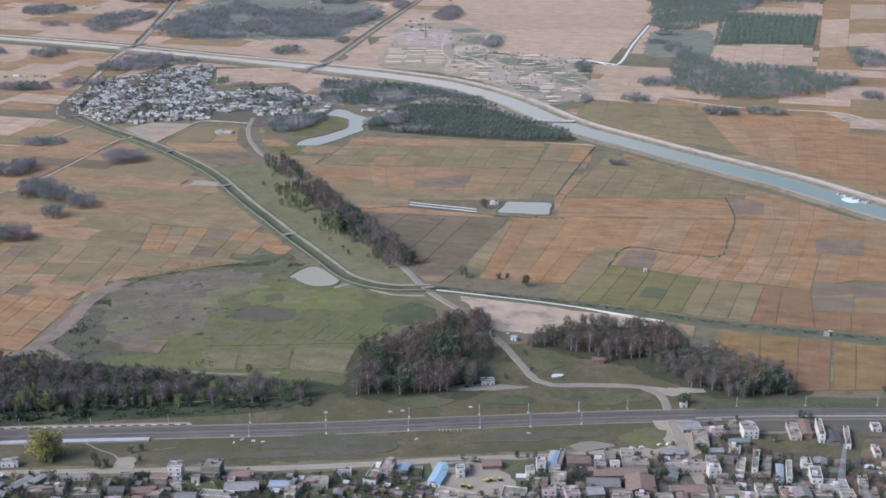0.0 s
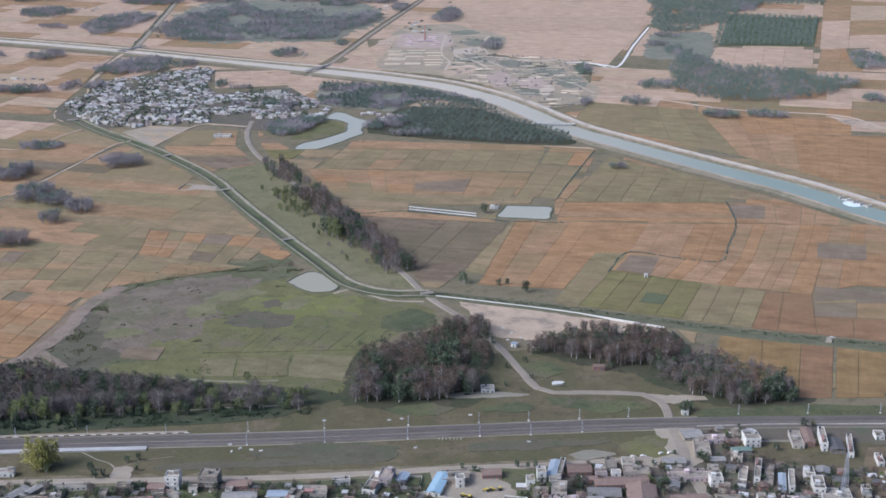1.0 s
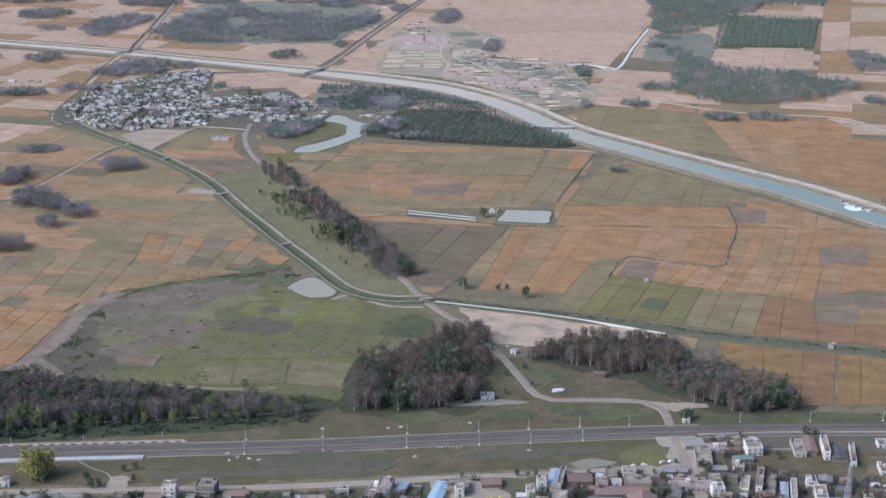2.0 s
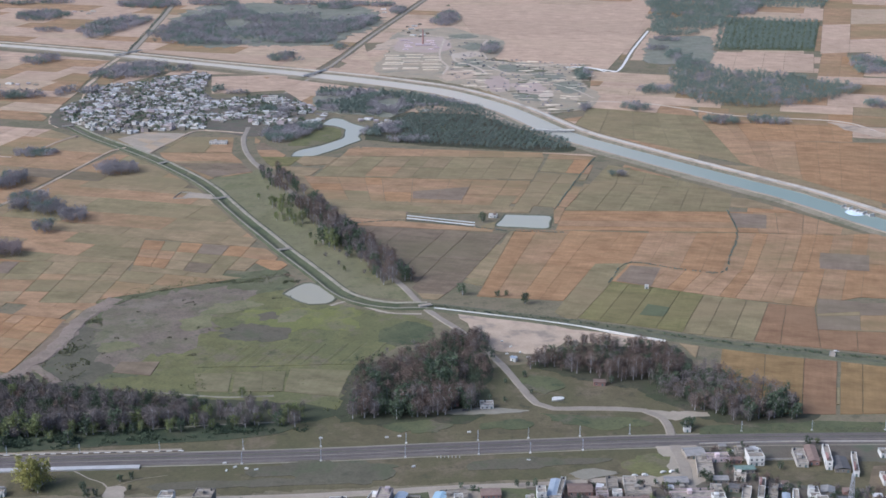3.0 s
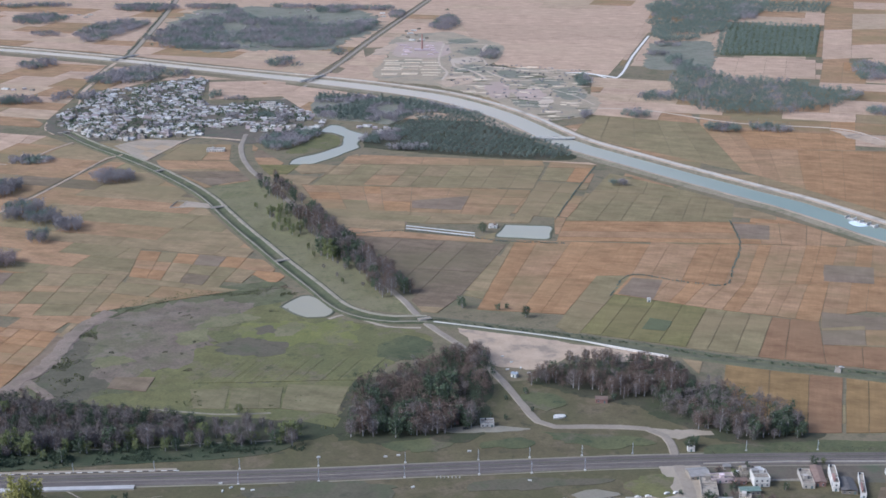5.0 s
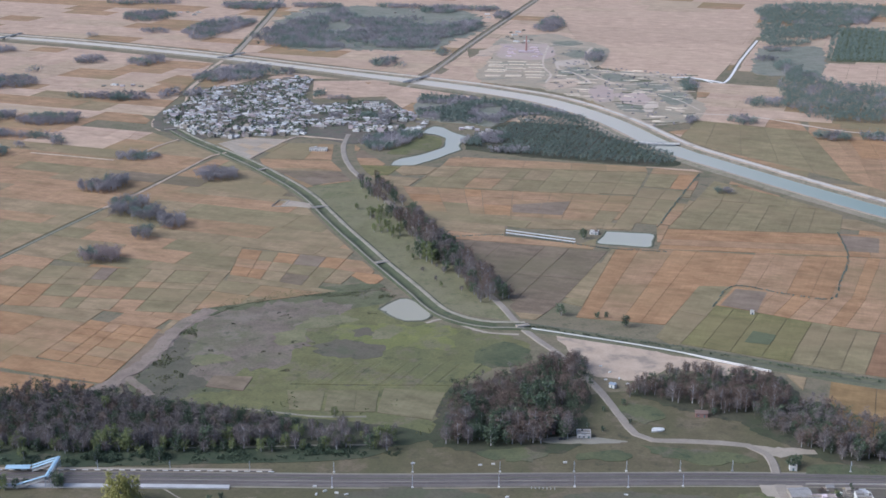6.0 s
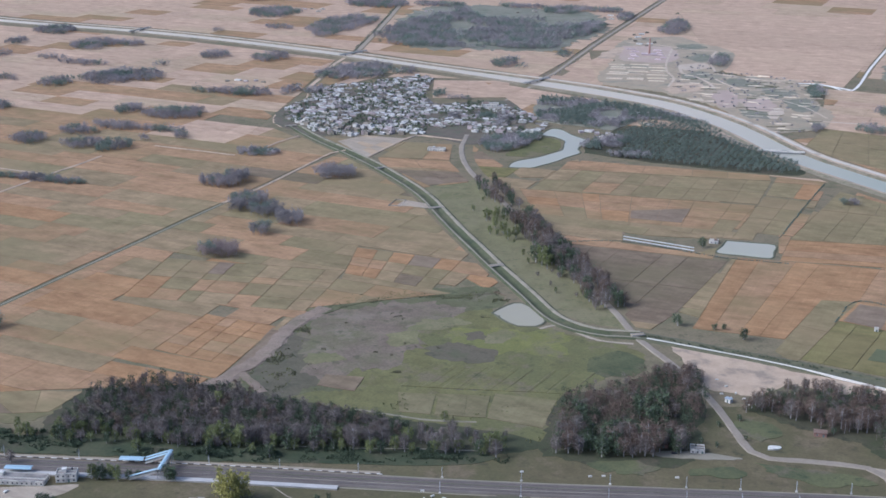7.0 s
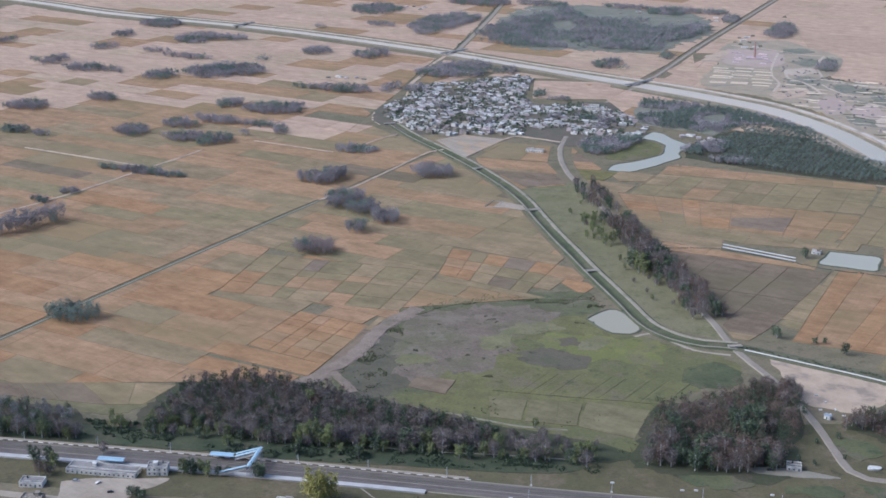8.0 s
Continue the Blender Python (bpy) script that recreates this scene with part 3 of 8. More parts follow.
# railway: ballast bed, two tracks and a siding
bed = part("railway_bed", sweep("railway_bed", RAIL, [(-9.5, 0.0), (-7.5, 0.7), (7.5, 0.7), (9.5, 0.0)]), M["ballast"])
tagged(bed, "dark grey ballast bed of a double-track railway", "railway", kind="structure")
for track in (-4.4, 0.2, 4.6):
    for gauge in (-0.84, 0.84):
        o = track + gauge
        part("rail", sweep("rail", RAIL, [(o - 0.07, 0.7), (o - 0.05, 0.92), (o + 0.05, 0.92), (o + 0.07, 0.7)]), M["steel"], bed)


for offset, half, tone, words in ((2.45, 0.5, "bund", "strip of brown weeds between railway tracks"), (-2.1, 0.3, "path", "pale trodden cess between railway tracks"), (-10.6, 0.6, "path", "pale footpath beside the railway"), (9.8, 0.6, "path", "trodden path beside the railway")):
    z0 = 0.72 if abs(offset) < 5 else 0.16
    strip = part("cess_path", sweep("cess_path", RAIL, [(offset - half, z0 - 0.12), (offset - half * 0.8, z0 + 0.02), (offset + half * 0.8, z0 + 0.02), (offset + half, z0 - 0.12)], 0.25), M[tone])
    tagged(strip, words, "path", kind="structure")


def canal_width(p):
    return min(1.0, max(0.62, 1.0 + (p.x + 150) / 600))


# main canal: water between earth banks, a pale service road along the crest of the far one
bank = part("canal_bank", sweep("canal_bank", CANAL, [(-34, 0.0), (-26, 1.6), (-22.5, 1.6), (-18.5, 0.5), (14.5, 0.5), (17, 1.5), (24, 2.9), (36, 3.0), (43, 0.0)], 1.0, canal_width), M["bank"])
tagged(bank, "dull grassy earth banks of a wide irrigation canal", "canal bank", kind="structure")
water = part("water", sweep("water", CANAL, [(-19.8, 1.0), (15.6, 1.0)], 0.0, canal_width), M["teal"])
tagged(water, "calm teal water in the irrigation canal", "canal", kind="structure")
crest = part("bank_crest", sweep("bank_crest", CANAL, [(22.0, 2.75), (23.4, 3.12), (36, 3.12), (38.4, 2.1), (39, 1.8)], 0.8, canal_width), M["sand"])
tagged(crest, "bare sandy crest of the canal bank", "canal bank", kind="structure")
service = part("road", sweep("road", CANAL, [(26.4, 3.14), (27, 3.24), (33, 3.24), (33.6, 3.14)], 0.4, canal_width), M["dry_silt"])
tagged(service, "pale service road on the canal bank", "road", kind="structure")
beach = part("water_margin", sweep("water_margin", CANAL, [(-25.2, 1.5), (-23.6, 1.75), (-20.6, 1.45), (-19.2, 0.95)], 0.9, canal_width), M["sand"])
weedy = part("bank_slope", sweep("bank_slope", CANAL, [(15.2, 0.9), (17, 1.75), (20.5, 2.45), (22.4, 2.9)], 0.9, canal_width), M["bank"])
tagged(weedy, "brown earth slope between the bank road and the water", "canal bank", kind="structure")
tagged(beach, "narrow bare sandy margin below the canal bank", "canal bank", kind="structure")

# minor canal with a grassy ditch between two paths
cut_at = min(range(len(MINOR)), key=lambda i: (MINOR[i] - Vector((-12, 1183))).length)
east, west = MINOR[: cut_at + 1], MINOR[cut_at:]
ditch = part("ditch", sweep("ditch", east, [(-9.5, 0.0), (-6.0, 1.3), (-4.0, 1.3), (-1.5, 0.25), (1.5, 0.25), (4.0, 1.3), (8.2, 1.3), (10.5, 0.0)], 0.5), M["bund"])
tagged(ditch, "grassy banks of a narrow overgrown distributary", "ditch", kind="structure")
ditch = part("ditch", sweep("ditch", west, [(-12.5, 0.0), (-9.8, 1.3), (-5.6, 1.3), (-2.2, 0.1), (0.0, 0.0), (1.8, 0.1), (4.4, 1.3), (6.8, 1.3), (8.8, 0.0)], 0.6), M["ditch_grass"])
tagged(ditch, "dark green overgrown banks of the distributary", "ditch", kind="structure")
road_west = part("dirt_track", sweep("dirt_track", west, [(-9.9, 1.3), (-9.5, 1.44), (-7.8, 1.5), (-6.0, 1.44), (-5.6, 1.3)], 0.35), M["bank_road"])
tagged(road_west, "pale dirt road on the bank of the distributary", "track", kind="structure")
road_far = part("dirt_track", sweep("dirt_track", west, [(4.6, 1.3), (4.8, 1.4), (6.2, 1.4), (6.5, 1.3)], 0.4), M["path"])
tagged(road_far, "faint trodden path on the other bank", "track", kind="structure")


def water_body(name, poly, label, bank_label, seed, rough=5.0, z=0.15, mat="pond"):
    ring = blob(poly, rough, 7, seed)
    c_ = sum(ring, Vector((0, 0))) / len(ring)
    rim = [p + (p - c_).normalized() * 3.0 for p in ring]
    n = len(ring)
    verts = [(p.x, p.y, 0.0) for p in rim] + [(p.x * 0.5 + q.x * 0.5, p.y * 0.5 + q.y * 0.5, 0.7) for p, q in zip(ring, rim)] + [(p.x, p.y, z) for p in ring]
    faces = [(k * n + i, k * n + (i + 1) % n, (k + 1) * n + (i + 1) % n, (k + 1) * n + i) for k in (0, 1) for i in range(n)]
    tagged(part("pond_bank", mesh_of("pond_bank", verts, faces), M["bund"]), bank_label, "bank", kind="structure")
    tagged(part(name, mesh_of(name, [(p.x, p.y, z + 0.05) for p in ring], [tuple(range(n))]), M[mat]), label, "pond", kind="structure")


POND = pairs(-143, 1217, -134, 1239, -122, 1246, -108, 1230, -98, 1212, -99, 1197, -111, 1190, -127, 1197)
FISH_POND = pairs(71, 1466, 95, 1463, 119, 1459, 116, 1436, 112, 1416, 86, 1420, 60, 1425, 66, 1446)
LAKE = pairs(-189, 1725, -187, 1745, -178, 1762, -161, 1777, -141, 1805, -131, 1826, -131, 1856, -131, 1870, -147, 1890, -163, 1897, -159, 1924, -151, 1941, -138, 1934, -125, 1909, -108, 1889, -99, 1875, -106, 1855, -110, 1829, -106, 1812, -121, 1786, -134, 1762, -150, 1739, -164, 1724)
water_body("pond", POND, "small still grey pond in a meadow", "muddy grassy rim of the small pond", 1, 2)
water_body("pond", FISH_POND, "square fish pond with pale still water", "low earth bank of the fish pond", 2, 0, mat="lake")
water_body("lake", LAKE, "curved village lake with pale still water", "grassy shore of the village lake", 3, 1.5, mat="lake")
keep_clear(POND)
keep_clear(pairs(56, 1412, 120, 1412, 124, 1470, 66, 1474))


LAYERS = []


def patch(name, poly, mat, label, category="ground", z=0.05, rough=8.0, seed=1, clear=True):
    ring = blob(poly, rough, 4.5, seed)
    LAYERS.append(name)
    z += 0.005 * len(LAYERS)
    ob = part(name, slab(name, ring, -0.1, z), mat)
    if clear:
        keep_clear(poly)
    return tagged(ob, label, category, kind="structure")


patch("meadow", pairs(-318, 1140, -311, 1203, -230, 1240, -157, 1276, -138, 1210, -74, 1178, -7, 1148, -30, 1100, -66, 1037, -79, 955, -195, 955, -309, 1000), M["meadow"], "green meadow with worn brown patches", clear=False, z=0.04)
for quad in (pairs(-311, 1203, -157, 1276, -74, 1178, -309, 1015), pairs(-74, 1178, -7, 1148, -66, 1037, -309, 1015), pairs(-309, 1015, -66, 1037, -79, 950, -330, 950), pairs(-157, 1276, -100, 1190, -74, 1178, -120, 1180)):
    keep_clear(quad)
patch("marsh_ground", pairs(-316, 1012, -324, 1080, -318, 1117, -316, 1170, -306, 1199, -293, 1217, -279, 1241, -255, 1254, -232, 1262, -190, 1262, -150, 1275, -135, 1240, -175, 1215, -230, 1205, -275, 1180, -272, 1110, -262, 1060, -240, 1035, -270, 1020, -296, 1010), M["fen"], "rough olive marsh scrub round bare ground", z=0.07, rough=14, seed=7, clear=False)
patch("marsh_ground", pairs(-309, 1146, -278, 1117, -260, 1068, -266, 1045, -276, 1012, -298, 1012, -322, 1051, -314, 1092), M["bog"], "dark hummocky marsh beside the bare strip", z=0.08, rough=15, seed=52, clear=False)
patch("scrub_ground", pairs(-296, 1117, -298, 1170, -288, 1199, -268, 1213, -235, 1228, -189, 1237, -172, 1214, -192, 1186, -210, 1170, -198, 1129, -204, 1098, -222, 1080, -236, 1068, -256, 1052, -282, 1068), M["scrub"], "bare mauve-brown scrub ground", z=0.09, rough=16, clear=False)
patch("young_crop", pairs(-175, 1169, -141, 1182, -106, 1182, -86, 1190, -70, 1168, -87, 1131, -125, 1124, -166, 1145), M["bright_grass"], "bright yellow-green grass below the pond", z=0.09, rough=14, seed=31, clear=False)
for poly, seed in ((pairs(-191, 1129, -176, 1141, -151, 1137, -128, 1130, -131, 1109, -147, 1100, -181, 1109), 21), (pairs(-165, 1165, -150, 1172, -140, 1155, -158, 1150), 22), (pairs(-170, 1062, -130, 1066, -132, 1050, -172, 1046), 23)):
    patch("worn_ground", poly, M["bog"], "dull dark brown bare patch on the meadow", z=0.1, rough=8, seed=seed, clear=False)
for poly, seed in ((pairs(-207, 1192, -180, 1200, -160, 1190, -190, 1172, -214, 1165), 41), (pairs(-228, 1150, -206, 1160, -200, 1140, -222, 1128), 42), (pairs(-142, 1165, -122, 1170, -124, 1150, -140, 1148), 43), (pairs(-282, 1098, -262, 1106, -250, 1090, -276, 1080), 44)):
    patch("rough_grass", poly, M["wedge"], "tufts of dull rough grass on the meadow", z=0.1, rough=9, seed=seed, clear=False)
patch("sandy_ground", pairs(14, 1166, 60, 1150, 112, 1128, 186, 1098, 150, 1088, 108, 1098, 78, 1073, 42, 1082, 30, 1110), M["sand"], "bare pale sandy ground beside the lined channel", z=0.06, rough=5, clear=False)
keep_clear(pairs(14, 1166, 186, 1098, 78, 1073, 30, 1090))
patch("lush_grass", pairs(-50, 1095, -52, 1125, -30, 1145, -12, 1140, -8, 1115, -25, 1090), M["marsh"], "dark green grass at the edge of the grove", z=0.1, rough=6, clear=False)
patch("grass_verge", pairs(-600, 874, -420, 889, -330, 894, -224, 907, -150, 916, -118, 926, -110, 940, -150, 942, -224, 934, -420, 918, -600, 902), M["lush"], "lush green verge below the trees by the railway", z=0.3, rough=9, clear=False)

patch("marsh_edge", pairs(-306, 1196, -287, 1230, -252, 1256, -224, 1268, -190, 1274, -162, 1286, -147, 1279, -158, 1263, -200, 1254, -243, 1240, -278, 1212, -294, 1188), M["fen"], "ragged rough grass between the meadow and the fields", z=0.34, rough=15, seed=33, clear=False)
bare = part("bare_strip", sweep("bare_strip", smooth(pairs(-296, 1205, -306, 1180, -313, 1157, -318, 1110, -324, 1074, -332, 1051, -337, 1032, -351, 1012), 9), [(-9.5, 0.1), (-6.5, 0.72), (5.0, 0.72), (7.0, 0.1)], 2.6), M["track_bare"])
keep_clear(pairs(-321, 1160, -300, 1165, -285, 1005, -350, 1010))
road("dirt_track", smooth(pairs(-331, 1052, -316, 1036, -300, 1016), 6), 3.2, M["track_bare"], "bare trodden track turning into the wood", "track", z=0.5, wobble=1.0)
tagged(bare, "bare trodden strip between the fields and the marsh", "track", kind="structure")

for i in range(9):
    ridge = part("field_bund", sweep("field_bund", [Vector((-178 + 16.5 * i, 1092 + 0.7 * i)), Vector((-187 + 16.5 * i, 1069 + 0.7 * i)), Vector((-196 + 16.5 * i, 1046 + 0.7 * i))], [(-0.6, 0.1), (-0.3, 0.5), (0.3, 0.5), (0.6, 0.1)], 0.25), M["wedge"])
    tagged(ridge, "low grassy bund between narrow meadow plots", "bund", kind="structure")
patch("scrub_ground", pairs(-615, 982, -540, 978, -465, 974, -446, 955, -470, 932, -530, 936, -610, 935), M["worn"], "brown rough ground between fields and trees", z=0.1, rough=9, seed=12, clear=False)
lining = part("channel_wall", sweep("channel_wall", smooth(pairs(-6, 1176, 33, 1163, 107, 1136, 188, 1097), 15), [(-0.75, 0.0), (-0.65, 1.8), (0.45, 1.8), (0.55, 0.0)], 0.12), M["lining"])
tagged(lining, "long white concrete edge of the lined channel", "canal wall", kind="structure")

patch("railway_grass", pairs(-760, 800, -420, 822, -300, 832, -140, 836, 60, 855, 140, 862, 330, 900, 420, 905, 420, 935, 225, 940, 160, 1000, 60, 1050, -90, 950, -330, 940, -440, 925, -760, 890), M["verge"], "dry grass along the railway", z=0.01, rough=6, clear=False)
# floors of the woods: litter with the trees' shade in its colour
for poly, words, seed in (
    (pairs(-440, 915, -322, 906, -225, 924, -92, 946, -90, 972, -200, 990, -320, 1018, -400, 1030, -442, 995), "leaf litter and undergrowth with painted shade below the wood", 2),
    (pairs(-75, 942, -74, 1040, -40, 1062, -4, 1098, 32, 1104, 42, 1050, 36, 985, 30, 950, -20, 940), "leaf litter and undergrowth with painted shade below the grove", 3),
    (pairs(68, 1046, 104, 1078, 190, 1084, 202, 1040, 190, 1010, 141, 1004, 98, 1026), "leaf litter and undergrowth with painted shade below the grove", 4),
    (pairs(150, 1003, 160, 1036, 219, 1038, 274, 988, 270, 940, 217, 934, 190, 950), "leaf litter and undergrowth with painted shade below the grove", 5),
    (pairs(-575, 935, -497, 934, -460, 888, -500, 874, -575, 868), "leaf litter with painted shade below the trees", 6),
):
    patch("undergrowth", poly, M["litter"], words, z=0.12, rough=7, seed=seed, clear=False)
keep_clear(pairs(-90, 930, 225, 930, 225, 1000, 200, 1090, 60, 1130, -70, 1110))
keep_clear(pairs(-640, 870, -90, 930, -90, 975, -330, 1030, -440, 1000, -640, 960))
patch("village_dirt", pairs(60, 842, 110, 850, 160, 845, 190, 905, 320, 906, 330, 860, 300, 740, 60, 740), M["lane_dirt"], "trodden dirt with painted shade between village houses", z=0.04, rough=5, clear=False)
patch("village_green", pairs(-310, 815, -200, 820, -140, 822, -70, 826, 60, 838, 60, 740, -310, 740), M["marsh"], "rough green ground between scattered houses", z=0.04, rough=3, clear=False)
patch("village_green", pairs(196, 880, 262, 880, 330, 870, 330, 835, 262, 840, 215, 858), M["verge"], "open grass plot inside the village", z=0.06, rough=4, clear=False)
patch("building_plot", pairs(295, 872, 336, 866, 304, 770, 259, 771, 274, 820), M["umber"], "bare brown building plot at the edge of the village", z=0.12, rough=2, seed=71, clear=False)
WEST_EDGE = pairs(-60, 1200, -93, 1233, -128, 1302, -172, 1390, -236, 1522, -285, 1610)
EAST_EDGE = pairs(-18, 1192, -44, 1262, -72, 1320, -100, 1385, -155, 1512, -215, 1655)
for k in range(5):
    keep_clear([WEST_EDGE[k], WEST_EDGE[k + 1], EAST_EDGE[k + 1], EAST_EDGE[k]])
patch("grass_wedge", pairs(-22, 1196, -46, 1258, -95, 1375, -150, 1500, -205, 1635, -222, 1660, -276, 1606, -236, 1525, -172, 1393, -128, 1305, -93, 1236, -60, 1207), M["wedge"], "rough grass between the avenue and the distributary", z=0.03, rough=3, clear=False)
keep_clear(pairs(-165, 1282, -150, 1180, -10, 1138, -4, 1182, -60, 1216, -112, 1285))
keep_clear(pairs(-8, 1190, 110, 1148, 116, 1186, 48, 1230, 4, 1214))


# ---- fields ----
keep_clear(pairs(-560, 1900, -500, 1840, -470, 2250, -560, 2100))
keep_clear(pairs(-500, 1840, -240, 1825, -180, 1990, -300, 2270, -470, 2260))
keep_clear(pairs(-250, 1830, -196, 1728, -150, 1724, -100, 1785, -95, 1880, -130, 1990, -190, 1990))
keep_clear(pairs(-105, 1772, 50, 1750, 172, 1738, 178, 1790, 60, 1960, -130, 1990))
keep_clear(pairs(-38, 1442, 38, 1420, 60, 1440, 60, 1470, -38, 1470))
crop_field((-126, 1724), (131, 1710), (110, 1609), (-151, 1633), 9, 2, "olive")
crop_field((-118, 1766), (130, 1748), (131, 1714), (-125, 1728), 5, 1, "tan")
crop_field((134, 1707), (190, 1701), (171, 1636), (121, 1647), 2, 1, "tan")
crop_field((119, 1642), (170, 1630), (128, 1493), (84, 1505), 2, 3, "olive")
crop_field((-165, 1628), (108, 1604), (76, 1498), (-136, 1531), 8, 3, "tan")
clear_band([p for p in ROAD if p.y > 1235][::4], 14)
crop_field((-105, 1432), (70, 1400), (8, 1212), (-168, 1246), 5, 2, "fallow", "fallow brown and olive plots by the tree avenue")
crop_field((79, 1411), (191, 1402), (111, 1196), (33, 1209), 4, 1, "copper", free=True)
crop_field((191, 1402), (217, 1398), (184, 1300), (151, 1300), 1, 1, "copper", free=True)
crop_field((151, 1300), (184, 1300), (116, 1142), (101, 1168), 1, 2, "half", free=True)
crop_field((217, 1398), (311, 1397), (269, 1272), (184, 1300), 4, 1, "copper", free=True)
crop_field((184, 1300), (269, 1272), (237, 1213), (161, 1249), 5, 1, "copper", free=True)
crop_field((311, 1397), (409, 1388), (369, 1275), (269, 1272), 6, 1, "copper", free=True)
crop_field((269, 1272), (369, 1275), (334, 1177), (237, 1213), 6, 1, "copper", free=True)
crop_field((161, 1249), (295, 1188), (261, 1093), (116, 1141), 7, 1, "green", "yellow-green wheat plots beside the distributary")
crop_field((295, 1188), (334, 1177), (314, 1079), (261, 1093), 2, 1, "brown")
crop_field((409, 1388), (447, 1392), (383, 1203), (337, 1184), 2, 1, "copper", free=True)
crop_field((447, 1392), (508, 1381), (443, 1191), (383, 1203), 2, 2, "tan", free=True)
crop_field((337, 1184), (443, 1191), (419, 1120), (323, 1123), 3, 2, "mixed", free=True)
crop_field((323, 1123), (416, 1112), (395, 1049), (314, 1079), 3, 1, "brown")
crop_field((136, 1480), (317, 1474), (311, 1399), (121, 1410), 1, 4, "copper")
crop_field((317, 1474), (444, 1464), (417, 1390), (311, 1399), 5, 1, "tan")
crop_field((179, 1598), (338, 1560), (317, 1474), (136, 1480), 6, 1, "half")
crop_field((194, 1692), (335, 1556), (314, 1471), (148, 1505), 5, 2, "half")
crop_field((232, 1081), (322, 1059), (289, 944), (204, 957), 3, 1, "ripe")
crop_field((324, 1057), (363, 1047), (328, 931), (291, 941), 2, 1, "amber")
crop_field((221, 2004), (367, 1945), (374, 1683), (182, 1882), 5, 2, "half")
crop_field((368, 1909), (568, 1878), (543, 1790), (371, 1803), 8, 1, "copper", free=True)
crop_field((371, 1800), (628, 1779), (524, 1465), (374, 1688), 8, 1, "copper", free=True)
crop_field((372, 1970), (590, 1952), (569, 1881), (361, 1909), 5, 1, "tan")
crop_field((21, 3046), (465, 3039), (286, 2292), (95, 2385), 1, 3, "rose", "broad stubble field beyond the canal, paled with painted haze")
crop_field((487, 2465), (659, 2434), (614, 2263), (444, 2300), 4, 1, "pale")
crop_field((817, 2965), (950, 2963), (796, 2461), (671, 2439), 2, 3, "pale")
crop_field((667, 2416), (741, 2404), (684, 2222), (614, 2238), 2, 2, "tan")
crop_field((588, 2832), (763, 2792), (667, 2463), (500, 2483), 2, 1, "dark", "grassy floor of a dark green plantation")
crop_field((-398, 1172), (-328, 1153), (-340, 1062), (-415, 1086), 4, 5, "gold")
crop_field((-334, 1852), (-268, 1834), (-262, 1745), (-360, 1745), 2, 1, "tan")
crop_field((-360, 1742), (-268, 1742), (-250, 1702), (-345, 1700), 2, 1, "tan")
crop_field((-330, 1690), (-250, 1690), (-228, 1650), (-275, 1625), 2, 2, "fallow")
crop_field((-239, 1796), (-200, 1799), (-199, 1757), (-241, 1757), 1, 1, "umber", "brown plot between the road and the lake")
crop_field((-231, 1724), (-176, 1718), (-187, 1676), (-218, 1672), 1, 1, "green", "green plot below the lake")

crop_field((-487, 1315), (-302, 1306), (-312, 1193), (-490, 1203), 7, 4, "small", "small wheat plots of many tones beside the meadow", 0.3)
crop_field((-306, 1380), (-194, 1355), (-209, 1268), (-301, 1300), 5, 3, "small", "small wheat plots of many tones beside the meadow", 0.3)

# plots that stand out
crop_field((-588, 961), (-518, 984), (-475, 948), (-577, 942), 3, 1, "umber", "brown and tan plots above the trees by the railway", 0.3, False, True)
crop_field((-518, 984), (-439, 994), (-449, 955), (-475, 948), 2, 1, "small", "brown and tan plots above the trees by the railway", 0.3, False, True)
crop_field((-101, 1512), (-37, 1518), (-36, 1470), (-93, 1459), 3, 1, "small", "narrow plots beside the fallow land", 0.3, False, True)
crop_field((50, 2640), (378, 2640), (280, 2300), (100, 2385), 1, 1, "rose", "broad stubble field beyond the canal, paled with painted haze", 0.1, False, True)
crop_field((-133, 2464), (-82, 2593), (-107, 2286), (-170, 2317), 2, 2, "pale", "tan plots beside the brick works", 0.1, False, True)
crop_field((-372, 2245), (-250, 2262), (-238, 2135), (-352, 2112), 2, 1, "rose", "tan field between the far village and the canal", 0.1, False, True)
crop_field((-32, 1560), (34, 1578), (24, 1522), (-32, 1530), 2, 1, "mauve", "dark ploughed plots among wheat", 0.1, False, True)
crop_field((379, 1331), (426, 1322), (412, 1274), (366, 1283), 1, 1, "mauve", "dark ploughed plot among wheat", 0.1, False, True)
crop_field((317, 1470), (355, 1461), (344, 1412), (312, 1416), 1, 1, "mauve", "dark ploughed plot among wheat", 0.1, False, True)
crop_field((185, 1295), (213, 1286), (196, 1233), (165, 1249), 1, 1, "mauve", "dark ploughed plot among wheat", 0.1, False, True)
crop_field((342, 1200), (379, 1191), (372, 1166), (332, 1161), 1, 1, "mauve", "dark ploughed plot among wheat", 0.1, False, True)
crop_field((186, 1187), (205, 1178), (195, 1155), (175, 1160), 1, 1, "dark", "small dark green plot", 0.1, False, True)
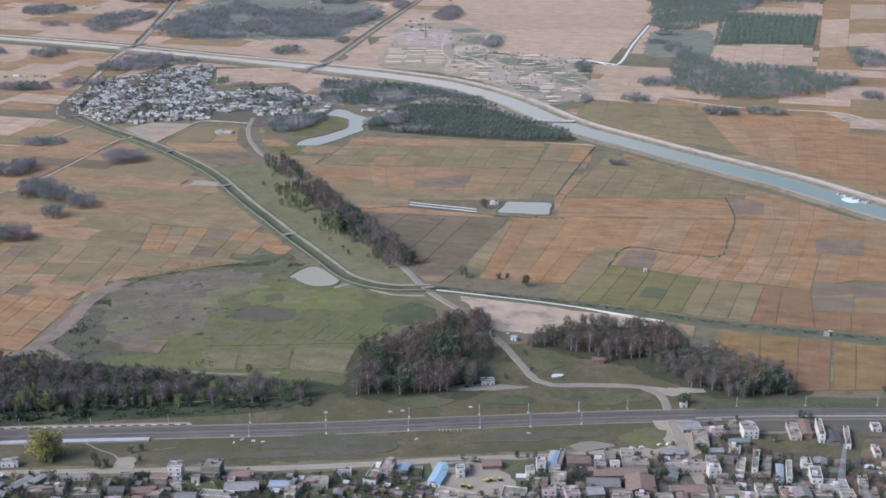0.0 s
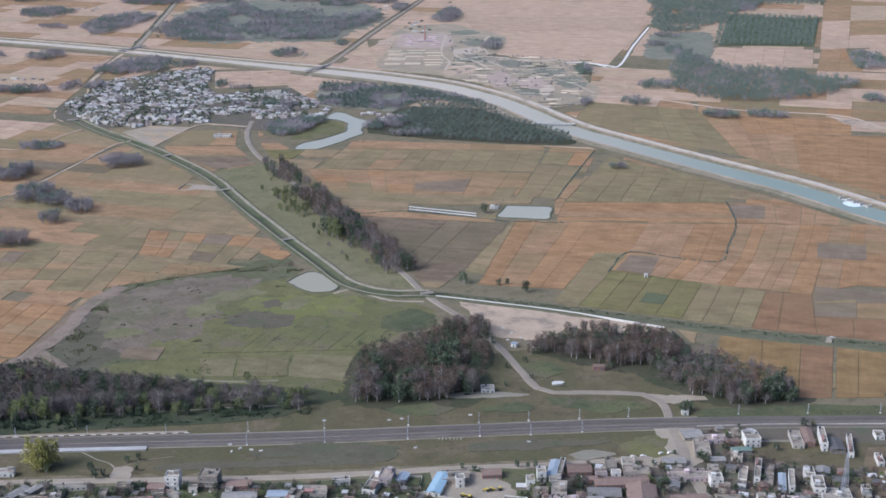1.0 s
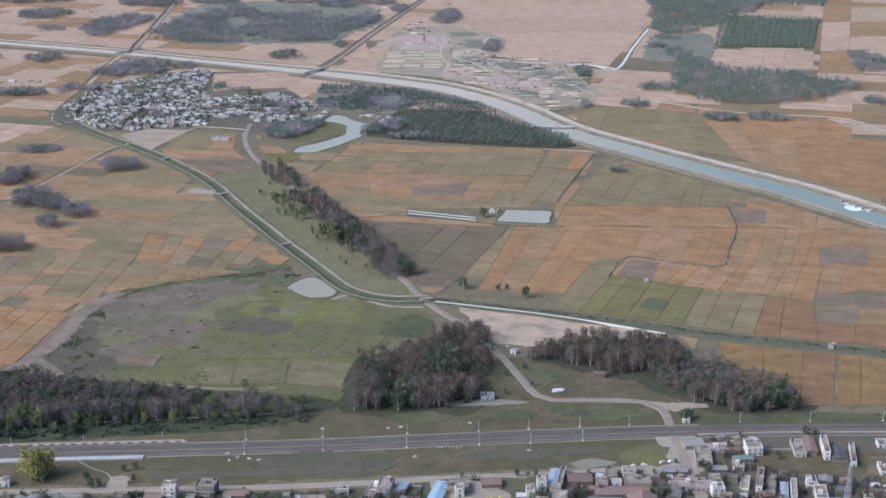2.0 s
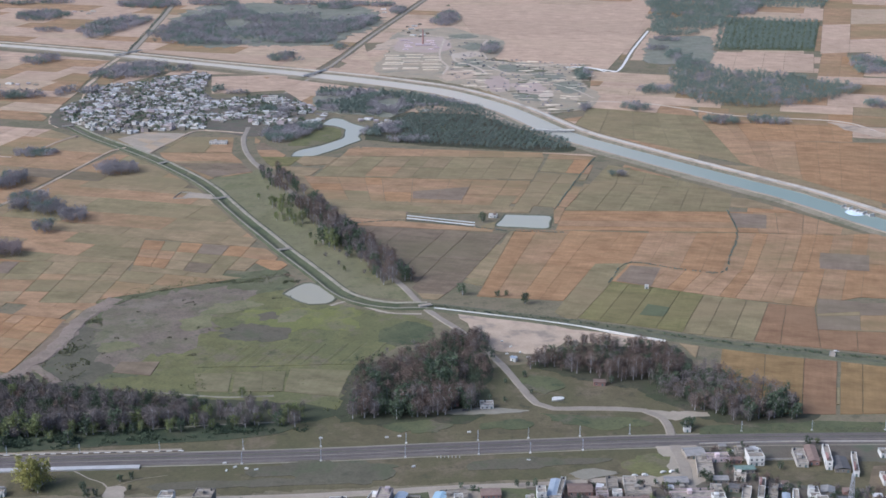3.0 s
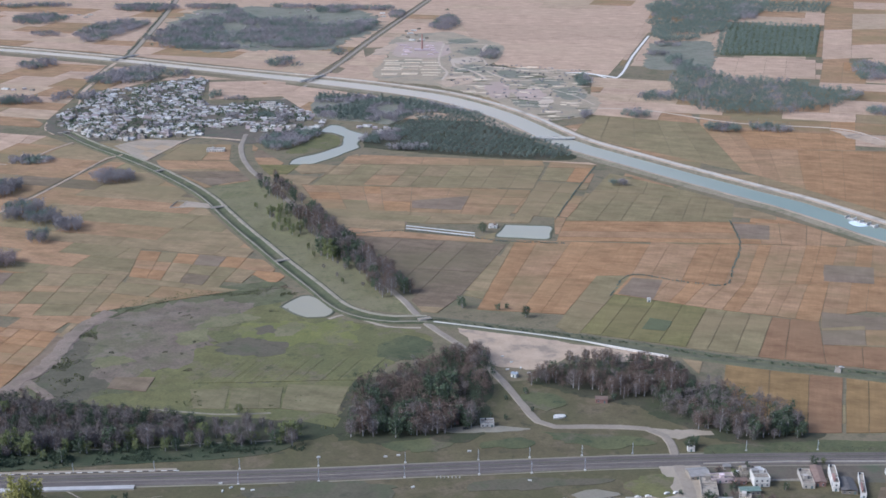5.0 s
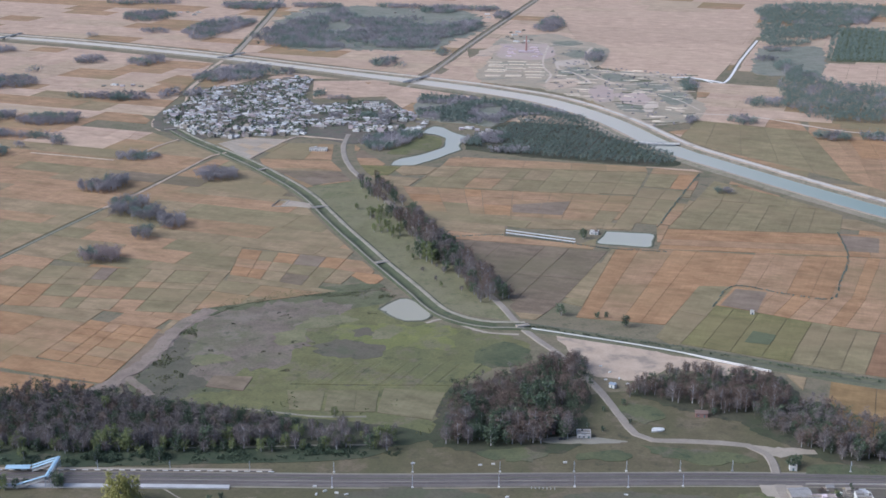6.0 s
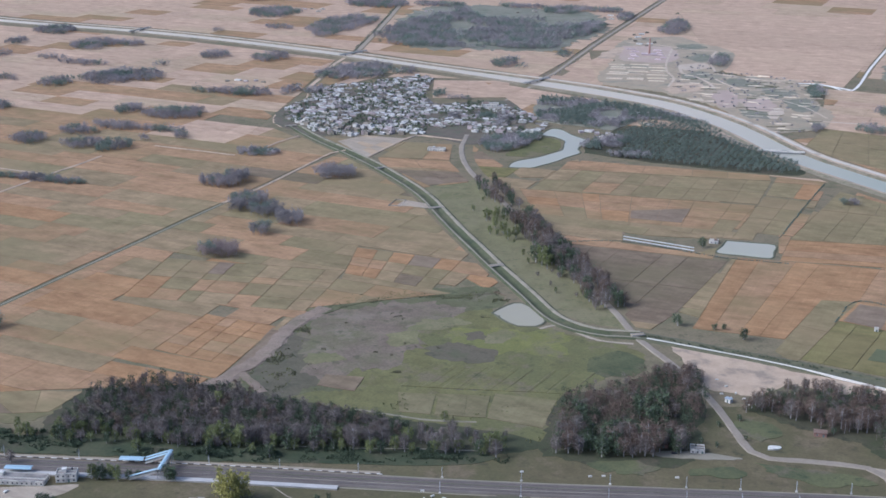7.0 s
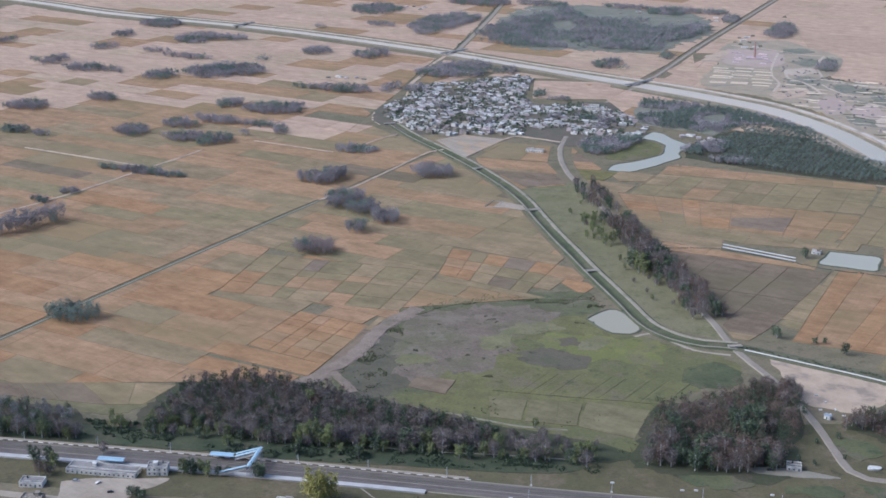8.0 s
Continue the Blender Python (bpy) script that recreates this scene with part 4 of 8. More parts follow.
# faint plots on the meadow
crop_field((-178, 1092), (-46, 1098), (-64, 1052), (-196, 1046), 8, 1, "meadow", "narrow green plots on the damp meadow", 0.3, False, True)
crop_field((-196, 1034), (-166, 1034), (-164, 998), (-188, 999), 1, 1, "worn", "worn brown plot beside the wood", 0.1, False, True)
crop_field((-164, 1036), (-124, 1038), (-122, 999), (-161, 998), 2, 1, "worn", "worn brown plots beside the wood", 0.3, False, True)
crop_field((-121, 1044), (-72, 1039), (-78, 988), (-121, 998), 1, 1, "worn", "worn brown plot beside the wood", 0.1, False, True)
crop_field((-260, 1058), (-228, 1058), (-230, 1030), (-262, 1036), 1, 1, "umber", "small brown plot on the meadow", 0.1, False, True)
crop_field((-330, 1150), (-316, 1145), (-324, 1060), (-338, 1060), 1, 2, "mauve", "bare strip beside the meadow", 0.1, False, True)

keep_clear(pairs(-60, 1200, -60, 1130, 30, 1130, 14, 1168, -10, 1200))
keep_clear(pairs(-75, 1095, -75, 1168, 0, 1156, 20, 1100))
keep_clear(pairs(-112, 2290, -140, 2560, 82, 2594, 94, 2358, 104, 2136, 6, 2115))
keep_clear(pairs(94, 2358, 257, 2329, 209, 1950, 141, 1914, 104, 2136))

# the rest of the plain: long plots in the same lie of the land
TURN = radians(-15.5)
ALONG, ACROSS = Vector((math.cos(TURN), math.sin(TURN))), Vector((-math.sin(TURN), math.cos(TURN)))
tiles = {}
FIELDS.append(None)
v = 780.0
while v < 3300:
    depth = dice.uniform(24, 52) * (1 + max(0, v - 1400) / 1500)
    u = -2300 + dice.uniform(0, 60)
    while u < 500:
        width = dice.uniform(45, 130) * (1 + max(0, v - 1400) / 2500)
        c_ = ALONG * (u + width / 2) + ACROSS * (v + depth / 2)
        if abs(c_.x + 0.18 * c_.y - 30) < 0.62 * c_.y + 60 and c_.y > 930 and c_.x < 1150 and c_.y < 3350:
            p = [ALONG * a_ + ACROSS * b_ for a_, b_ in ((u, v), (u + width, v), (u + width, v + depth), (u, v + depth))]
            zone = noise.noise(Vector((c_.x * 0.004, c_.y * 0.004, 2.0)))
            lie_ = noise.noise(Vector((c_.x * 0.0045, c_.y * 0.007, 7.0)))
            run_ = ("tan", "tan", "straw", "straw") + (("olive", "olive", "straw", "straw") if lie_ > 0.05 else ("gold" if c_.y < 1450 else "tan",) * 3 if lie_ < -0.12 else ("olive", "gold" if c_.y < 1450 else "tan", "tan"))
            # the haze-lightened stubble tones take over with distance
            keys, weights = zip(*PALETTE["far" if c_.y > 1800 + 400 * dice.random() else "mid" if c_.y > 1350 + 300 * dice.random() else "olive" if zone > 0.3 else "tan"])
            tile = (int(c_.x // 500), int(c_.y // 500))
            if tile not in tiles:
                tiles[tile] = thing("crop_field", "open patchwork of wheat plots on the plain", "field", kind="structure")
            key = dice.choice(run_ * 3 + (dice.choice(("umber", "tan", "straw")), dice.choices(keys, weights)[0])) if c_.y < 1750 else dice.choices(keys, weights)[0]
            if lie_ > 0.22 and c_.y < 1650:
                key = dice.choice(("olive", "olive", "straw", "straw", "tan"))
            if c_.y < 1260 and c_.x < -320:
                key = dice.choice(("gold", "tan", "gold", "straw", "tan"))
            plot([(q.x, q.y) for q in p], key, tiles[tile], 0.2 if c_.y < 1600 else 0.3)
        u += width
    v += depth

for field in [f for f in FIELDS if f] + list(tiles.values()):
    if not field.children:
        bpy.data.objects.remove(field)
FIELDS[:] = [None] * len(FIELDS)


# ---- trees ----
M["bark"] = material("pale_grey_bark", (0.28, 0.25, 0.225), (0.44, 0.40, 0.37), 0.5, 3.0)
M["twig"] = material("bare_grey_mauve_twigs", (0.128, 0.103, 0.085), (0.206, 0.166, 0.140), 0.09, 0.8, shift=0.12)
M["rust"] = material("bare_rusty_brown_twigs", (0.108, 0.074, 0.052), (0.172, 0.122, 0.089), 0.09, 0.8, shift=0.12)
M["leaf"] = material("dark_green_foliage", (0.054, 0.068, 0.038), (0.112, 0.130, 0.068), 0.1, 0.8, shift=0.3)
M["fresh"] = material("yellow_green_foliage", (0.125, 0.138, 0.048), (0.225, 0.228, 0.088), 0.12, 0.9, shift=0.2)
M["marsh_leaf"] = material("dull_olive_weeds", (0.092, 0.091, 0.046), (0.142, 0.133, 0.068), 0.1, 0.8, shift=0.2)
M["marsh_fresh"] = material("yellow_green_weeds", (0.112, 0.112, 0.045), (0.178, 0.168, 0.070), 0.1, 0.8, shift=0.15)
M["verge_weed"] = material("dull_dry_weeds", (0.112, 0.102, 0.056), (0.160, 0.142, 0.082), 0.1, 0.8, shift=0.1)
M["yellow_leaf"] = material("yellow_leaves", (0.22, 0.20, 0.05), (0.34, 0.30, 0.085), 0.3, 0.9)
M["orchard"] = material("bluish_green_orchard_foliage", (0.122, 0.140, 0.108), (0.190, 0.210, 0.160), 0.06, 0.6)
# far foliage, with distance haze painted in as paler, greyer tones
M["copse_green"] = material("hazed_dull_green_foliage", (0.130, 0.152, 0.116), (0.205, 0.230, 0.176), 0.05, 0.5)
M["copse_rust"] = material("hazed_rusty_copse_twigs", (0.225, 0.172, 0.150), (0.320, 0.252, 0.224), 0.05, 0.5, shift=0.1)
M["copse"] = material("hazed_bare_and_green_copse", (0.232, 0.200, 0.188), (0.340, 0.300, 0.284), 0.035, 0.4, mark=(0.172, 0.158, 0.142), mark_scale=0.02)


def tube(verts, faces, a_, b_, ra, rb, sides_=5):
    axis = (b_ - a_).normalized()
    s = axis.orthogonal().normalized()
    t = axis.cross(s)
    base = len(verts)
    for p, r in ((a_, ra), (b_, rb)):
        for k in range(sides_):
            w = 2 * math.pi * k / sides_
            verts.append(p + (s * math.cos(w) + t * math.sin(w)) * r)
    for k in range(sides_):
        faces.append((base + k, base + (k + 1) % sides_, base + sides_ + (k + 1) % sides_, base + sides_ + k))


def leaf_cloud(rng, centres, radii, count, long, wide):
    """Small four-cornered leaves or sprays of twigs round the given centres."""
    which = rng.integers(0, len(centres), count)
    d_ = rng.normal(size=(count, 3))
    d_ /= np.linalg.norm(d_, axis=1)[:, None]
    p = centres[which] + d_ * (radii[which] * np.abs(rng.normal(0.62, 0.46, count)))[:, None] * np.array([1, 1, 0.9])
    u = rng.normal(size=(count, 3))
    u /= np.linalg.norm(u, axis=1)[:, None]
    w = np.cross(u, rng.normal(size=(count, 3)))
    w /= np.linalg.norm(w, axis=1)[:, None]
    u = u * (long * rng.uniform(0.6, 1.3, count) * 0.5)[:, None]
    w = w * (wide * rng.uniform(0.6, 1.3, count) * 0.5)[:, None]
    return np.stack([p - u * 0.9 - w * 0.6, p + u * 0.3 - w, p + u, p - u * 0.2 + w], 1).reshape(-1, 3)


def quad_mesh(name, verts):
    me = bpy.data.meshes.new(name)
    n = len(verts) // 4
    me.vertices.add(4 * n)
    me.vertices.foreach_set("co", np.asarray(verts, dtype=np.float32).ravel())
    me.loops.add(4 * n)
    me.loops.foreach_set("vertex_index", np.arange(4 * n, dtype=np.int32))
    me.polygons.add(n)
    me.polygons.foreach_set("loop_start", np.arange(0, 4 * n, 4, dtype=np.int32))
    me.update(calc_edges=True)
    return me


KINDS = {  # height, crown's foot, crown's half width, clumps, leaves, leaf's length and width, colour
    "bare_tree": (12.5, 0.30, 4.7, 30, 950, 1.2, 0.25, "twig", "bare grey-mauve deciduous tree in the wood"),
    "rusty_tree": (15.0, 0.28, 4.7, 30, 950, 1.1, 0.32, "rust", "tall tree with sparse rusty-brown twigs"),
    "green_tree": (12.0, 0.22, 4.5, 18, 700, 0.95, 0.7, "leaf", "broad dark green leafy tree"),
    "yellow_tree": (10.5, 0.14, 4.2, 20, 1700, 0.65, 0.45, "yellow_leaf", "rounded tree with yellow-green leaves beside the street"),
    "fresh_tree": (10.5, 0.28, 3.6, 15, 1000, 0.7, 0.45, "fresh", "slender tree with fresh yellow-green leaves"),
}
VARIANTS = {}


def tree_shape(kind, seed):
    h, foot, half, clumps, leaves, long, wide, colour, label = KINDS[kind]
    rng = np.random.default_rng(seed)
    lean = Vector((rng.uniform(-0.5, 0.5), rng.uniform(-0.5, 0.5), 0))
    verts, faces = [], []
    path = [Vector((0, 0, -0.2)), Vector((0, 0, h * 0.3)) + lean * 0.4, Vector((0, 0, h * 0.6)) + lean, Vector((0, 0, h * 0.86)) + lean * 1.4]
    for k, (ra, rb) in enumerate(((0.34, 0.26), (0.26, 0.16), (0.16, 0.05))):
        tube(verts, faces, path[k], path[k + 1], ra, rb, 6)
    centres, radii = [], []
    for k in range(clumps):
        t = (k + rng.uniform(0, 0.9)) / clumps
        z = h * (foot + (0.90 - foot) * t)
        reach_ = half * (math.sin(math.pi * (0.2 + 0.58 * t)) ** 0.7) * rng.uniform(0.35, 0.8)
        w = k * 2.4 + rng.uniform(-0.5, 0.5)
        c_ = Vector((reach_ * math.cos(w), reach_ * math.sin(w), z)) + lean * t
        centres.append(c_)
        radii.append(half * rng.uniform(0.32, 0.52) * (1.05 - 0.2 * t))
        root = Vector((0, 0, z - reach_ * 0.7 - 0.6)) + lean * t
        tube(verts, faces, root, c_, 0.10, 0.03, 4)
    cloud = leaf_cloud(rng, np.array(centres), np.array(radii), leaves, long, wide)
    return mesh_of("trunk", verts, faces), quad_mesh("crown", cloud), colour, label


def plant(kind, x, y, scale=1.0, turn=None, group="trees of the plain"):
    seed = dice.randrange(4)
    turn = dice.uniform(0, 360) if turn is None else turn
    m = pose(x, y, 0, 0, 0, turn) @ Matrix.Diagonal((scale * dice.uniform(0.9, 1.2), scale * dice.uniform(0.9, 1.2), scale * dice.uniform(0.95, 1.15), 1))
    if (kind, seed) in VARIANTS:
        first_tree = VARIANTS[kind, seed]
        return tagged(copy_thing(first_tree, m @ Matrix.Diagonal([1 / s for s in first_tree.scale] + [1])), group=group)
    trunk, crown, colour, label = tree_shape(kind, 10 + seed * 7 + len(kind))
    tree = thing(kind, label, "tree", m, group)
    part("trunk", trunk, M["bark"], tree)
    part("crown", crown, M[colour], tree)
    VARIANTS[kind, seed] = tree
    return tree


def inside(poly, x, y):
    hit = False
    for i in range(len(poly)):
        p, q = poly[i - 1], poly[i]
        if (p.y > y) != (q.y > y) and x < (q.x - p.x) * (y - p.y) / (q.y - p.y) + p.x:
            hit = not hit
    return hit


def scatter(poly, gap, seed, jitter=0.42):
    rnd = random.Random(seed)
    x0, x1 = min(p.x for p in poly), max(p.x for p in poly)
    y0, y1 = min(p.y for p in poly), max(p.y for p in poly)
    out = []
    j = 0
    y = y0
    while y < y1:
        x = x0 + (gap * 0.5 if j % 2 else 0)
        while x < x1:
            px, py = x + rnd.uniform(-jitter, jitter) * gap, y + rnd.uniform(-jitter, jitter) * gap
            if inside(poly, px, py):
                out.append((px, py))
            x += gap
        y += gap * 0.87
        j += 1
    return out


def wood_mass(name, spots, label, height, half, colour, leaves=90, long=1.9, wide=1.1, seed=1, trunks=True, bulk=1.0, vary=(0.72, 1.2)):
    """A stand of trees too many or too far to count: crowns of loose leaves over thin trunks, as one mesh."""
    rng = np.random.default_rng(seed)
    quads = []
    for x, y in spots:
        h, r = height * rng.uniform(*vary), half * rng.uniform(0.8, 1.2)
        k = 9
        w = rng.uniform(0, 6.28, k)
        t = rng.uniform(0, 1, k)
        d_ = r * 0.62 * np.sin(np.pi * (0.22 + 0.52 * t)) * rng.uniform(0.4, 1, k)
        centres = np.stack([x + d_ * np.cos(w), y + d_ * np.sin(w), h * (0.34 + 0.58 * t)], 1)
        quads.append(leaf_cloud(rng, centres, r * bulk * rng.uniform(0.38, 0.6, k), leaves, long, wide))
        if trunks:
            s = 0.16
            quads.append(np.array([(x - s, y, 0), (x + s, y, 0), (x + s * 0.5, y, h * 0.75), (x - s * 0.5, y, h * 0.75), (x, y - s, 0), (x, y + s, 0), (x, y + s * 0.5, h * 0.75), (x, y - s * 0.5, h * 0.75)]))
    ob = part(name, quad_mesh(name, np.concatenate(quads)), M[colour])
    return tagged(ob, label, "wood", kind="stuff")


def wood(poly, gap, seed, mixture, count, scale, mass_label, height, half, colour, group):
    """Single trees along the nearer side of a wood, the rest behind them as one stand."""
    spots = sorted(scatter(poly, gap, seed), key=lambda p: p[1] - 0.07 * p[0])
    stride = 1
    rnd = random.Random(seed + 1)
    kinds, weights = zip(*mixture)
    for x, y in spots[:count:stride]:
        plant(rnd.choices(kinds, weights)[0], x, y, scale * rnd.uniform(0.62, 1.28), group=group)
    if len(spots) > count:
        rest = spots[count:]
        rnd.shuffle(rest)
        cut = [0, int(len(rest) * 0.56), int(len(rest) * 0.70), len(rest)]
        for k, (tone, words) in enumerate(((colour, mass_label), ("rust" if colour == "twig" else "twig", mass_label), ("leaf", "scattered dark green trees inside the wood"))):
            wood_mass("tree_stand", rest[cut[k] : cut[k + 1]], words, height, half * 1.15, tone, 240, 1.25, 0.44, seed + k)


wood(pairs(-428, 925, -322, 916, -225, 933, -178, 940, -182, 976, -203, 981, -255, 990, -303, 1003, -326, 1012, -394, 1024, -430, 992), 6.4, 3, (("bare_tree", 7), ("fresh_tree", 1.6), ("green_tree", 0.8)), 80, 0.95, "dense stand of bare grey-mauve trees beside the railway", 11.5, 3.8, "twig", "trees by the railway")
wood(pairs(-178, 940, -98, 954, -97, 966, -182, 976), 10.5, 15, (("bare_tree", 7), ("fresh_tree", 1.4), ("green_tree", 1.2)), 60, 0.72, "thin stand of bare trees beside the railway", 8, 3.4, "twig", "trees by the railway")
wood(pairs(-66, 949, -66, 1037, -39, 1052, -2, 1092, 34, 1104, 42, 1050, 30, 985, 24, 958, -20, 948), 7.6, 5, (("rusty_tree", 4), ("bare_tree", 3), ("green_tree", 5)), 62, 1.08, "dense grove of rusty and bare trees", 14.5, 4.2, "rust", "trees of the grove")
wood(pairs(75, 1048, 107, 1070, 187, 1078, 194, 1040, 184, 1018, 141, 1012, 103, 1032), 7.4, 7, (("rusty_tree", 6), ("bare_tree", 3), ("green_tree", 0.5)), 40, 0.95, "grove of rusty-brown trees beside the sandy ground", 13.5, 4.0, "rust", "trees of the grove")
wood(pairs(158, 1003, 165, 1030, 217, 1030, 266, 985, 262, 946, 217, 941, 194, 955), 7.4, 9, (("rusty_tree", 3), ("bare_tree", 3), ("green_tree", 4)), 45, 0.98, "grove of bare grey trees near the crossing", 13.0, 4.2, "twig", "trees of the grove")
wood(pairs(-560, 930, -497, 928, -468, 890, -500, 882, -560, 876), 7.6, 11, (("bare_tree", 3), ("green_tree", 3), ("fresh_tree", 2)), 22, 0.95, "stand of dark trees beside the railway", 11, 4, "copse", "trees by the railway")

rnd = random.Random(19)
for k in range(40):
    t = (k + rnd.random()) / 40
    x = -432 + 330 * t
    plant(("fresh_tree", "green_tree", "fresh_tree", "bare_tree")[k % 4], x, 914 + 28 * t + (8 - 30 * abs(t - 0.3) if 0.1 < t < 0.5 else 3) * -0.5 + rnd.uniform(-5, 2), rnd.uniform(0.7, 1.1), group="trees by the railway")

# avenue along the village road
rnd = random.Random(21)
for i, (p, s) in enumerate(zip(ROAD, sides(ROAD))):
    if 1240 < p.y < 1640:
        for side in (-1, 1):
            if rnd.random() < (0.95 if p.y < 1500 else 0.55):
                q = p + s * side * rnd.uniform(5, 9)
                plant(rnd.choices(("bare_tree", "green_tree", "rusty_tree"), (4, 4, 2))[0], q.x, q.y, rnd.uniform(0.95, 1.3) * (1.2 if p.y < 1500 else 0.85), group="avenue trees")
            if rnd.random() < (0.95 if p.y < 1500 else 0.4):
                q = p + s * side * rnd.uniform(9, 15)
                plant(rnd.choices(("bare_tree", "green_tree", "rusty_tree"), (4, 3, 2))[0], q.x, q.y + rnd.uniform(-4, 4), rnd.uniform(0.8, 1.15), group="avenue trees")

# single trees
for kind, x, y, s in (("fresh_tree", -113, 1354, 2.0), ("green_tree", -120, 1363, 1.6), ("fresh_tree", -107, 1346, 1.7), ("green_tree", -110, 1362, 1.5), ("green_tree", 20, 1213, 1.05), ("green_tree", 76, 1190, 0.95), ("green_tree", 52, 1208, 0.55), ("green_tree", 60, 1210, 0.5), ("yellow_tree", -276, 847, 2.05), ("yellow_tree", -266, 849, 1.95), ("yellow_tree", -271, 843, 1.85), ("green_tree", 45, 1440, 1.0), ("green_tree", 176, 930, 0.75), ("green_tree", 181, 933, 0.7), ("fresh_tree", -112, 944, 1.35), ("fresh_tree", -104, 947, 1.2), ("fresh_tree", -495, 885, 1.20), ("fresh_tree", -476, 887, 1.00), ("fresh_tree", -453, 912, 0.90), ("fresh_tree", -448, 915, 1.00), ("fresh_tree", -443, 913, 0.80), ("fresh_tree", -428, 922, 0.95), ("fresh_tree", -414, 921, 0.90), ("fresh_tree", -409, 925, 1.00), ("fresh_tree", -399, 930, 1.00), ("fresh_tree", -187, 1495, 1.30), ("fresh_tree", -174, 1470, 1.20), ("fresh_tree", -163, 1451, 1.30), ("fresh_tree", -177, 1512, 1.10), ("fresh_tree", -156, 1432, 1.20), ("fresh_tree", -148, 1437, 1.30), ("fresh_tree", -177, 1448, 0.90), ("green_tree", -8, 1018, 1.50), ("green_tree", -1, 1003, 1.43), ("green_tree", 6, 1009, 1.36), ("green_tree", -4, 1028, 1.29), ("green_tree", 8, 1023, 1.50), ("green_tree", 2, 1035, 1.43), ("green_tree", -55, 1011, 1.36), ("green_tree", -51, 1003, 1.29), ("green_tree", 238, 952, 1.20), ("green_tree", 245, 949, 1.14), ("green_tree", 252, 953, 1.08), ("green_tree", 258, 962, 1.02), ("green_tree", 251, 966, 1.20), ("green_tree", 243, 962, 1.14), ("green_tree", 332, 936, 1.1), ("green_tree", 340, 940, 1.2), ("green_tree", 338, 930, 1.0)):
    plant(kind, x, y, s, group="single trees")


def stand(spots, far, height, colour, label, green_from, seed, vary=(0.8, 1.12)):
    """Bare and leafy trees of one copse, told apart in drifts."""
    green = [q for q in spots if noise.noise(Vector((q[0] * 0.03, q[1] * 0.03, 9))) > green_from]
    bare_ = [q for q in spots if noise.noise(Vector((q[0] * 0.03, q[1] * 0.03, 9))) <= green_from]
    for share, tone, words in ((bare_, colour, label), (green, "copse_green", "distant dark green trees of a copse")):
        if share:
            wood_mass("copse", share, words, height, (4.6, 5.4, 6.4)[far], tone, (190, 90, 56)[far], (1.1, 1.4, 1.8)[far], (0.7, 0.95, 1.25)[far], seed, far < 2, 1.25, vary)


def copse(x, y, w, d_, turn=-8.0, height=9.0, colour="copse", label="distant copse of bare and dark green trees", green_from=0.12):
    far = 0 if y < 1700 else 1 if y < 2050 else 2
    c, s = math.cos(radians(turn)), math.sin(radians(turn))
    ring = []
    for i in range(20):
        k = i * math.pi / 10
        r = 1 + 0.42 * noise.noise(Vector((x * 0.1 + 1.3 * math.cos(k), y * 0.1 + 1.3 * math.sin(k), 5)))
        ring.append(Vector((x + r * (math.cos(k) * w * c - math.sin(k) * d_ * s), y + r * (math.cos(k) * w * s + math.sin(k) * d_ * c))))
    stand(scatter(ring, (6.0, 6.6, 7.8)[far], int(abs(x)) + 1), far, height, colour, label, green_from, int(abs(x + y)))


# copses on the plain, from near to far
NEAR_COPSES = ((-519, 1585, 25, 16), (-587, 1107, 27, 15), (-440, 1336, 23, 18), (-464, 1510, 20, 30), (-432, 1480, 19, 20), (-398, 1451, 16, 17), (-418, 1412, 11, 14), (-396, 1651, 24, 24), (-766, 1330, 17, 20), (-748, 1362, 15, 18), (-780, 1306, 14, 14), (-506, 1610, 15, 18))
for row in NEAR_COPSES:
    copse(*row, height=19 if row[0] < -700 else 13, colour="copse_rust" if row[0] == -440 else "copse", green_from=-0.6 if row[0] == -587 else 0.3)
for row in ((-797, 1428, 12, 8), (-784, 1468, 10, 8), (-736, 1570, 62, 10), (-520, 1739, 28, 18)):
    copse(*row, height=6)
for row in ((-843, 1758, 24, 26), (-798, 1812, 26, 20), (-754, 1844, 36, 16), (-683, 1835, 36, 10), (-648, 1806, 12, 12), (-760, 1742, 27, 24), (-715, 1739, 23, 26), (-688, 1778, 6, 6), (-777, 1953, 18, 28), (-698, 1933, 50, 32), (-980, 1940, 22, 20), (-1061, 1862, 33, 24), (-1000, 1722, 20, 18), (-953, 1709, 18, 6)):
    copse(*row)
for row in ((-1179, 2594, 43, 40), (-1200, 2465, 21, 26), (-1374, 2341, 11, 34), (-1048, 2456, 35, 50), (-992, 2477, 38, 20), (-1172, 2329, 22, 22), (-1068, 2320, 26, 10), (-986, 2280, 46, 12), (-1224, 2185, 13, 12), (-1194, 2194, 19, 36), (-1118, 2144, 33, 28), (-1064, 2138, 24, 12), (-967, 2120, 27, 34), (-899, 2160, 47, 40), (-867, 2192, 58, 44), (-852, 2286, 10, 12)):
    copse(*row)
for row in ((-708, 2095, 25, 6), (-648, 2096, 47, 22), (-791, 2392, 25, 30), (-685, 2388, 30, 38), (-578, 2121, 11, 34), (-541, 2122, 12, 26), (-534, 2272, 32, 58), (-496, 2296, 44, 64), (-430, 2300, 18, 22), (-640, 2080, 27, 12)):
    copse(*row)
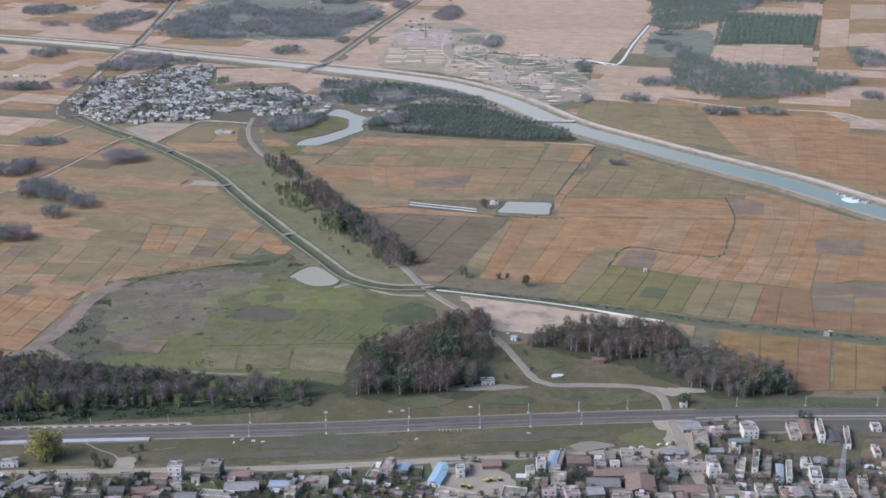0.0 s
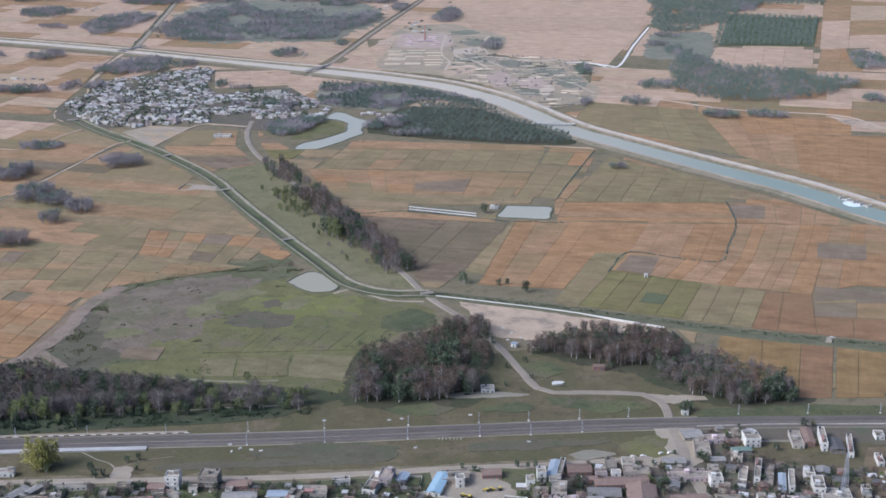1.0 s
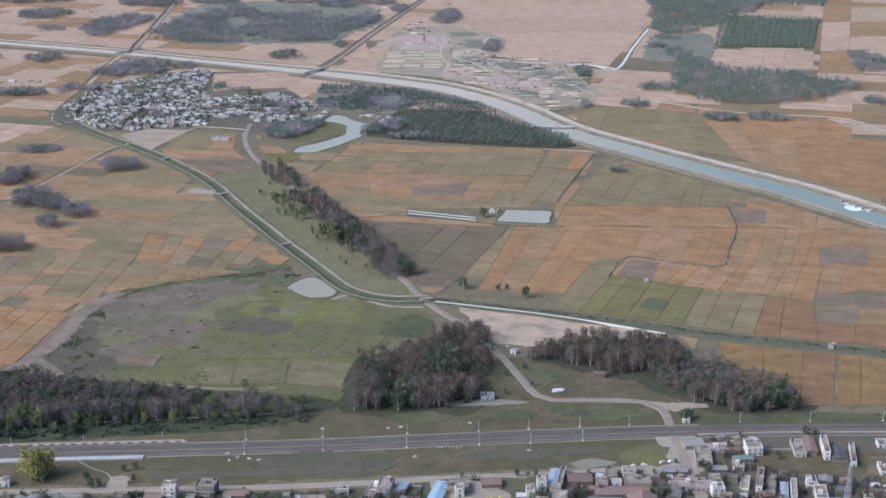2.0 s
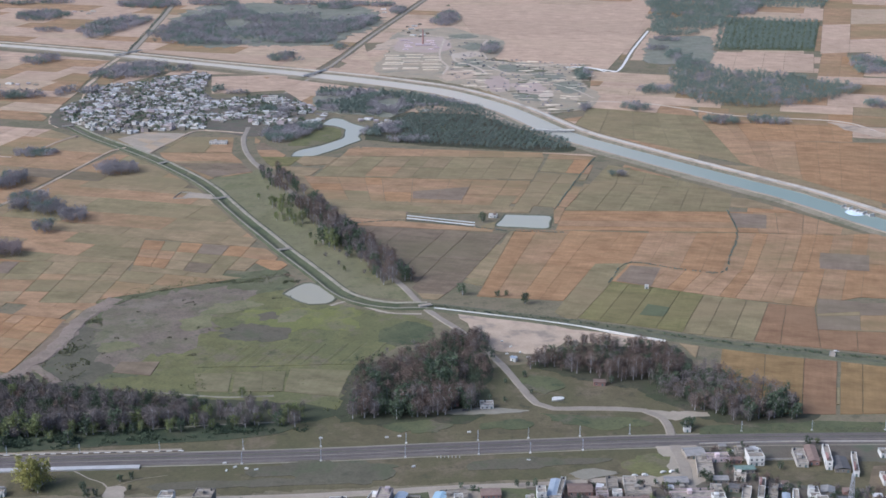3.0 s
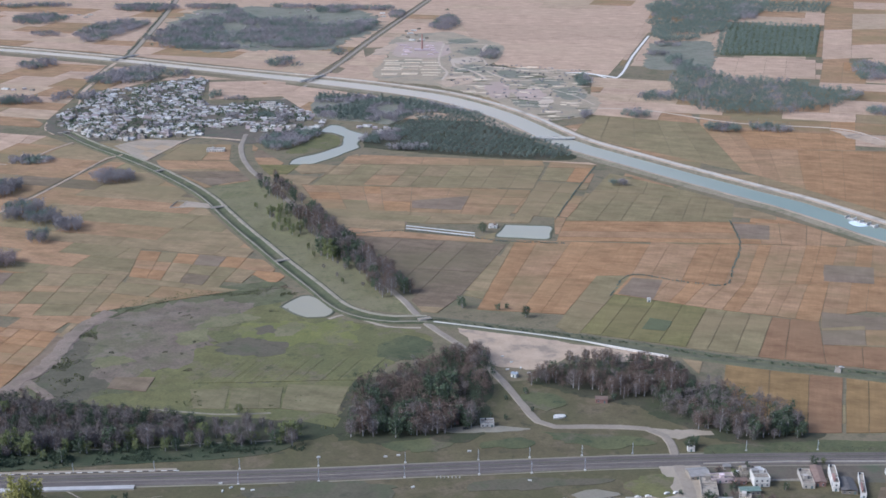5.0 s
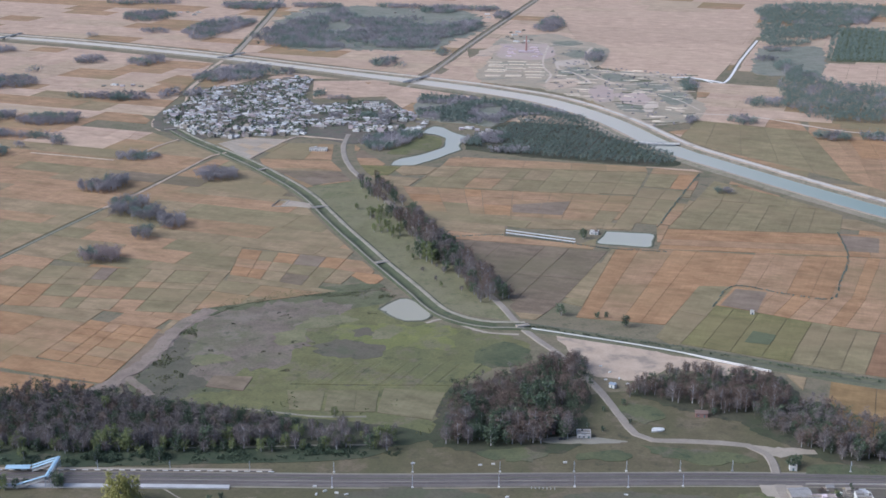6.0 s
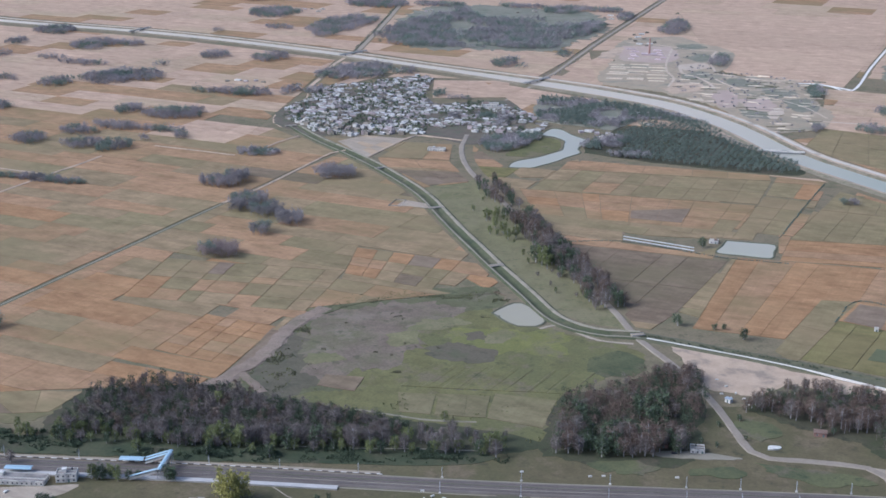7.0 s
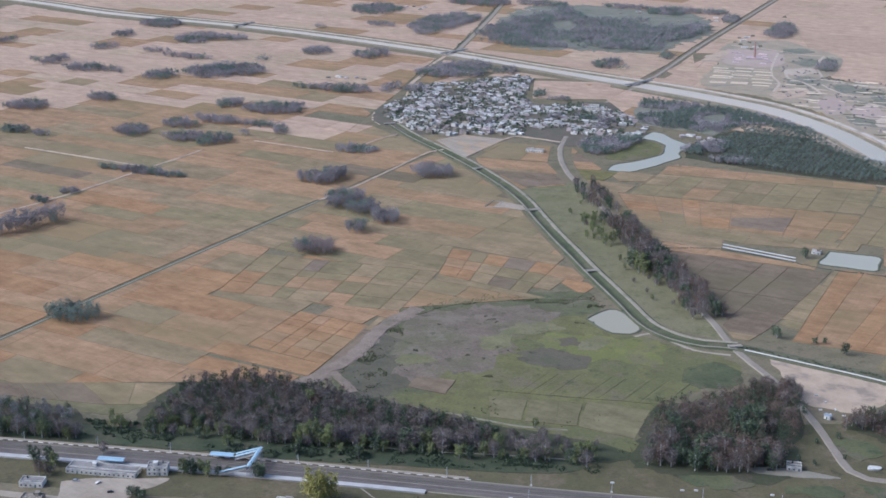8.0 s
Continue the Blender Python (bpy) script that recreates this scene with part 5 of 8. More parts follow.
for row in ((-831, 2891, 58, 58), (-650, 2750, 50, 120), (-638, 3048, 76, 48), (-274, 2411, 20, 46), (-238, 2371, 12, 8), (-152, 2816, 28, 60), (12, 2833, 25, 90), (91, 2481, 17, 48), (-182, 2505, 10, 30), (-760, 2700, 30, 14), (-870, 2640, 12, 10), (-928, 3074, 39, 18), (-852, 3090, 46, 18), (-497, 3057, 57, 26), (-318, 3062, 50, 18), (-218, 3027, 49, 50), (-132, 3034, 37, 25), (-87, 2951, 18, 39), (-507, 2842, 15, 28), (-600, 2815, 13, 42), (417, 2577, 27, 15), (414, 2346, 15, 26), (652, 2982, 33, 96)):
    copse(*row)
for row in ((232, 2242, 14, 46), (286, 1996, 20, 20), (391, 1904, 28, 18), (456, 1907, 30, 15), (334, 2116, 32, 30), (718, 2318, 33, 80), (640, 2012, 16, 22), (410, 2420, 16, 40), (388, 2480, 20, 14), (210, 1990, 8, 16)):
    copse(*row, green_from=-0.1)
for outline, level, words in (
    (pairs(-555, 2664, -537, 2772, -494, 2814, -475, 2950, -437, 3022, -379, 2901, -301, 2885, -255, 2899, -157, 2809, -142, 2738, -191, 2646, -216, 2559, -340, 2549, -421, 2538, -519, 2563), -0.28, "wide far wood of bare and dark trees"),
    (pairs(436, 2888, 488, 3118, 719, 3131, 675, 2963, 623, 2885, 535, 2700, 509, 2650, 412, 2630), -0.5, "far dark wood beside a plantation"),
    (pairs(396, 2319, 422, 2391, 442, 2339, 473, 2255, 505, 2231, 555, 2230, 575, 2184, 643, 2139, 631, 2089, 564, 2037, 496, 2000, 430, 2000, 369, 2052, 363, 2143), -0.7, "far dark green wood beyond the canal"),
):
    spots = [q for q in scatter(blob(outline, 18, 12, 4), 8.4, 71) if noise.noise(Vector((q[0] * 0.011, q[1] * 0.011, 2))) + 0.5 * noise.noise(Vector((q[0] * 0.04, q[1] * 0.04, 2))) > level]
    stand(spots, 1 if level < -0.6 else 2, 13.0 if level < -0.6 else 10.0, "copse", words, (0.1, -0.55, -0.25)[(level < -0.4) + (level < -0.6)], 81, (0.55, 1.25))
for row in ((-66, 1868, 24, 26), (-92, 1842, 14, 16), (-40, 1800, 30, 10), (-235, 1985, 26, 12), (214, 1623, 12, 6)):
    copse(*row, height=8)
lake_trees = pairs(-242, 1834, -234, 1867, -209, 1883, -171, 1900, -161, 1889, -168, 1856, -187, 1818, -207, 1793, -230, 1799)
stand(scatter(lake_trees, 6.2, 12), 1, 7.5, "copse", "bare and dark trees between the village and the lake", 0.15, 82)
patch("lush_grass", pairs(-165, 1780, -137, 1818, -134, 1856, -148, 1882, -166, 1884, -176, 1850, -196, 1808, -198, 1781), M["meadow"], "green grass on the lake's tongue of land", z=0.1, rough=2, seed=17, clear=False)

patch("far_meadow", pairs(-531, 2651, -542, 2829, -525, 2999, -445, 3081, -268, 3044, -154, 2993, -123, 2765, -179, 2620, -214, 2535, -349, 2537, -440, 2526), M["far_grass"], "grey-green rough pasture round a far wood", z=0.75, rough=25, seed=61, clear=False)
patch("far_meadow", pairs(394, 2599, 504, 2622, 490, 2478, 452, 2339, 404, 2339, 351, 2371), M["far_grass"], "grey-green rough pasture beside a far wood", z=0.75, rough=12, seed=62, clear=False)

# plantation in rows beyond the canal
rnd = random.Random(6)
spots = [(x + rnd.uniform(-2, 2), y + rnd.uniform(-2, 2)) for i in range(17) for j in range(28) for x, y in [(Vector((573, 2841)).lerp(Vector((761, 2794)), (i + 0.5) / 17).lerp(Vector((490, 2478)).lerp(Vector((669, 2476)), (i + 0.5) / 17), (j + 0.5) / 28))]]
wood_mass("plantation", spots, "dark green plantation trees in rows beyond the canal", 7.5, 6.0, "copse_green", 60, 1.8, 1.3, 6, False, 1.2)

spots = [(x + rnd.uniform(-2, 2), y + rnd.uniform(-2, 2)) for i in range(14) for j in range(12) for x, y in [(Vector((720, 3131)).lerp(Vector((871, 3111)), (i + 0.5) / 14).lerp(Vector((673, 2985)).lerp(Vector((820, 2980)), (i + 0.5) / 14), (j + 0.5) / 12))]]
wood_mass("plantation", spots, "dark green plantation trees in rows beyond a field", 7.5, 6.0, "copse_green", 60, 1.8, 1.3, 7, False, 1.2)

# dark wood between the lake, the orchard and the canal
BELT = pairs(-191, 2087, -183, 2140, -121, 2130, -50, 2100, 2, 2072, 43, 2026, 60, 1990, -7, 2017, -36, 2006, -71, 1945, -112, 1962, -145, 1970, -179, 1989)
patch("rough_grass", BELT, M["far_grass"], "dull grass below the trees beside the canal", z=0.75, rough=6, seed=63, clear=False)
belt = scatter(BELT, 7.2, 61)
for tone, words, low_, high_ in (("orchard", "dark bluish-green wood beside the canal", 0.0, 9), ("copse", "bare grey trees among the dark canal wood", -0.28, 0.0)):
    wood_mass("tree_belt", [q for q in belt if low_ <= noise.noise(Vector((q[0] * 0.02, q[1] * 0.02, 3))) < high_], words, 7.0, 4.6, tone, 60, 1.7, 1.2, 44, True, 1.2)

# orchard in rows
# dark sheet that paints the orchard's shade on the ground
patch("undergrowth", pairs(-100, 1812, -96, 1890, -40, 1985, -7, 2008, 46, 2012, 75, 1962, 100, 1897, 139, 1845, 170, 1803, 170, 1746, 117, 1746, 60, 1759, -14, 1778), M["litter"], "orchard floor with its shade painted dark", z=0.1, rough=3, seed=19, clear=False)
spots = []
rnd = random.Random(5)
grid = pairs(-62, 1905, -36, 1985, -7, 2000, 43, 2006, 72, 1958, 98, 1892, 137, 1840, 168, 1800, 168, 1750, 117, 1750, 60, 1763, -14, 1782, -60, 1798, -40, 1850)
for i in range(-30, 31):
    for j in range(-20, 21):
        q = Vector((40, 1820)) + ALONG * i * 8.6 + ACROSS * j * 9.4
        if inside(grid, q.x, q.y) and rnd.random() < 0.95:
            spots.append((q.x + rnd.uniform(-1, 1), q.y + rnd.uniform(-1, 1)))
wood_mass("orchard", spots, "orchard of dark green trees planted in rows", 7.6, 4.7, "orchard", 85, 1.3, 0.95, 4, True, 1.0, (0.85, 1.1))


# low scrub on the meadow's edge and hedges along old field lines
def scrub_line(line, width, gap, height, label, colour="leaf", seed=1):
    rnd = random.Random(seed)
    spots = []
    for p, s in zip(smooth(line, gap), sides(smooth(line, gap))):
        if rnd.random() < 0.8:
            q = p + s * rnd.uniform(-width, width)
            spots.append((q.x, q.y))
    wood_mass("scrub_line", spots, label, height, height * 0.9, colour, 45, 0.9, 0.6, seed, False)


def scrub_area(poly, gap, height, label, colour, seed, level, leaves=16, long=0.85, wide=0.6):
    spots = [(x, y) for x, y in scatter(poly, gap, seed, 0.5) if noise.noise(Vector((x * 0.05, y * 0.05, seed))) + 0.7 * noise.noise(Vector((x * 0.16, y * 0.16, seed))) > level]
    wood_mass("scrub", spots, label, height, height * 0.85, colour, leaves, long, wide, seed, False)


MARSH = blob(pairs(-316, 1012, -324, 1080, -318, 1117, -316, 1170, -306, 1199, -293, 1217, -279, 1241, -255, 1254, -230, 1262, -190, 1262, -150, 1275, -138, 1245, -195, 1244, -245, 1232, -275, 1210, -292, 1185, -296, 1110, -284, 1060, -290, 1020), 13, 7, 5)
scrub_area(MARSH, 1.9, 0.6, "dark rough scrub along the meadow edge", "marsh_leaf", 3, 0.42)
scrub_area(MARSH, 2.0, 0.55, "dull olive scrub along the meadow edge", "marsh_leaf", 13, 0.4)
scrub_area(MARSH, 2.2, 0.55, "yellow-green rough scrub along the meadow edge", "marsh_fresh", 4, 0.2)
MOOR = pairs(-318, 1035, -312, 1190, -258, 1245, -150, 1262, -130, 1180, -160, 1120, -190, 1060, -240, 1035)
scrub_area(MOOR, 1.7, 0.5, "low olive scrub on bare ground", "verge_weed", 8, 0.74)
scrub_area(pairs(-330, 1040, -60, 1040, -70, 960, -200, 985, -320, 1020), 4.0, 1.0, "weeds on the meadow", "marsh_fresh", 6, 0.5)
scrub_line(pairs(316, 1478, 310, 1397, 287, 1319, 269, 1272, 228, 1283, 184, 1301, 158, 1244), 0.7, 2.0, 1.1, "thin hedge on an old field line", "orchard", 7)
scrub_line(pairs(192, 1704, 160, 1600, 126, 1484), 0.7, 2.4, 1.2, "thin hedge on an old field line", "orchard", 8)
scrub_line(pairs(-90, 1436, -30, 1444, 60, 1410, 130, 1400), 0.7, 2.2, 1.2, "thin hedge beside a farm path", "orchard", 9)
scrub_area(pairs(-560, 882, -420, 902, -330, 898, -225, 914, -98, 934, -96, 948, -225, 934, -330, 918, -420, 928, -560, 906), 2.2, 2.1, "dark bushes along the wood's edge", "leaf", 10, 0.22, 32, 1.2, 0.85)
scrub_area(pairs(-560, 876, -420, 894, -330, 892, -225, 908, -98, 928, -96, 940, -225, 926, -330, 910, -420, 918, -560, 896), 2.4, 1.2, "fresh green weeds below the wood's edge", "leaf", 14, 0.15, 20, 0.95, 0.7)
for walked in (pairs(-262, 929, -228, 931, -196, 935, -168, 939, -140, 942, -120, 944), pairs(-222, 998, -199, 994, -170, 989, -146, 989, -128, 991)):
    road("footpath", smooth(walked, 8), 0.35, M["path"], "thin pale footpath along the wood", "path", z=0.55)
for kind, x, y, s in (("fresh_tree", -309, 922, 1.50), ("fresh_tree", -303, 923, 1.70), ("fresh_tree", -290, 924, 1.55), ("bare_tree", -283, 927, 1.30), ("bare_tree", -266, 932, 1.30), ("bare_tree", -252, 933, 1.35), ("green_tree", -235, 932, 1.35), ("bare_tree", -230, 933, 1.30), ("bare_tree", -209, 936, 1.40), ("bare_tree", -230, 965, 1.35), ("fresh_tree", -172, 947, 1.20), ("fresh_tree", -152, 988, 0.90), ("bare_tree", -151, 940, 1.25), ("bare_tree", -136, 939, 1.20), ("fresh_tree", -278, 914, 0.80), ("fresh_tree", -264, 916, 0.80), ("fresh_tree", -326, 987, 1.10)):
    plant(kind, x, y, s, group="trees along the wood's foot")
scrub_line(pairs(190, 1114, 250, 1090, 314, 1072, 365, 1056), 2.0, 3.0, 1.8, "weeds on the distributary bank", "leaf", 11)
scrub_line(pairs(-10, 1184, 34, 1170, 108, 1146, 180, 1120), 2.5, 3.0, 1.6, "weeds on the distributary bank", "leaf", 12)
scrub_line([p + s * 18 for p, s in zip(CANAL, sides(CANAL)) if 60 < p.x < 620], 0.5, 3.6, 2.2, "dark weeds along the water's edge below the bank road", "marsh_leaf", 24)
for offset, seed in ((-7, 21), (7, 22)):
    scrub_line([p + s * offset for p, s in zip(NORTH_ROAD_EAST, sides(NORTH_ROAD_EAST))], 2.0, 9.0, 1.3, "dull verge bushes beside the country road", "copse", seed)
scrub_line([p + s * 6 for p, s in zip(NORTH_ROAD, sides(NORTH_ROAD))], 2.5, 5.0, 3.0, "dark verge bushes beside the country road", "copse_green", 23)
rnd = random.Random(41)
for k in range(24):
    t = rnd.random()
    x, y = -62 - 165 * t + rnd.uniform(-16, 12), 1240 + 370 * t
    plant(rnd.choice(("fresh_tree", "fresh_tree", "bare_tree")), x, y, rnd.uniform(0.35, 0.75), group="bushes")


# ---- buildings ----
M["grey_wall"] = material("grey_cement_plaster", (0.215, 0.178, 0.132), (0.325, 0.275, 0.208), 0.25, 1.5, mark=(0.23, 0.195, 0.155), mark_scale=0.2, shift=0.2)
M["cream_wall"] = material("cream_limewash", (0.38, 0.325, 0.25), (0.52, 0.45, 0.36), 0.25, 1.5, mark=(0.36, 0.32, 0.28), mark_scale=0.2, shift=0.2)
M["pink_wall"] = material("faded_pink_limewash", (0.47, 0.36, 0.33), (0.60, 0.47, 0.43), 0.25, 1.5, shift=0.2)
M["mauve_wall"] = material("mauve_plaster", (0.36, 0.29, 0.265), (0.45, 0.365, 0.335), 0.25, 1.5, shift=0.2)
M["brick"] = material("bare_brickwork", (0.24, 0.13, 0.10), (0.34, 0.20, 0.155), 0.4, 2.5, shift=0.2)
M["roof"] = material("dusty_concrete_roof", (0.215, 0.172, 0.122), (0.35, 0.290, 0.215), 0.3, 1.4, mark=(0.14, 0.117, 0.092), mark_scale=0.25, shift=0.2)
M["dim_roof"] = material("weathered_grey_flat_roof", (0.20, 0.172, 0.142), (0.30, 0.262, 0.222), 0.2, 1.2, mark=(0.15, 0.13, 0.11), mark_scale=0.1)
M["tile_roof"] = material("dark_red_brown_tile_roof", (0.16, 0.105, 0.076), (0.24, 0.164, 0.122), 0.4, 2.0, shift=0.2)
M["tin"] = material("grey_corrugated_sheet", (0.215, 0.186, 0.152), (0.335, 0.295, 0.245), 0.3, 2.0, rough=0.55, metal=0.2, shift=0.2)
M["blue"] = material("pale_blue_painted_sheet", (0.28, 0.365, 0.405), (0.36, 0.45, 0.485), 0.3, 2.0, rough=0.5)
M["blue_grey"] = material("blue_grey_sheet", (0.24, 0.255, 0.265), (0.33, 0.345, 0.355), 0.3, 2.0, rough=0.55)
M["green_sheet"] = material("green_sheet", (0.125, 0.16, 0.125), (0.18, 0.22, 0.17), 0.3, 2.0)
M["dark_roof"] = material("dark_wet_roof", (0.085, 0.074, 0.064), (0.14, 0.124, 0.108), 0.3, 2.0, shift=0.2)
M["window"] = material("dark_window_pane", (0.035, 0.035, 0.04), (0.06, 0.06, 0.065), 0.5, 2.0, rough=0.25)
M["door"] = material("dull_green_door", (0.10, 0.13, 0.12), (0.16, 0.19, 0.17), 0.8, 3.0)
M["tank"] = material("black_water_tank", (0.025, 0.025, 0.03), (0.05, 0.05, 0.055), 0.8, 3.0, rough=0.5)
M["yellow"] = material("yellow_machine_paint", (0.50, 0.36, 0.04), (0.62, 0.46, 0.07), 0.6, 3.0, rough=0.45)
M["rubber"] = material("black_rubber", (0.02, 0.02, 0.02), (0.04, 0.04, 0.04), 1.0, 4.0)
M["galvanised"] = material("galvanised_steel", (0.42, 0.42, 0.43), (0.58, 0.58, 0.59), 0.6, 3.0, rough=0.5, metal=0.3)
M["sheeting"] = material("white_plastic_sheeting", (0.46, 0.43, 0.385), (0.60, 0.565, 0.51), 0.2, 1.2, rough=0.5)
M["pale_roof"] = material("bright_sheet_and_lime_roof", (0.41, 0.375, 0.33), (0.59, 0.545, 0.485), 0.3, 1.4, shift=0.2)

STYLE = {
    "lime": ("white", "dim_roof", "bright whitewashed grey-roofed"),  # wall, roof, what the label says
    "white": ("white", "roof", "whitewashed flat-roofed"), "grey": ("grey_wall", "roof", "grey cement flat-roofed"),
    "cream": ("cream_wall", "roof", "cream limewashed flat-roofed"), "pink": ("pink_wall", "roof", "faded pink flat-roofed"),
    "mauve": ("mauve_wall", "roof", "mauve plastered flat-roofed"), "brick": ("brick", "tile_roof", "bare brick"),
    "brown": ("brick", "tile_roof", "low brown-roofed brick"), "tin": ("grey_wall", "tin", "grey sheet-roofed"),
    "blue": ("white", "blue", "blue sheet-roofed"), "blueg": ("white", "blue_grey", "blue-grey sheet-roofed"),
    "green": ("grey_wall", "green_sheet", "green sheet-roofed"), "dark": ("grey_wall", "dark_roof", "dark-roofed"),
}


def box(verts, faces, x0, x1, y0, y1, z0, z1):
    b = len(verts)
    verts += [Vector(p) for p in ((x0, y0, z0), (x1, y0, z0), (x1, y1, z0), (x0, y1, z0), (x0, y0, z1), (x1, y0, z1), (x1, y1, z1), (x0, y1, z1))]
    faces += [tuple(b + i for i in f) for f in ((3, 2, 1, 0), (4, 5, 6, 7), (0, 1, 5, 4), (1, 2, 6, 5), (2, 3, 7, 6), (3, 0, 4, 7))]


def box_mesh(name, *boxes):
    verts, faces = [], []
    for b in boxes:
        box(verts, faces, *b)
    return mesh_of(name, verts, faces)


def shell(w, d_, h, t=0.25, rim=0.7):
    """Four walls round a room, standing a rim above the roof."""
    ring = [(sx * (w / 2 - o), sy * (d_ / 2 - o)) for o in (0, t) for sx, sy in ((-1, -1), (1, -1), (1, 1), (-1, 1))]
    verts = [(x, y, z) for z in (0, h + rim) for x, y in ring]
    faces = []
    for i in range(4):
        j = (i + 1) % 4
        faces += [(i, j, 8 + j, 8 + i), (4 + j, 4 + i, 12 + i, 12 + j), (8 + i, 8 + j, 12 + j, 12 + i), (j, i, 4 + i, 4 + j)]
    return mesh_of("outer_wall", verts, faces)


SHARED = {}


def shared(key, make):
    if key not in SHARED:
        SHARED[key] = make()
    return SHARED[key]


def window(parent, x, y, z, side=False, w=1.1, h=1.2):
    frame_mesh = shared(("frame", w, h), lambda: box_mesh("window_frame", (-w / 2 - 0.12, w / 2 + 0.12, -0.10, 0.02, h, h + 0.14), (-w / 2 - 0.18, w / 2 + 0.18, -0.16, 0.02, -0.12, 0), (-w / 2 - 0.12, -w / 2, -0.08, 0.02, 0, h), (w / 2, w / 2 + 0.12, -0.08, 0.02, 0, h), (-0.04, 0.04, -0.05, 0.02, 0, h)))
    pane_mesh = shared(("pane", w, h), lambda: box_mesh("pane", (-w / 2, w / 2, -0.02, 0.01, 0, h)))
    m = pose(x, y, z, 0, 0, 90 if side else 0)
    f = part("window", frame_mesh, M["concrete"], parent, at=m)
    part("pane", pane_mesh, M["window"], f)


def cylinder(name, r, h, n=10, r2=None):
    r2 = r if r2 is None else r2
    verts = [(r * math.cos(2 * math.pi * k / n), r * math.sin(2 * math.pi * k / n), 0) for k in range(n)]
    verts += [(r2 * math.cos(2 * math.pi * k / n), r2 * math.sin(2 * math.pi * k / n), h) for k in range(n)]
    faces = [(k, (k + 1) % n, n + (k + 1) % n, n + k) for k in range(n)] + [tuple(range(n, 2 * n))]
    return mesh_of(name, verts, faces)


FOOTPRINTS = []


def house(x, y, w, d_, storeys, turn, style, group="village houses"):
    FOOTPRINTS.append((x, y, (w + d_) / 4))
    wall, roof, words = STYLE[style]
    rnd = random.Random(int(x * 31 + y * 7))
    h = 3.1 * storeys + rnd.uniform(-0.3, 0.3)
    label = f"{words} house with {('one storey', 'two storeys', 'three storeys')[storeys - 1]}"
    sheet = style in ("tin", "blue", "blueg", "green", "brown", "dark") or (style == "brick" and storeys == 1)
    home = thing("shed" if sheet and d_ > 15 else "house", label.replace("house", "shed") if sheet and d_ > 15 else label, "shed" if sheet and d_ > 15 else "house", pose(x, y, 0, 0, 0, turn), group)
    part("outer_wall", shell(w, d_, h, rim=0.0 if sheet else 0.75), M[wall], home)
    if sheet:
        rise = min(w, d_) * 0.13
        o = 0.45
        if w >= d_:
            verts = [(-w / 2 - o, -d_ / 2 - o, h), (w / 2 + o, -d_ / 2 - o, h), (w / 2 + o, 0, h + rise), (-w / 2 - o, 0, h + rise), (w / 2 + o, d_ / 2 + o, h), (-w / 2 - o, d_ / 2 + o, h)]
        else:
            verts = [(-w / 2 - o, d_ / 2 + o, h), (-w / 2 - o, -d_ / 2 - o, h), (0, -d_ / 2 - o, h + rise), (0, d_ / 2 + o, h + rise), (w / 2 + o, -d_ / 2 - o, h), (w / 2 + o, d_ / 2 + o, h)]
        verts += [(p[0], p[1], p[2] + 0.14) for p in verts]
        quads = [(0, 1, 2, 3), (3, 2, 4, 5)]
        faces = [f[::-1] for f in quads] + [tuple(i + 6 for i in f) for f in quads]
        rim_loop = (0, 1, 2, 4, 5, 3)
        faces += [(rim_loop[i - 1], rim_loop[i], rim_loop[i] + 6, rim_loop[i - 1] + 6) for i in range(6)]
        part("roof", mesh_of("roof", verts, faces), M[roof], home)
        gable = [(-w / 2 + 0.05, 0), (w / 2 - 0.05, 0)]
    else:
        part("roof", box_mesh("roof", (-w / 2 + 0.25, w / 2 - 0.25, -d_ / 2 + 0.25, d_ / 2 - 0.25, h - 0.2, h)), M[roof], home)
        for k in range(1, storeys):
            part("ledge", box_mesh("ledge", (-w / 2 - 0.15, w / 2 + 0.15, -d_ / 2 - 0.45, -d_ / 2, 3.1 * k - 0.1, 3.1 * k + 0.05)), M["concrete"], home)
        if rnd.random() < 0.6 and min(w, d_) > 6:
            sx, sy = rnd.uniform(-w / 4, w / 4), rnd.uniform(-d_ / 6, d_ / 3)
            part("stair_room", box_mesh("stair_room", (sx - 1.4, sx + 1.4, sy - 1.6, sy + 1.6, h, h + 2.3), (sx - 1.6, sx + 1.6, sy - 1.8, sy + 1.8, h + 2.3, h + 2.45)), M[wall], home)
        if min(w, d_) > 4:
            cut_ = rnd.uniform(-d_ / 4, d_ / 4)
            part("roof_divider", box_mesh("roof_divider", (-w / 2 + 0.25, w / 2 - 0.25, cut_, cut_ + 0.22, h, h + rnd.uniform(0.4, 0.9))), M[wall], home)
        if rnd.random() < 0.5 and max(w, d_) > 7:
            sx, sy = rnd.choice((-1, 1)) * w / 4, rnd.choice((-1, 1)) * d_ / 4
            part("roof_shed", box_mesh("roof_shed", (sx - w / 6, sx + w / 6, sy - d_ / 7, sy + d_ / 7, h, h + 1.9), (sx - w / 5, sx + w / 5, sy - d_ / 6, sy + d_ / 6, h + 1.9, h + 2.0)), M[rnd.choice(("tin", "brick", "roof", "tile_roof"))], home, "small shed on the flat roof")
        if rnd.random() < 0.45:
            part("water_tank", shared("tank", lambda: cylinder("water_tank", 0.6, 1.3)), M["tank"], home, "black plastic water tank", pose(rnd.uniform(-w / 3, w / 3), d_ / 2 - 1.6, h))
    count = max(1, int(w / 3.2))
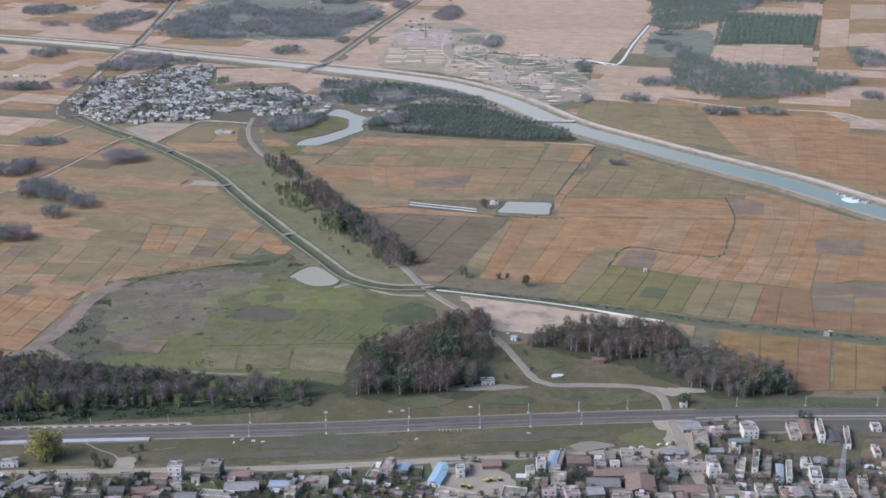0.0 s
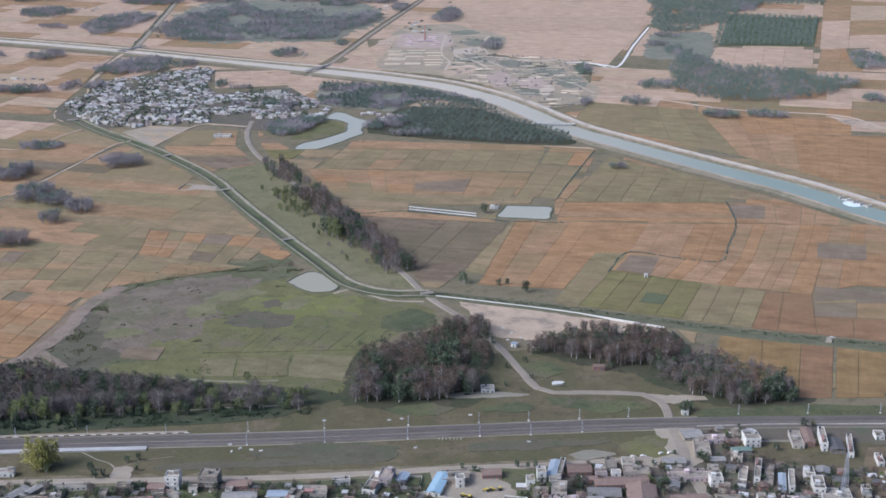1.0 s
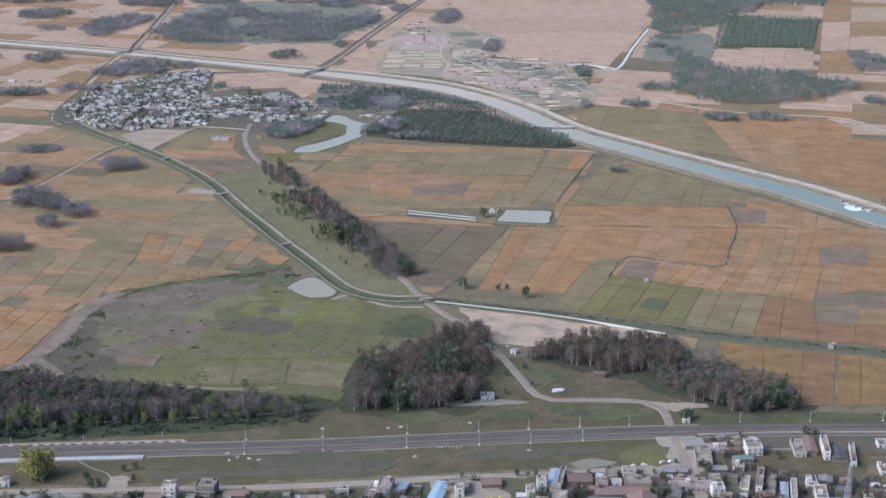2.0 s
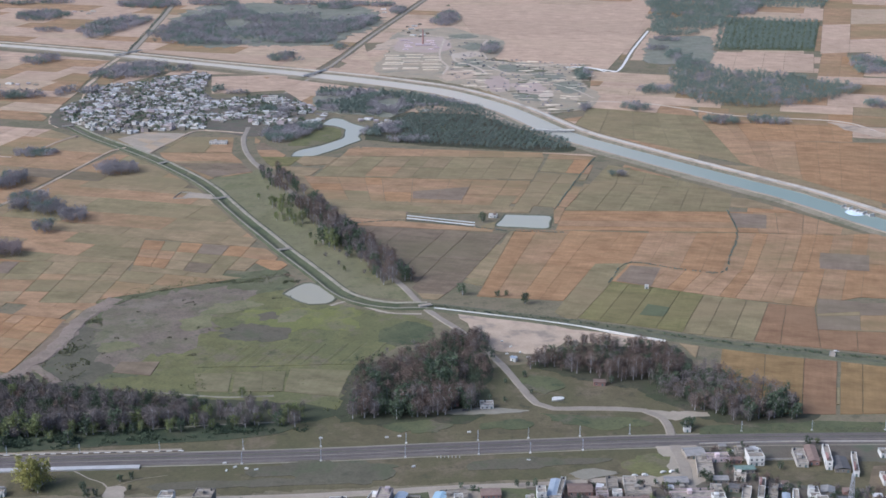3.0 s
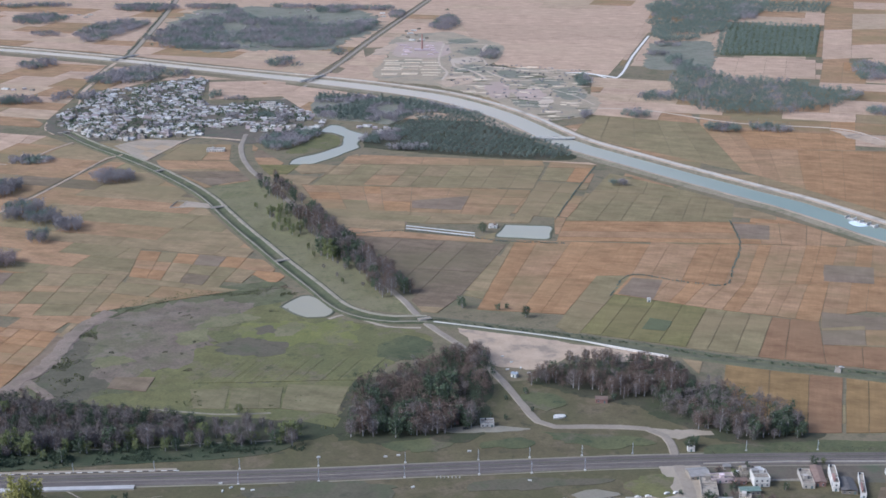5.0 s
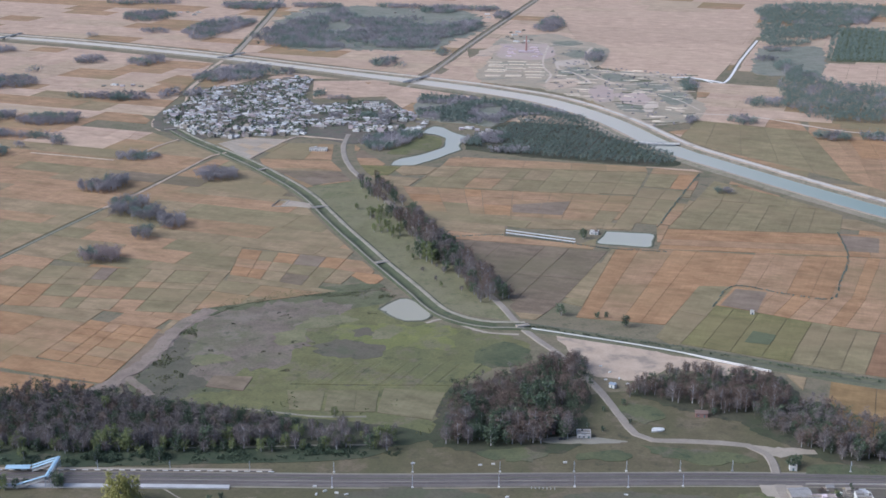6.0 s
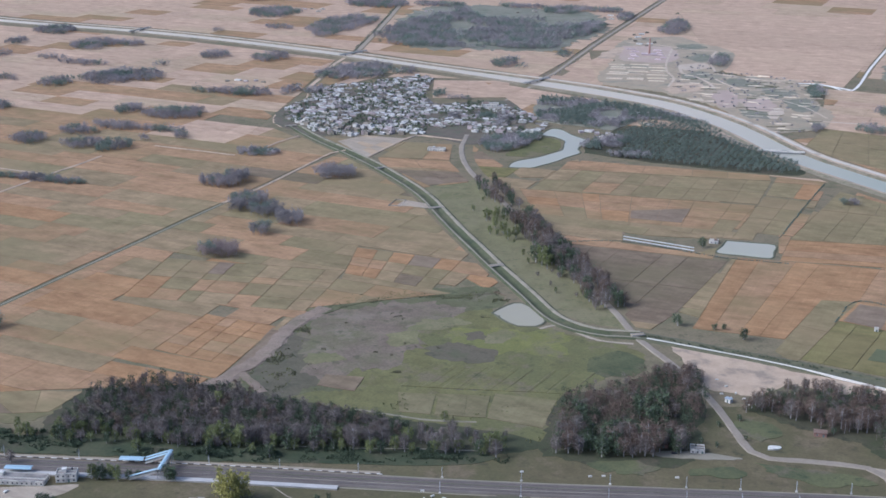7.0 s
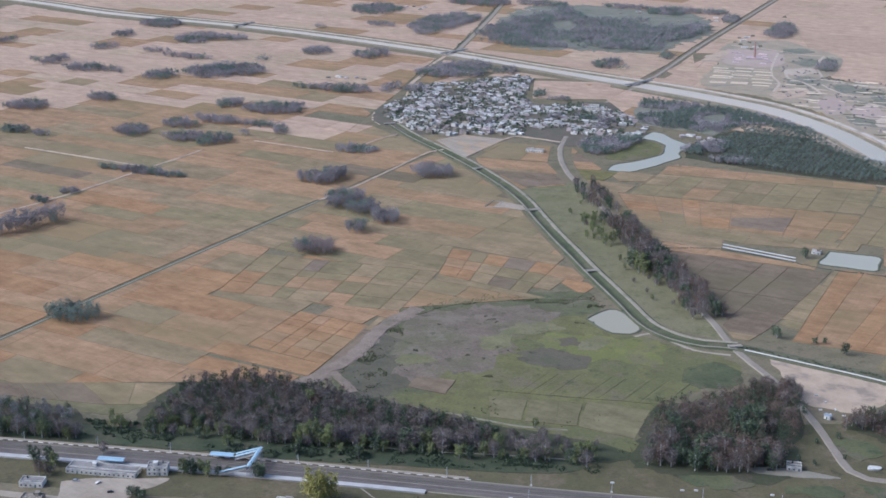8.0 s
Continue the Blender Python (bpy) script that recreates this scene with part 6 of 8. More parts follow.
    for k in range(storeys):
        door_at = rnd.randrange(count) if k == 0 else -1
        for i in range(count):
            wx = -w / 2 + w * (i + 0.5) / count
            if i == door_at:
                part("door", shared("door", lambda: box_mesh("door", (-0.55, 0.55, -0.06, 0.02, 0, 2.1), (-0.65, -0.55, -0.1, 0.02, 0, 2.2), (0.55, 0.65, -0.1, 0.02, 0, 2.2), (-0.65, 0.65, -0.1, 0.02, 2.1, 2.25))), M["door"], home, at=pose(wx, -d_ / 2, 0))
            else:
                window(home, wx, -d_ / 2, 3.1 * k + 1.0)
        if d_ > 9:
            for i in range(max(1, int(d_ / 6))):
                window(home, w / 2, -d_ / 2 + d_ * (i + 0.5) / max(1, int(d_ / 6)), 3.1 * k + 1.0, True)
    return home


for row in (
    (-177, 818, 9.3, 9, 3, -4, "white"),
    (-153, 819, 12.6, 12, 3, -6, "grey"),
    (-163, 812, 5.6, 5, 1, 0, "cream"),
    (-146, 787, 21.6, 13, 1, -8, "white"),
    (-134, 817, 16.4, 9, 1, 2, "brown"),
    (-131, 799, 21.8, 12, 1, 4, "tin"),
    (-208, 815, 11.1, 7, 1, 3, "grey"),
    (-292, 835, 11.4, 6, 1, 3, "white"),
    (-244, 815, 21.6, 5, 1, 5, "cream"),
    (-261, 796, 17.4, 9, 1, 10, "grey"),
    (-277, 805, 6.6, 20, 1, -30, "tin"),
    (-267, 810, 5.1, 20, 1, -30, "tin"),
    (-230, 792, 18.1, 9, 1, 4, "grey"),
):
    house(*row)
for row in (
    (-195, 795, 12.4, 9, 1, 4, "brown"),
    (-187, 814, 11.1, 8, 1, -6, "brown"),
    (-106, 803, 14.7, 8, 1, 0, "blueg"),
    (-83, 807, 15.4, 12, 1, 0, "cream"),
    (-67, 822, 11.2, 6, 1, 6, "white"),
    (-45, 819, 8.9, 26, 1, -17, "white"),
    (-37, 824, 9.0, 14, 2, -10, "mauve"),
    (-27, 825, 6.4, 13, 1, -17, "blueg"),
    (-3, 817, 8.8, 28, 1, -15, "blue"),
    (8, 827, 18.0, 13, 1, 4, "grey"),
    (11, 819, 5.6, 7, 2, 4, "white"),
    (32, 832, 12.8, 9, 1, 4, "brown"),
    (57, 816, 5.6, 8, 2, 0, "white"),
):
    house(*row)
for row in (
    (45, 789, 15.1, 16, 1, -12, "white"),
    (65, 828, 6.0, 9, 2, 0, "white"),
    (74, 837, 6.8, 24, 1, -12, "blueg"),
    (79, 839, 3.4, 24, 1, -12, "white"),
    (75, 805, 9.9, 16, 2, -6, "cream"),
    (63, 804, 9.5, 12, 1, -6, "grey"),
    (91, 837, 15.9, 12, 1, 0, "brown"),
    (105, 832, 7.6, 9, 1, 0, "mauve"),
    (113, 845, 7.6, 14, 1, -4, "grey"),
    (125, 847, 8.4, 10, 1, -2, "cream"),
    (129, 834, 17.4, 12, 1, -3, "grey"),
    (115, 832, 6.1, 5, 1, 0, "white"),
    (117, 819, 35.4, 11, 1, 2, "brown"),
):
    house(*row)
for row in (
    (128, 802, 18.9, 22, 1, -4, "brick"),
    (104, 803, 21.2, 12, 1, -3, "tin"),
    (94, 791, 14.5, 9, 1, -3, "grey"),
    (114, 789, 14.5, 9, 1, -3, "grey"),
    (175, 889, 13.6, 12, 1, 8, "tin"),
    (190, 882, 15.9, 8, 1, 4, "pink"),
    (179, 870, 10.9, 30, 1, -6, "grey"),
    (215, 879, 10.7, 13, 2, 2, "white"),
    (208, 889, 8.0, 9, 1, 2, "grey"),
    (205, 864, 13.3, 6, 1, 4, "green"),
    (164, 828, 29.3, 12, 1, 2, "pink"),
    (179, 819, 8.2, 9, 2, 2, "white"),
    (198, 825, 5.6, 26, 1, -15, "white"),
):
    house(*row)
for row in (
    (209, 830, 4.1, 28, 2, -15, "white"),
    (216, 828, 6.3, 26, 1, -15, "grey"),
    (222, 816, 4.4, 25, 1, -12, "blueg"),
    (228, 816, 3.7, 24, 2, -12, "white"),
    (207, 793, 11.6, 14, 1, -4, "white"),
    (183, 793, 15.9, 12, 1, 0, "grey"),
    (162, 795, 14.5, 10, 1, 0, "brown"),
    (247, 881, 7.9, 22, 1, -4, "cream"),
    (256, 885, 7.1, 24, 1, -6, "brick"),
    (265, 879, 4.3, 26, 2, -8, "white"),
    (272, 871, 10.2, 18, 1, -4, "dark"),
    (282, 871, 3.5, 30, 1, -12, "white"),
    (307, 888, 6.4, 9, 1, -4, "white"),
):
    house(*row)
for row in (
    (296, 850, 4.6, 14, 1, -6, "white"),
    (242, 825, 6.4, 14, 2, -6, "white"),
    (244, 810, 7.4, 18, 2, -8, "white"),
    (253, 800, 18.3, 13, 1, -4, "white"),
    (222, 791, 10.8, 12, 1, -4, "pink"),
    (273, 789, 10.8, 14, 1, -6, "grey"),
    (156, 848, 15.4, 8, 1, 0, "tin"),
    (158, 836, 9.9, 7, 1, 0, "grey"),
    (186, 850, 10.0, 6, 1, 0, "tin"),
):
    house(*row)

# denser lanes towards the south
rnd = random.Random(77)
for lane in range(3):
    x = -300 + rnd.uniform(0, 8)
    while x < 300:
        w, d_ = rnd.uniform(7, 13), rnd.uniform(7, 12)
        if abs(x - 170) > 9 and not (-95 < x < -10 and lane == 0) and rnd.random() < (0.85 if x > 50 else 0.6):
            house(round(x + w / 2), round(782 - lane * 17 + rnd.uniform(-4, 4) + 0.02 * x), round(w, 1), round(d_), rnd.choice((1, 1, 1, 2)), round(rnd.uniform(-10, 6)), rnd.choice(("white", "grey", "cream", "brown", "tin", "grey", "pink")))
        x += w + rnd.uniform(1, 6)

rnd = random.Random(78)
NEAR_VILLAGE = pairs(64, 836, 120, 848, 156, 842, 178, 866, 190, 902, 225, 902, 196, 862, 262, 832, 330, 826, 330, 742, 60, 742)
for k in range(520):
    x, y, w, d_ = rnd.uniform(-300, 325), rnd.uniform(742, 900), rnd.uniform(4.5, 9.5), rnd.uniform(4.5, 10)
    if abs(x - 167) < 8 or not (inside(NEAR_VILLAGE, x, y) or (x < 60 and y < 812 and not -50 < x < 50 and not (-90 < x < -50 and y > 795))):
        continue
    if all(math.hypot(x - fx, y - fy) > (fr + (w + d_) / 4) * 0.98 for fx, fy, fr in FOOTPRINTS):
        house(round(x, 1), round(y, 1), round(w, 1), round(d_, 1), rnd.choice((1, 1, 1, 2)) if x > 60 else 1, round(rnd.uniform(-16, 6)), rnd.choice(("white", "grey", "cream", "brown", "tin", "brick", "brown", "pink", "dark") if x > 60 else ("grey", "tin", "grey", "dark", "brown", "cream")))

house(34, 969, 10, 8, 1, 2, "white", "lone houses")
house(123, 1010, 9, 6, 1, -4, "brick", "lone houses")
house(177, 927, 5, 4, 1, 0, "white", "lone houses")
house(-292, 1792, 23, 9, 1, 0, "white", "lone houses")
house(-256, 2060, 25, 12, 2, 4, "white", "lone houses")
house(57, 1457, 9, 6, 1, -10, "white", "lone houses")
house(191, 1228, 3.2, 3, 1, 0, "white", "lone houses")

# station: long white building, an annexe, houses beside it
house(-428, 848, 50, 12, 1, 4, "lime", "station buildings")
house(-391, 856, 14, 9, 2, 14, "lime", "station buildings")
house(-466, 820, 16, 9, 1, 10, "lime", "station buildings")
house(-500, 812, 12, 9, 1, 5, "cream", "station buildings")
house(-455, 800, 14, 9, 1, 8, "grey", "station buildings")
patch("station_yard", pairs(-450, 828, -430, 838, -398, 845, -380, 850, -386, 836, -394, 826, -404, 790, -430, 790), M["pale_yard"], "pale paved yard before the station", "pavement", 0.07, 1.5, 4, False)


# far village: low plain houses, set close together
LOOKS = (("cream_wall", "pale_roof", "cream"), ("grey_wall", "tin", "grey"), ("white", "pale_roof", "white"), ("mauve_wall", "pale_roof", "mauve"), ("grey_wall", "roof", "grey"), ("grey_wall", "dark_roof", "grey"), ("white", "pale_roof", "white"), ("mauve_wall", "roof", "mauve"))


def village_house(seed):
    rnd = random.Random(seed)
    w, d_, h = rnd.uniform(5, 11.5), rnd.uniform(4, 6.8), rnd.choice((2.0, 2.1, 2.3, 2.4, 2.6, 4.2))
    wall, roof, words = LOOKS[seed % 8]
    home = thing("village_house", f"small {words} flat-roofed house in the far village", "house", None, "houses of the far village")
    part("outer_wall", shell(w, d_, h, rim=0.4), M[wall], home)
    part("roof", box_mesh("roof", (-w / 2 + 0.25, w / 2 - 0.25, -d_ / 2 + 0.25, d_ / 2 - 0.25, h - 0.2, h)), M[roof], home)
    if seed % 5 == 0:
        part("stair_room", box_mesh("stair_room", (-w / 5, w / 8, 0, d_ / 3, h, h + 2.0)), M[wall], home)
    return home


VILLAGE = pairs(-548, 1993, -539, 2071, -537, 2133, -519, 2189, -464, 2207, -439, 2243, -409, 2281, -378, 2266, -376, 2196, -365, 2118, -337, 2060, -319, 2052, -282, 2092, -238, 2079, -194, 2027, -177, 1970, -160, 1959, -172, 1915, -217, 1896, -246, 1880, -278, 1936, -314, 1911, -332, 1878, -369, 1868, -410, 1859, -428, 1842, -451, 1853, -478, 1869, -512, 1914, -534, 1939)
kinds = [village_house(k) for k in range(16)]
first, spare = set(), []
lots = sorted(scatter(VILLAGE, 9.7, 31, 0.5), key=lambda p: p[1])
for x, y in lots:
    if noise.noise(Vector((x * 0.02, y * 0.03, 4))) < (-0.36 if x < -290 else -0.02):
        continue
    k = dice.choices(range(16), (4, 3, 5, 1.5, 3, 1.5, 4, 1) * 2)[0]
    m = pose(x, y, 0, 0, 0, dice.choice((-14, -14, -14, 76)) + dice.uniform(-9, 9))
    if k not in first:
        kinds[k].matrix_basis = m
        first.add(k)
    elif y < 1925:
        copy_thing(kinds[k], m)
    else:
        spare.append((x, y))
for wall, tone, share in (("grey_wall", "pale_roof", spare[::5]), ("white", "roof", spare[1::5]), ("mauve_wall", "tin", spare[2::5]), ("white", "pale_roof", spare[3::5]), ("grey_wall", "dark_roof", spare[4::5])):
    verts, faces = [], []
    for x, y in share:
        w, d_, h = dice.uniform(2.2, 5.6), dice.uniform(1.8, 3.3), dice.choice((2.0, 2.2, 2.4, 2.6, 4.2))
        box(verts, faces, x - w, x + w, y - d_, y + d_, 0, h)
        if dice.random() < 0.25:
            box(verts, faces, x - w * 0.4, x + w * 0.1, y, y + d_ * 0.7, h, h + 1.6)
    me = mesh_of("village_houses", verts, faces)
    me.materials.append(M[wall])
    me.materials.append(M[tone])
    for face in me.polygons:
        face.material_index = 1 if face.normal.z > 0.9 else 0
    tagged(part("village_houses", me, M[wall]), "crowded small houses at the back of the far village", "houses", kind="stuff")
for x, y in ((-700, 2180), (-685, 2190), (-670, 2182), (-655, 2190), (-640, 2180), (-112, 1925), (-98, 1932), (-102, 1931), (-90, 1920), (-73, 1914), (-60, 1903), (-81, 1896), (-66, 1885), (-137, 1977), (-75, 1920), (-62, 1914), (-50, 1905), (-66, 1896), (-40, 2052), (-24, 2058), (-5, 2050), (12, 2055), (30, 2045), (-150, 2030), (-175, 2040), (-505, 1755), (-20, 1985), (0, 1980), (-190, 2905), (-480, 2960), (-760, 2960), (-735, 2955), (-782, 2939), (-774, 2955), (-736, 2923), (-511, 2966), (-504, 2982), (-316, 2979), (-283, 3011), (-278, 2995), (-145, 2808), (-131, 2944), (-122, 2859), (-116, 2928), (-120, 2976)):
    copy_thing(kinds[dice.randrange(5)], pose(x, y, 0, 0, 0, dice.uniform(-20, 20)))
village_ground = patch("village_ground", pairs(-545, 1905, -560, 1990, -530, 2100, -470, 2170, -430, 2265, -375, 2270, -360, 2080, -232, 2110, -185, 1993, -240, 1835, -361, 1890, -467, 1845), M["lane_dirt"], "trodden ground between village houses", z=0.08, rough=6, clear=False)
for row in ((-390, 1930, 16, 8), (-300, 1990, 14, 8), (-260, 2000, 16, 8), (-470, 2010, 12, 10), (-230, 1950, 14, 10), (-345, 2140, 10, 24), (-310, 2110, 20, 8)):
    copse(*row, height=6)
crop_field((-402, 1858), (-343, 1848), (-375, 1742), (-432, 1820), 3, 6, "yard", "pale dry threshing plots beside the village", 0.2, False, True)
road("dirt_track", smooth(pairs(-375, 1738, -357, 1801, -334, 1864, -300, 1862, -267, 1851), 12), 1.6, M["sand"], "pale cart track round a field beside the village", z=0.9)
patch("village_green", pairs(-534, 1935, -546, 1960, -538, 1985, -512, 1975, -505, 1940), M["lush"], "round green pond meadow at the village edge", z=0.12, rough=4, seed=18, clear=False)
wood_mass("village_trees", [q for q in scatter(VILLAGE, 10, 9, 0.5) if noise.noise(Vector((q[0] * 0.025, q[1] * 0.03, 6))) > -0.08], "small dark trees among the far village houses", 5.0, 3.4, "leaf", 60, 1.2, 0.9, 3)


# sheds, trees and heaps packed between the houses
def lean_to(x, y, w, d_, turn, wall, roof, words):
    home = thing("shed", f"small low {words} shed between village houses", "shed", pose(x, y, 0, 0, 0, turn), "village sheds")
    part("outer_wall", shell(w, d_, 2.3, 0.2, 0.0), M[wall], home)
    verts = [(-w / 2 - 0.3, -d_ / 2 - 0.4, 2.3), (w / 2 + 0.3, -d_ / 2 - 0.4, 2.3), (w / 2 + 0.3, d_ / 2 + 0.3, 2.9), (-w / 2 - 0.3, d_ / 2 + 0.3, 2.9)]
    verts += [(a_, b_, c_ + 0.12) for a_, b_, c_ in verts]
    part("roof", mesh_of("roof", verts, [(3, 2, 1, 0), (4, 5, 6, 7), (0, 1, 5, 4), (1, 2, 6, 5), (2, 3, 7, 6), (3, 0, 4, 7)]), M[roof], home)


def between_houses(x, y):
    if abs(x - 167) < 7 or y > 838 and not inside(NEAR_VILLAGE, x, y) or 818 < y < 850 and x < 64:
        return False
    return not (-8 < x < 50 and 790 < y < 840)


rnd = random.Random(13)
count = 0
for k in range(1500):
    x, y, w, d_ = rnd.uniform(-310, 325), rnd.uniform(745, 902), rnd.uniform(3, 6), rnd.uniform(2.5, 4.5)
    if between_houses(x, y) and count < 95 and all(math.hypot(x - fx, y - fy) > fr * 1.05 + (w + d_) / 4 for fx, fy, fr in FOOTPRINTS):
        FOOTPRINTS.append((x, y, (w + d_) / 4))
        lean_to(round(x, 1), round(y, 1), w, d_, rnd.uniform(-20, 10), *rnd.choice((("brick", "tile_roof", "brown-roofed brick"), ("grey_wall", "tin", "grey sheet-roofed"), ("brick", "dark_roof", "dark-roofed brick"), ("cream_wall", "tile_roof", "brown-roofed cream"), ("grey_wall", "pale_roof", "pale-roofed"))))
        count += 1
groves = {"leaf": [], "rust": [], "twig": [], "fresh": []}
for k in range(3000):
    x, y = rnd.uniform(-310, 328), rnd.uniform(772, 905)
    if between_houses(x, y) and sum(len(g_) for g_ in groves.values()) < 620 and all(math.hypot(x - fx, y - fy) > fr + 0.6 for fx, fy, fr in FOOTPRINTS):
        groves[rnd.choices(("leaf", "rust", "twig", "fresh"), (6, 3, 2, 0.5))[0]].append((x, y))
for tone, words in (("leaf", "dark green trees packed between village houses"), ("rust", "rusty bare trees between village houses"), ("twig", "bare grey trees between village houses"), ("fresh", "fresh green trees between village houses")):
    wood_mass("village_trees", groves[tone], words, 5.6, 2.9, tone, 130, 0.9, 0.5, 17)
HEAP_TONES = (("tile_roof", 130, "brick and tile heaps in village yards"), ("clay_heap", 120, "straw and dung heaps in village yards"), ("tank", 110, "dark firewood and scrap in village yards"), ("white", 110, "pale sacks and washing in village yards"))
M["clay_heap"] = material("straw_and_dung", (0.22, 0.165, 0.09), (0.34, 0.26, 0.15), 0.4, 2.0)
for tone, number, words in HEAP_TONES:
    verts, faces = [], []
    while number:
        x, y = rnd.uniform(-310, 328), rnd.uniform(755, 905)
        if between_houses(x, y):
            number -= 1
            r, h, n = rnd.uniform(0.5, 1.5), rnd.uniform(0.5, 1.4), len(verts)
            verts += [(x + r * math.cos(w) * rnd.uniform(0.7, 1.3), y + r * math.sin(w) * rnd.uniform(0.7, 1.3), z * h) for z, g_ in ((0, 1), (0.7, 0.8)) for w in (i * math.pi / 3 for i in range(6))] + [(x, y, h)]
            faces += [(n + i, n + (i + 1) % 6, n + 6 + (i + 1) % 6, n + 6 + i) for i in range(6)] + [(n + 6 + i, n + 6 + (i + 1) % 6, n + 12) for i in range(6)]
    tagged(part("yard_heaps", mesh_of("yard_heaps", verts, faces), M[tone]), words, "heaps", kind="stuff")


# ---- railway things ----
def strut(verts, faces, a_, b_, r):
    tube(verts, faces, Vector(a_), Vector(b_), r, r, 4)


def catenary_mast(x, y, turn, height=8.5):
    mast = thing("catenary_mast", "grey steel catenary mast on a white footing beside the track", "mast", pose(x, y, 0, 0, 0, turn), "catenary masts")
    verts, faces = [], []
    for sx in (-0.16, 0.16):
        strut(verts, faces, (sx, 0, 0.5), (sx, 0, height), 0.09)
    for k in range(8):
        z = 0.8 + k * (height - 1) / 8
        strut(verts, faces, (-0.16 if k % 2 else 0.16, 0, z), (0.16 if k % 2 else -0.16, 0, z + (height - 1) / 8), 0.05)
    part("pole", mesh_of("pole", verts, faces), M["galvanised"], mast)
    verts, faces = [], []
    strut(verts, faces, (0, 0, height - 1.2), (0, -3.0, height - 0.4), 0.06)
    strut(verts, faces, (0, 0, height - 2.6), (0, -3.0, height - 1.9), 0.05)
    strut(verts, faces, (0, -3.0, height - 0.4), (0, -3.0, height - 2.2), 0.04)
    part("bracket", mesh_of("bracket", verts, faces), M["galvanised"], mast)
    part("footing", box_mesh("footing", (-0.7, 0.7, -0.6, 0.6, 0, 0.9)), M["white"], mast, "white-painted concrete footing")
    return mast


first_mast = catenary_mast(-139, 900, 2)
for x, y, turn in ((-504, 876, 4), (-449, 881, 4), (-395, 885, 4), (-302, 891, 3), (-252, 894, 3), (-197, 897, 3), (-85, 904, 3), (-25, 909, 3), (26, 913, 3), (62, 916, 3), (99, 919, 3), (135, 922, 2), (216, 926, 1), (267, 927, 0), (320, 927, 0)):
    copy_thing(first_mast, pose(x, y, 0, 0, 0, turn))
for x, y in ((-137, 878), (-83, 882), (-25, 887), (26, 891), (62, 893), (99, 897)):
    copy_thing(first_mast, pose(x, y, 0, 0, 0, 182))

M["kerb_black"] = material("black_painted_kerb", (0.03, 0.03, 0.03), (0.06, 0.06, 0.06), 0.5, 2.0)
far_side = [p for p in RAIL if -560 < p.x < -175]
platform = part("platform", sweep("platform", far_side, [(9.6, 0.0), (9.6, 1.15), (13.6, 1.15), (13.6, 0.0)]), M["track"])
tagged(platform, "long low dusty station platform", "platform", kind="structure")
for i, (p, s) in enumerate(zip(smooth(far_side, 4), sides(smooth(far_side, 4)))):
    q = p + s * 9.9
    part("kerb_stone", shared(("kerb", i % 2), lambda: box_mesh("kerb_stone", (-1.9, 1.9, -0.35, 0.35, 0, 0.28))), M["white"] if i % 2 else M["kerb_black"], platform, at=pose(q.x, q.y, 1.0, 0, 0, math.degrees(math.atan2(-s.x, s.y))))
near_side = [p for p in RAIL if -560 < p.x < -185]
platform = part("platform", sweep("platform", near_side, [(-14.5, 0.0), (-14.5, 1.15), (-9.6, 1.15), (-9.6, 0.0)]), M["concrete"])
tagged(platform, "pale concrete platform on the station side", "platform", kind="structure")


def shelter(x, y, length, turn):
    roofed = thing("platform_shelter", "platform shelter with a pale blue sheet roof", "shelter", pose(x, y, 1.1, 0, 0, turn), "platform shelters")
    w = length / 2
    part("roof", mesh_of("roof", [(-w, -3, 3.1), (w, -3, 3.1), (w, 0, 3.9), (-w, 0, 3.9), (w, 3, 3.1), (-w, 3, 3.1), (-w, -3, 2.95), (w, -3, 2.95), (w, 0, 3.75), (-w, 0, 3.75), (w, 3, 2.95), (-w, 3, 2.95)], [(0, 1, 2, 3), (3, 2, 4, 5), (9, 8, 7, 6), (11, 10, 8, 9), (0, 6, 7, 1), (5, 4, 10, 11), (1, 7, 8, 2), (2, 8, 10, 4), (0, 3, 9, 6), (3, 5, 11, 9)]), M["blue"], roofed)
    for k in range(int(length / 5) + 1):
        part("post", shared("shelter_post", lambda: cylinder("post", 0.13, 3.75, 8)), M["galvanised"], roofed, at=pose(-w + 0.4 + k * (length - 0.8) / int(length / 5), 0, 0))


shelter(-356, 885.5, 17, 5)
shelter(-428, 860, 19, 5)


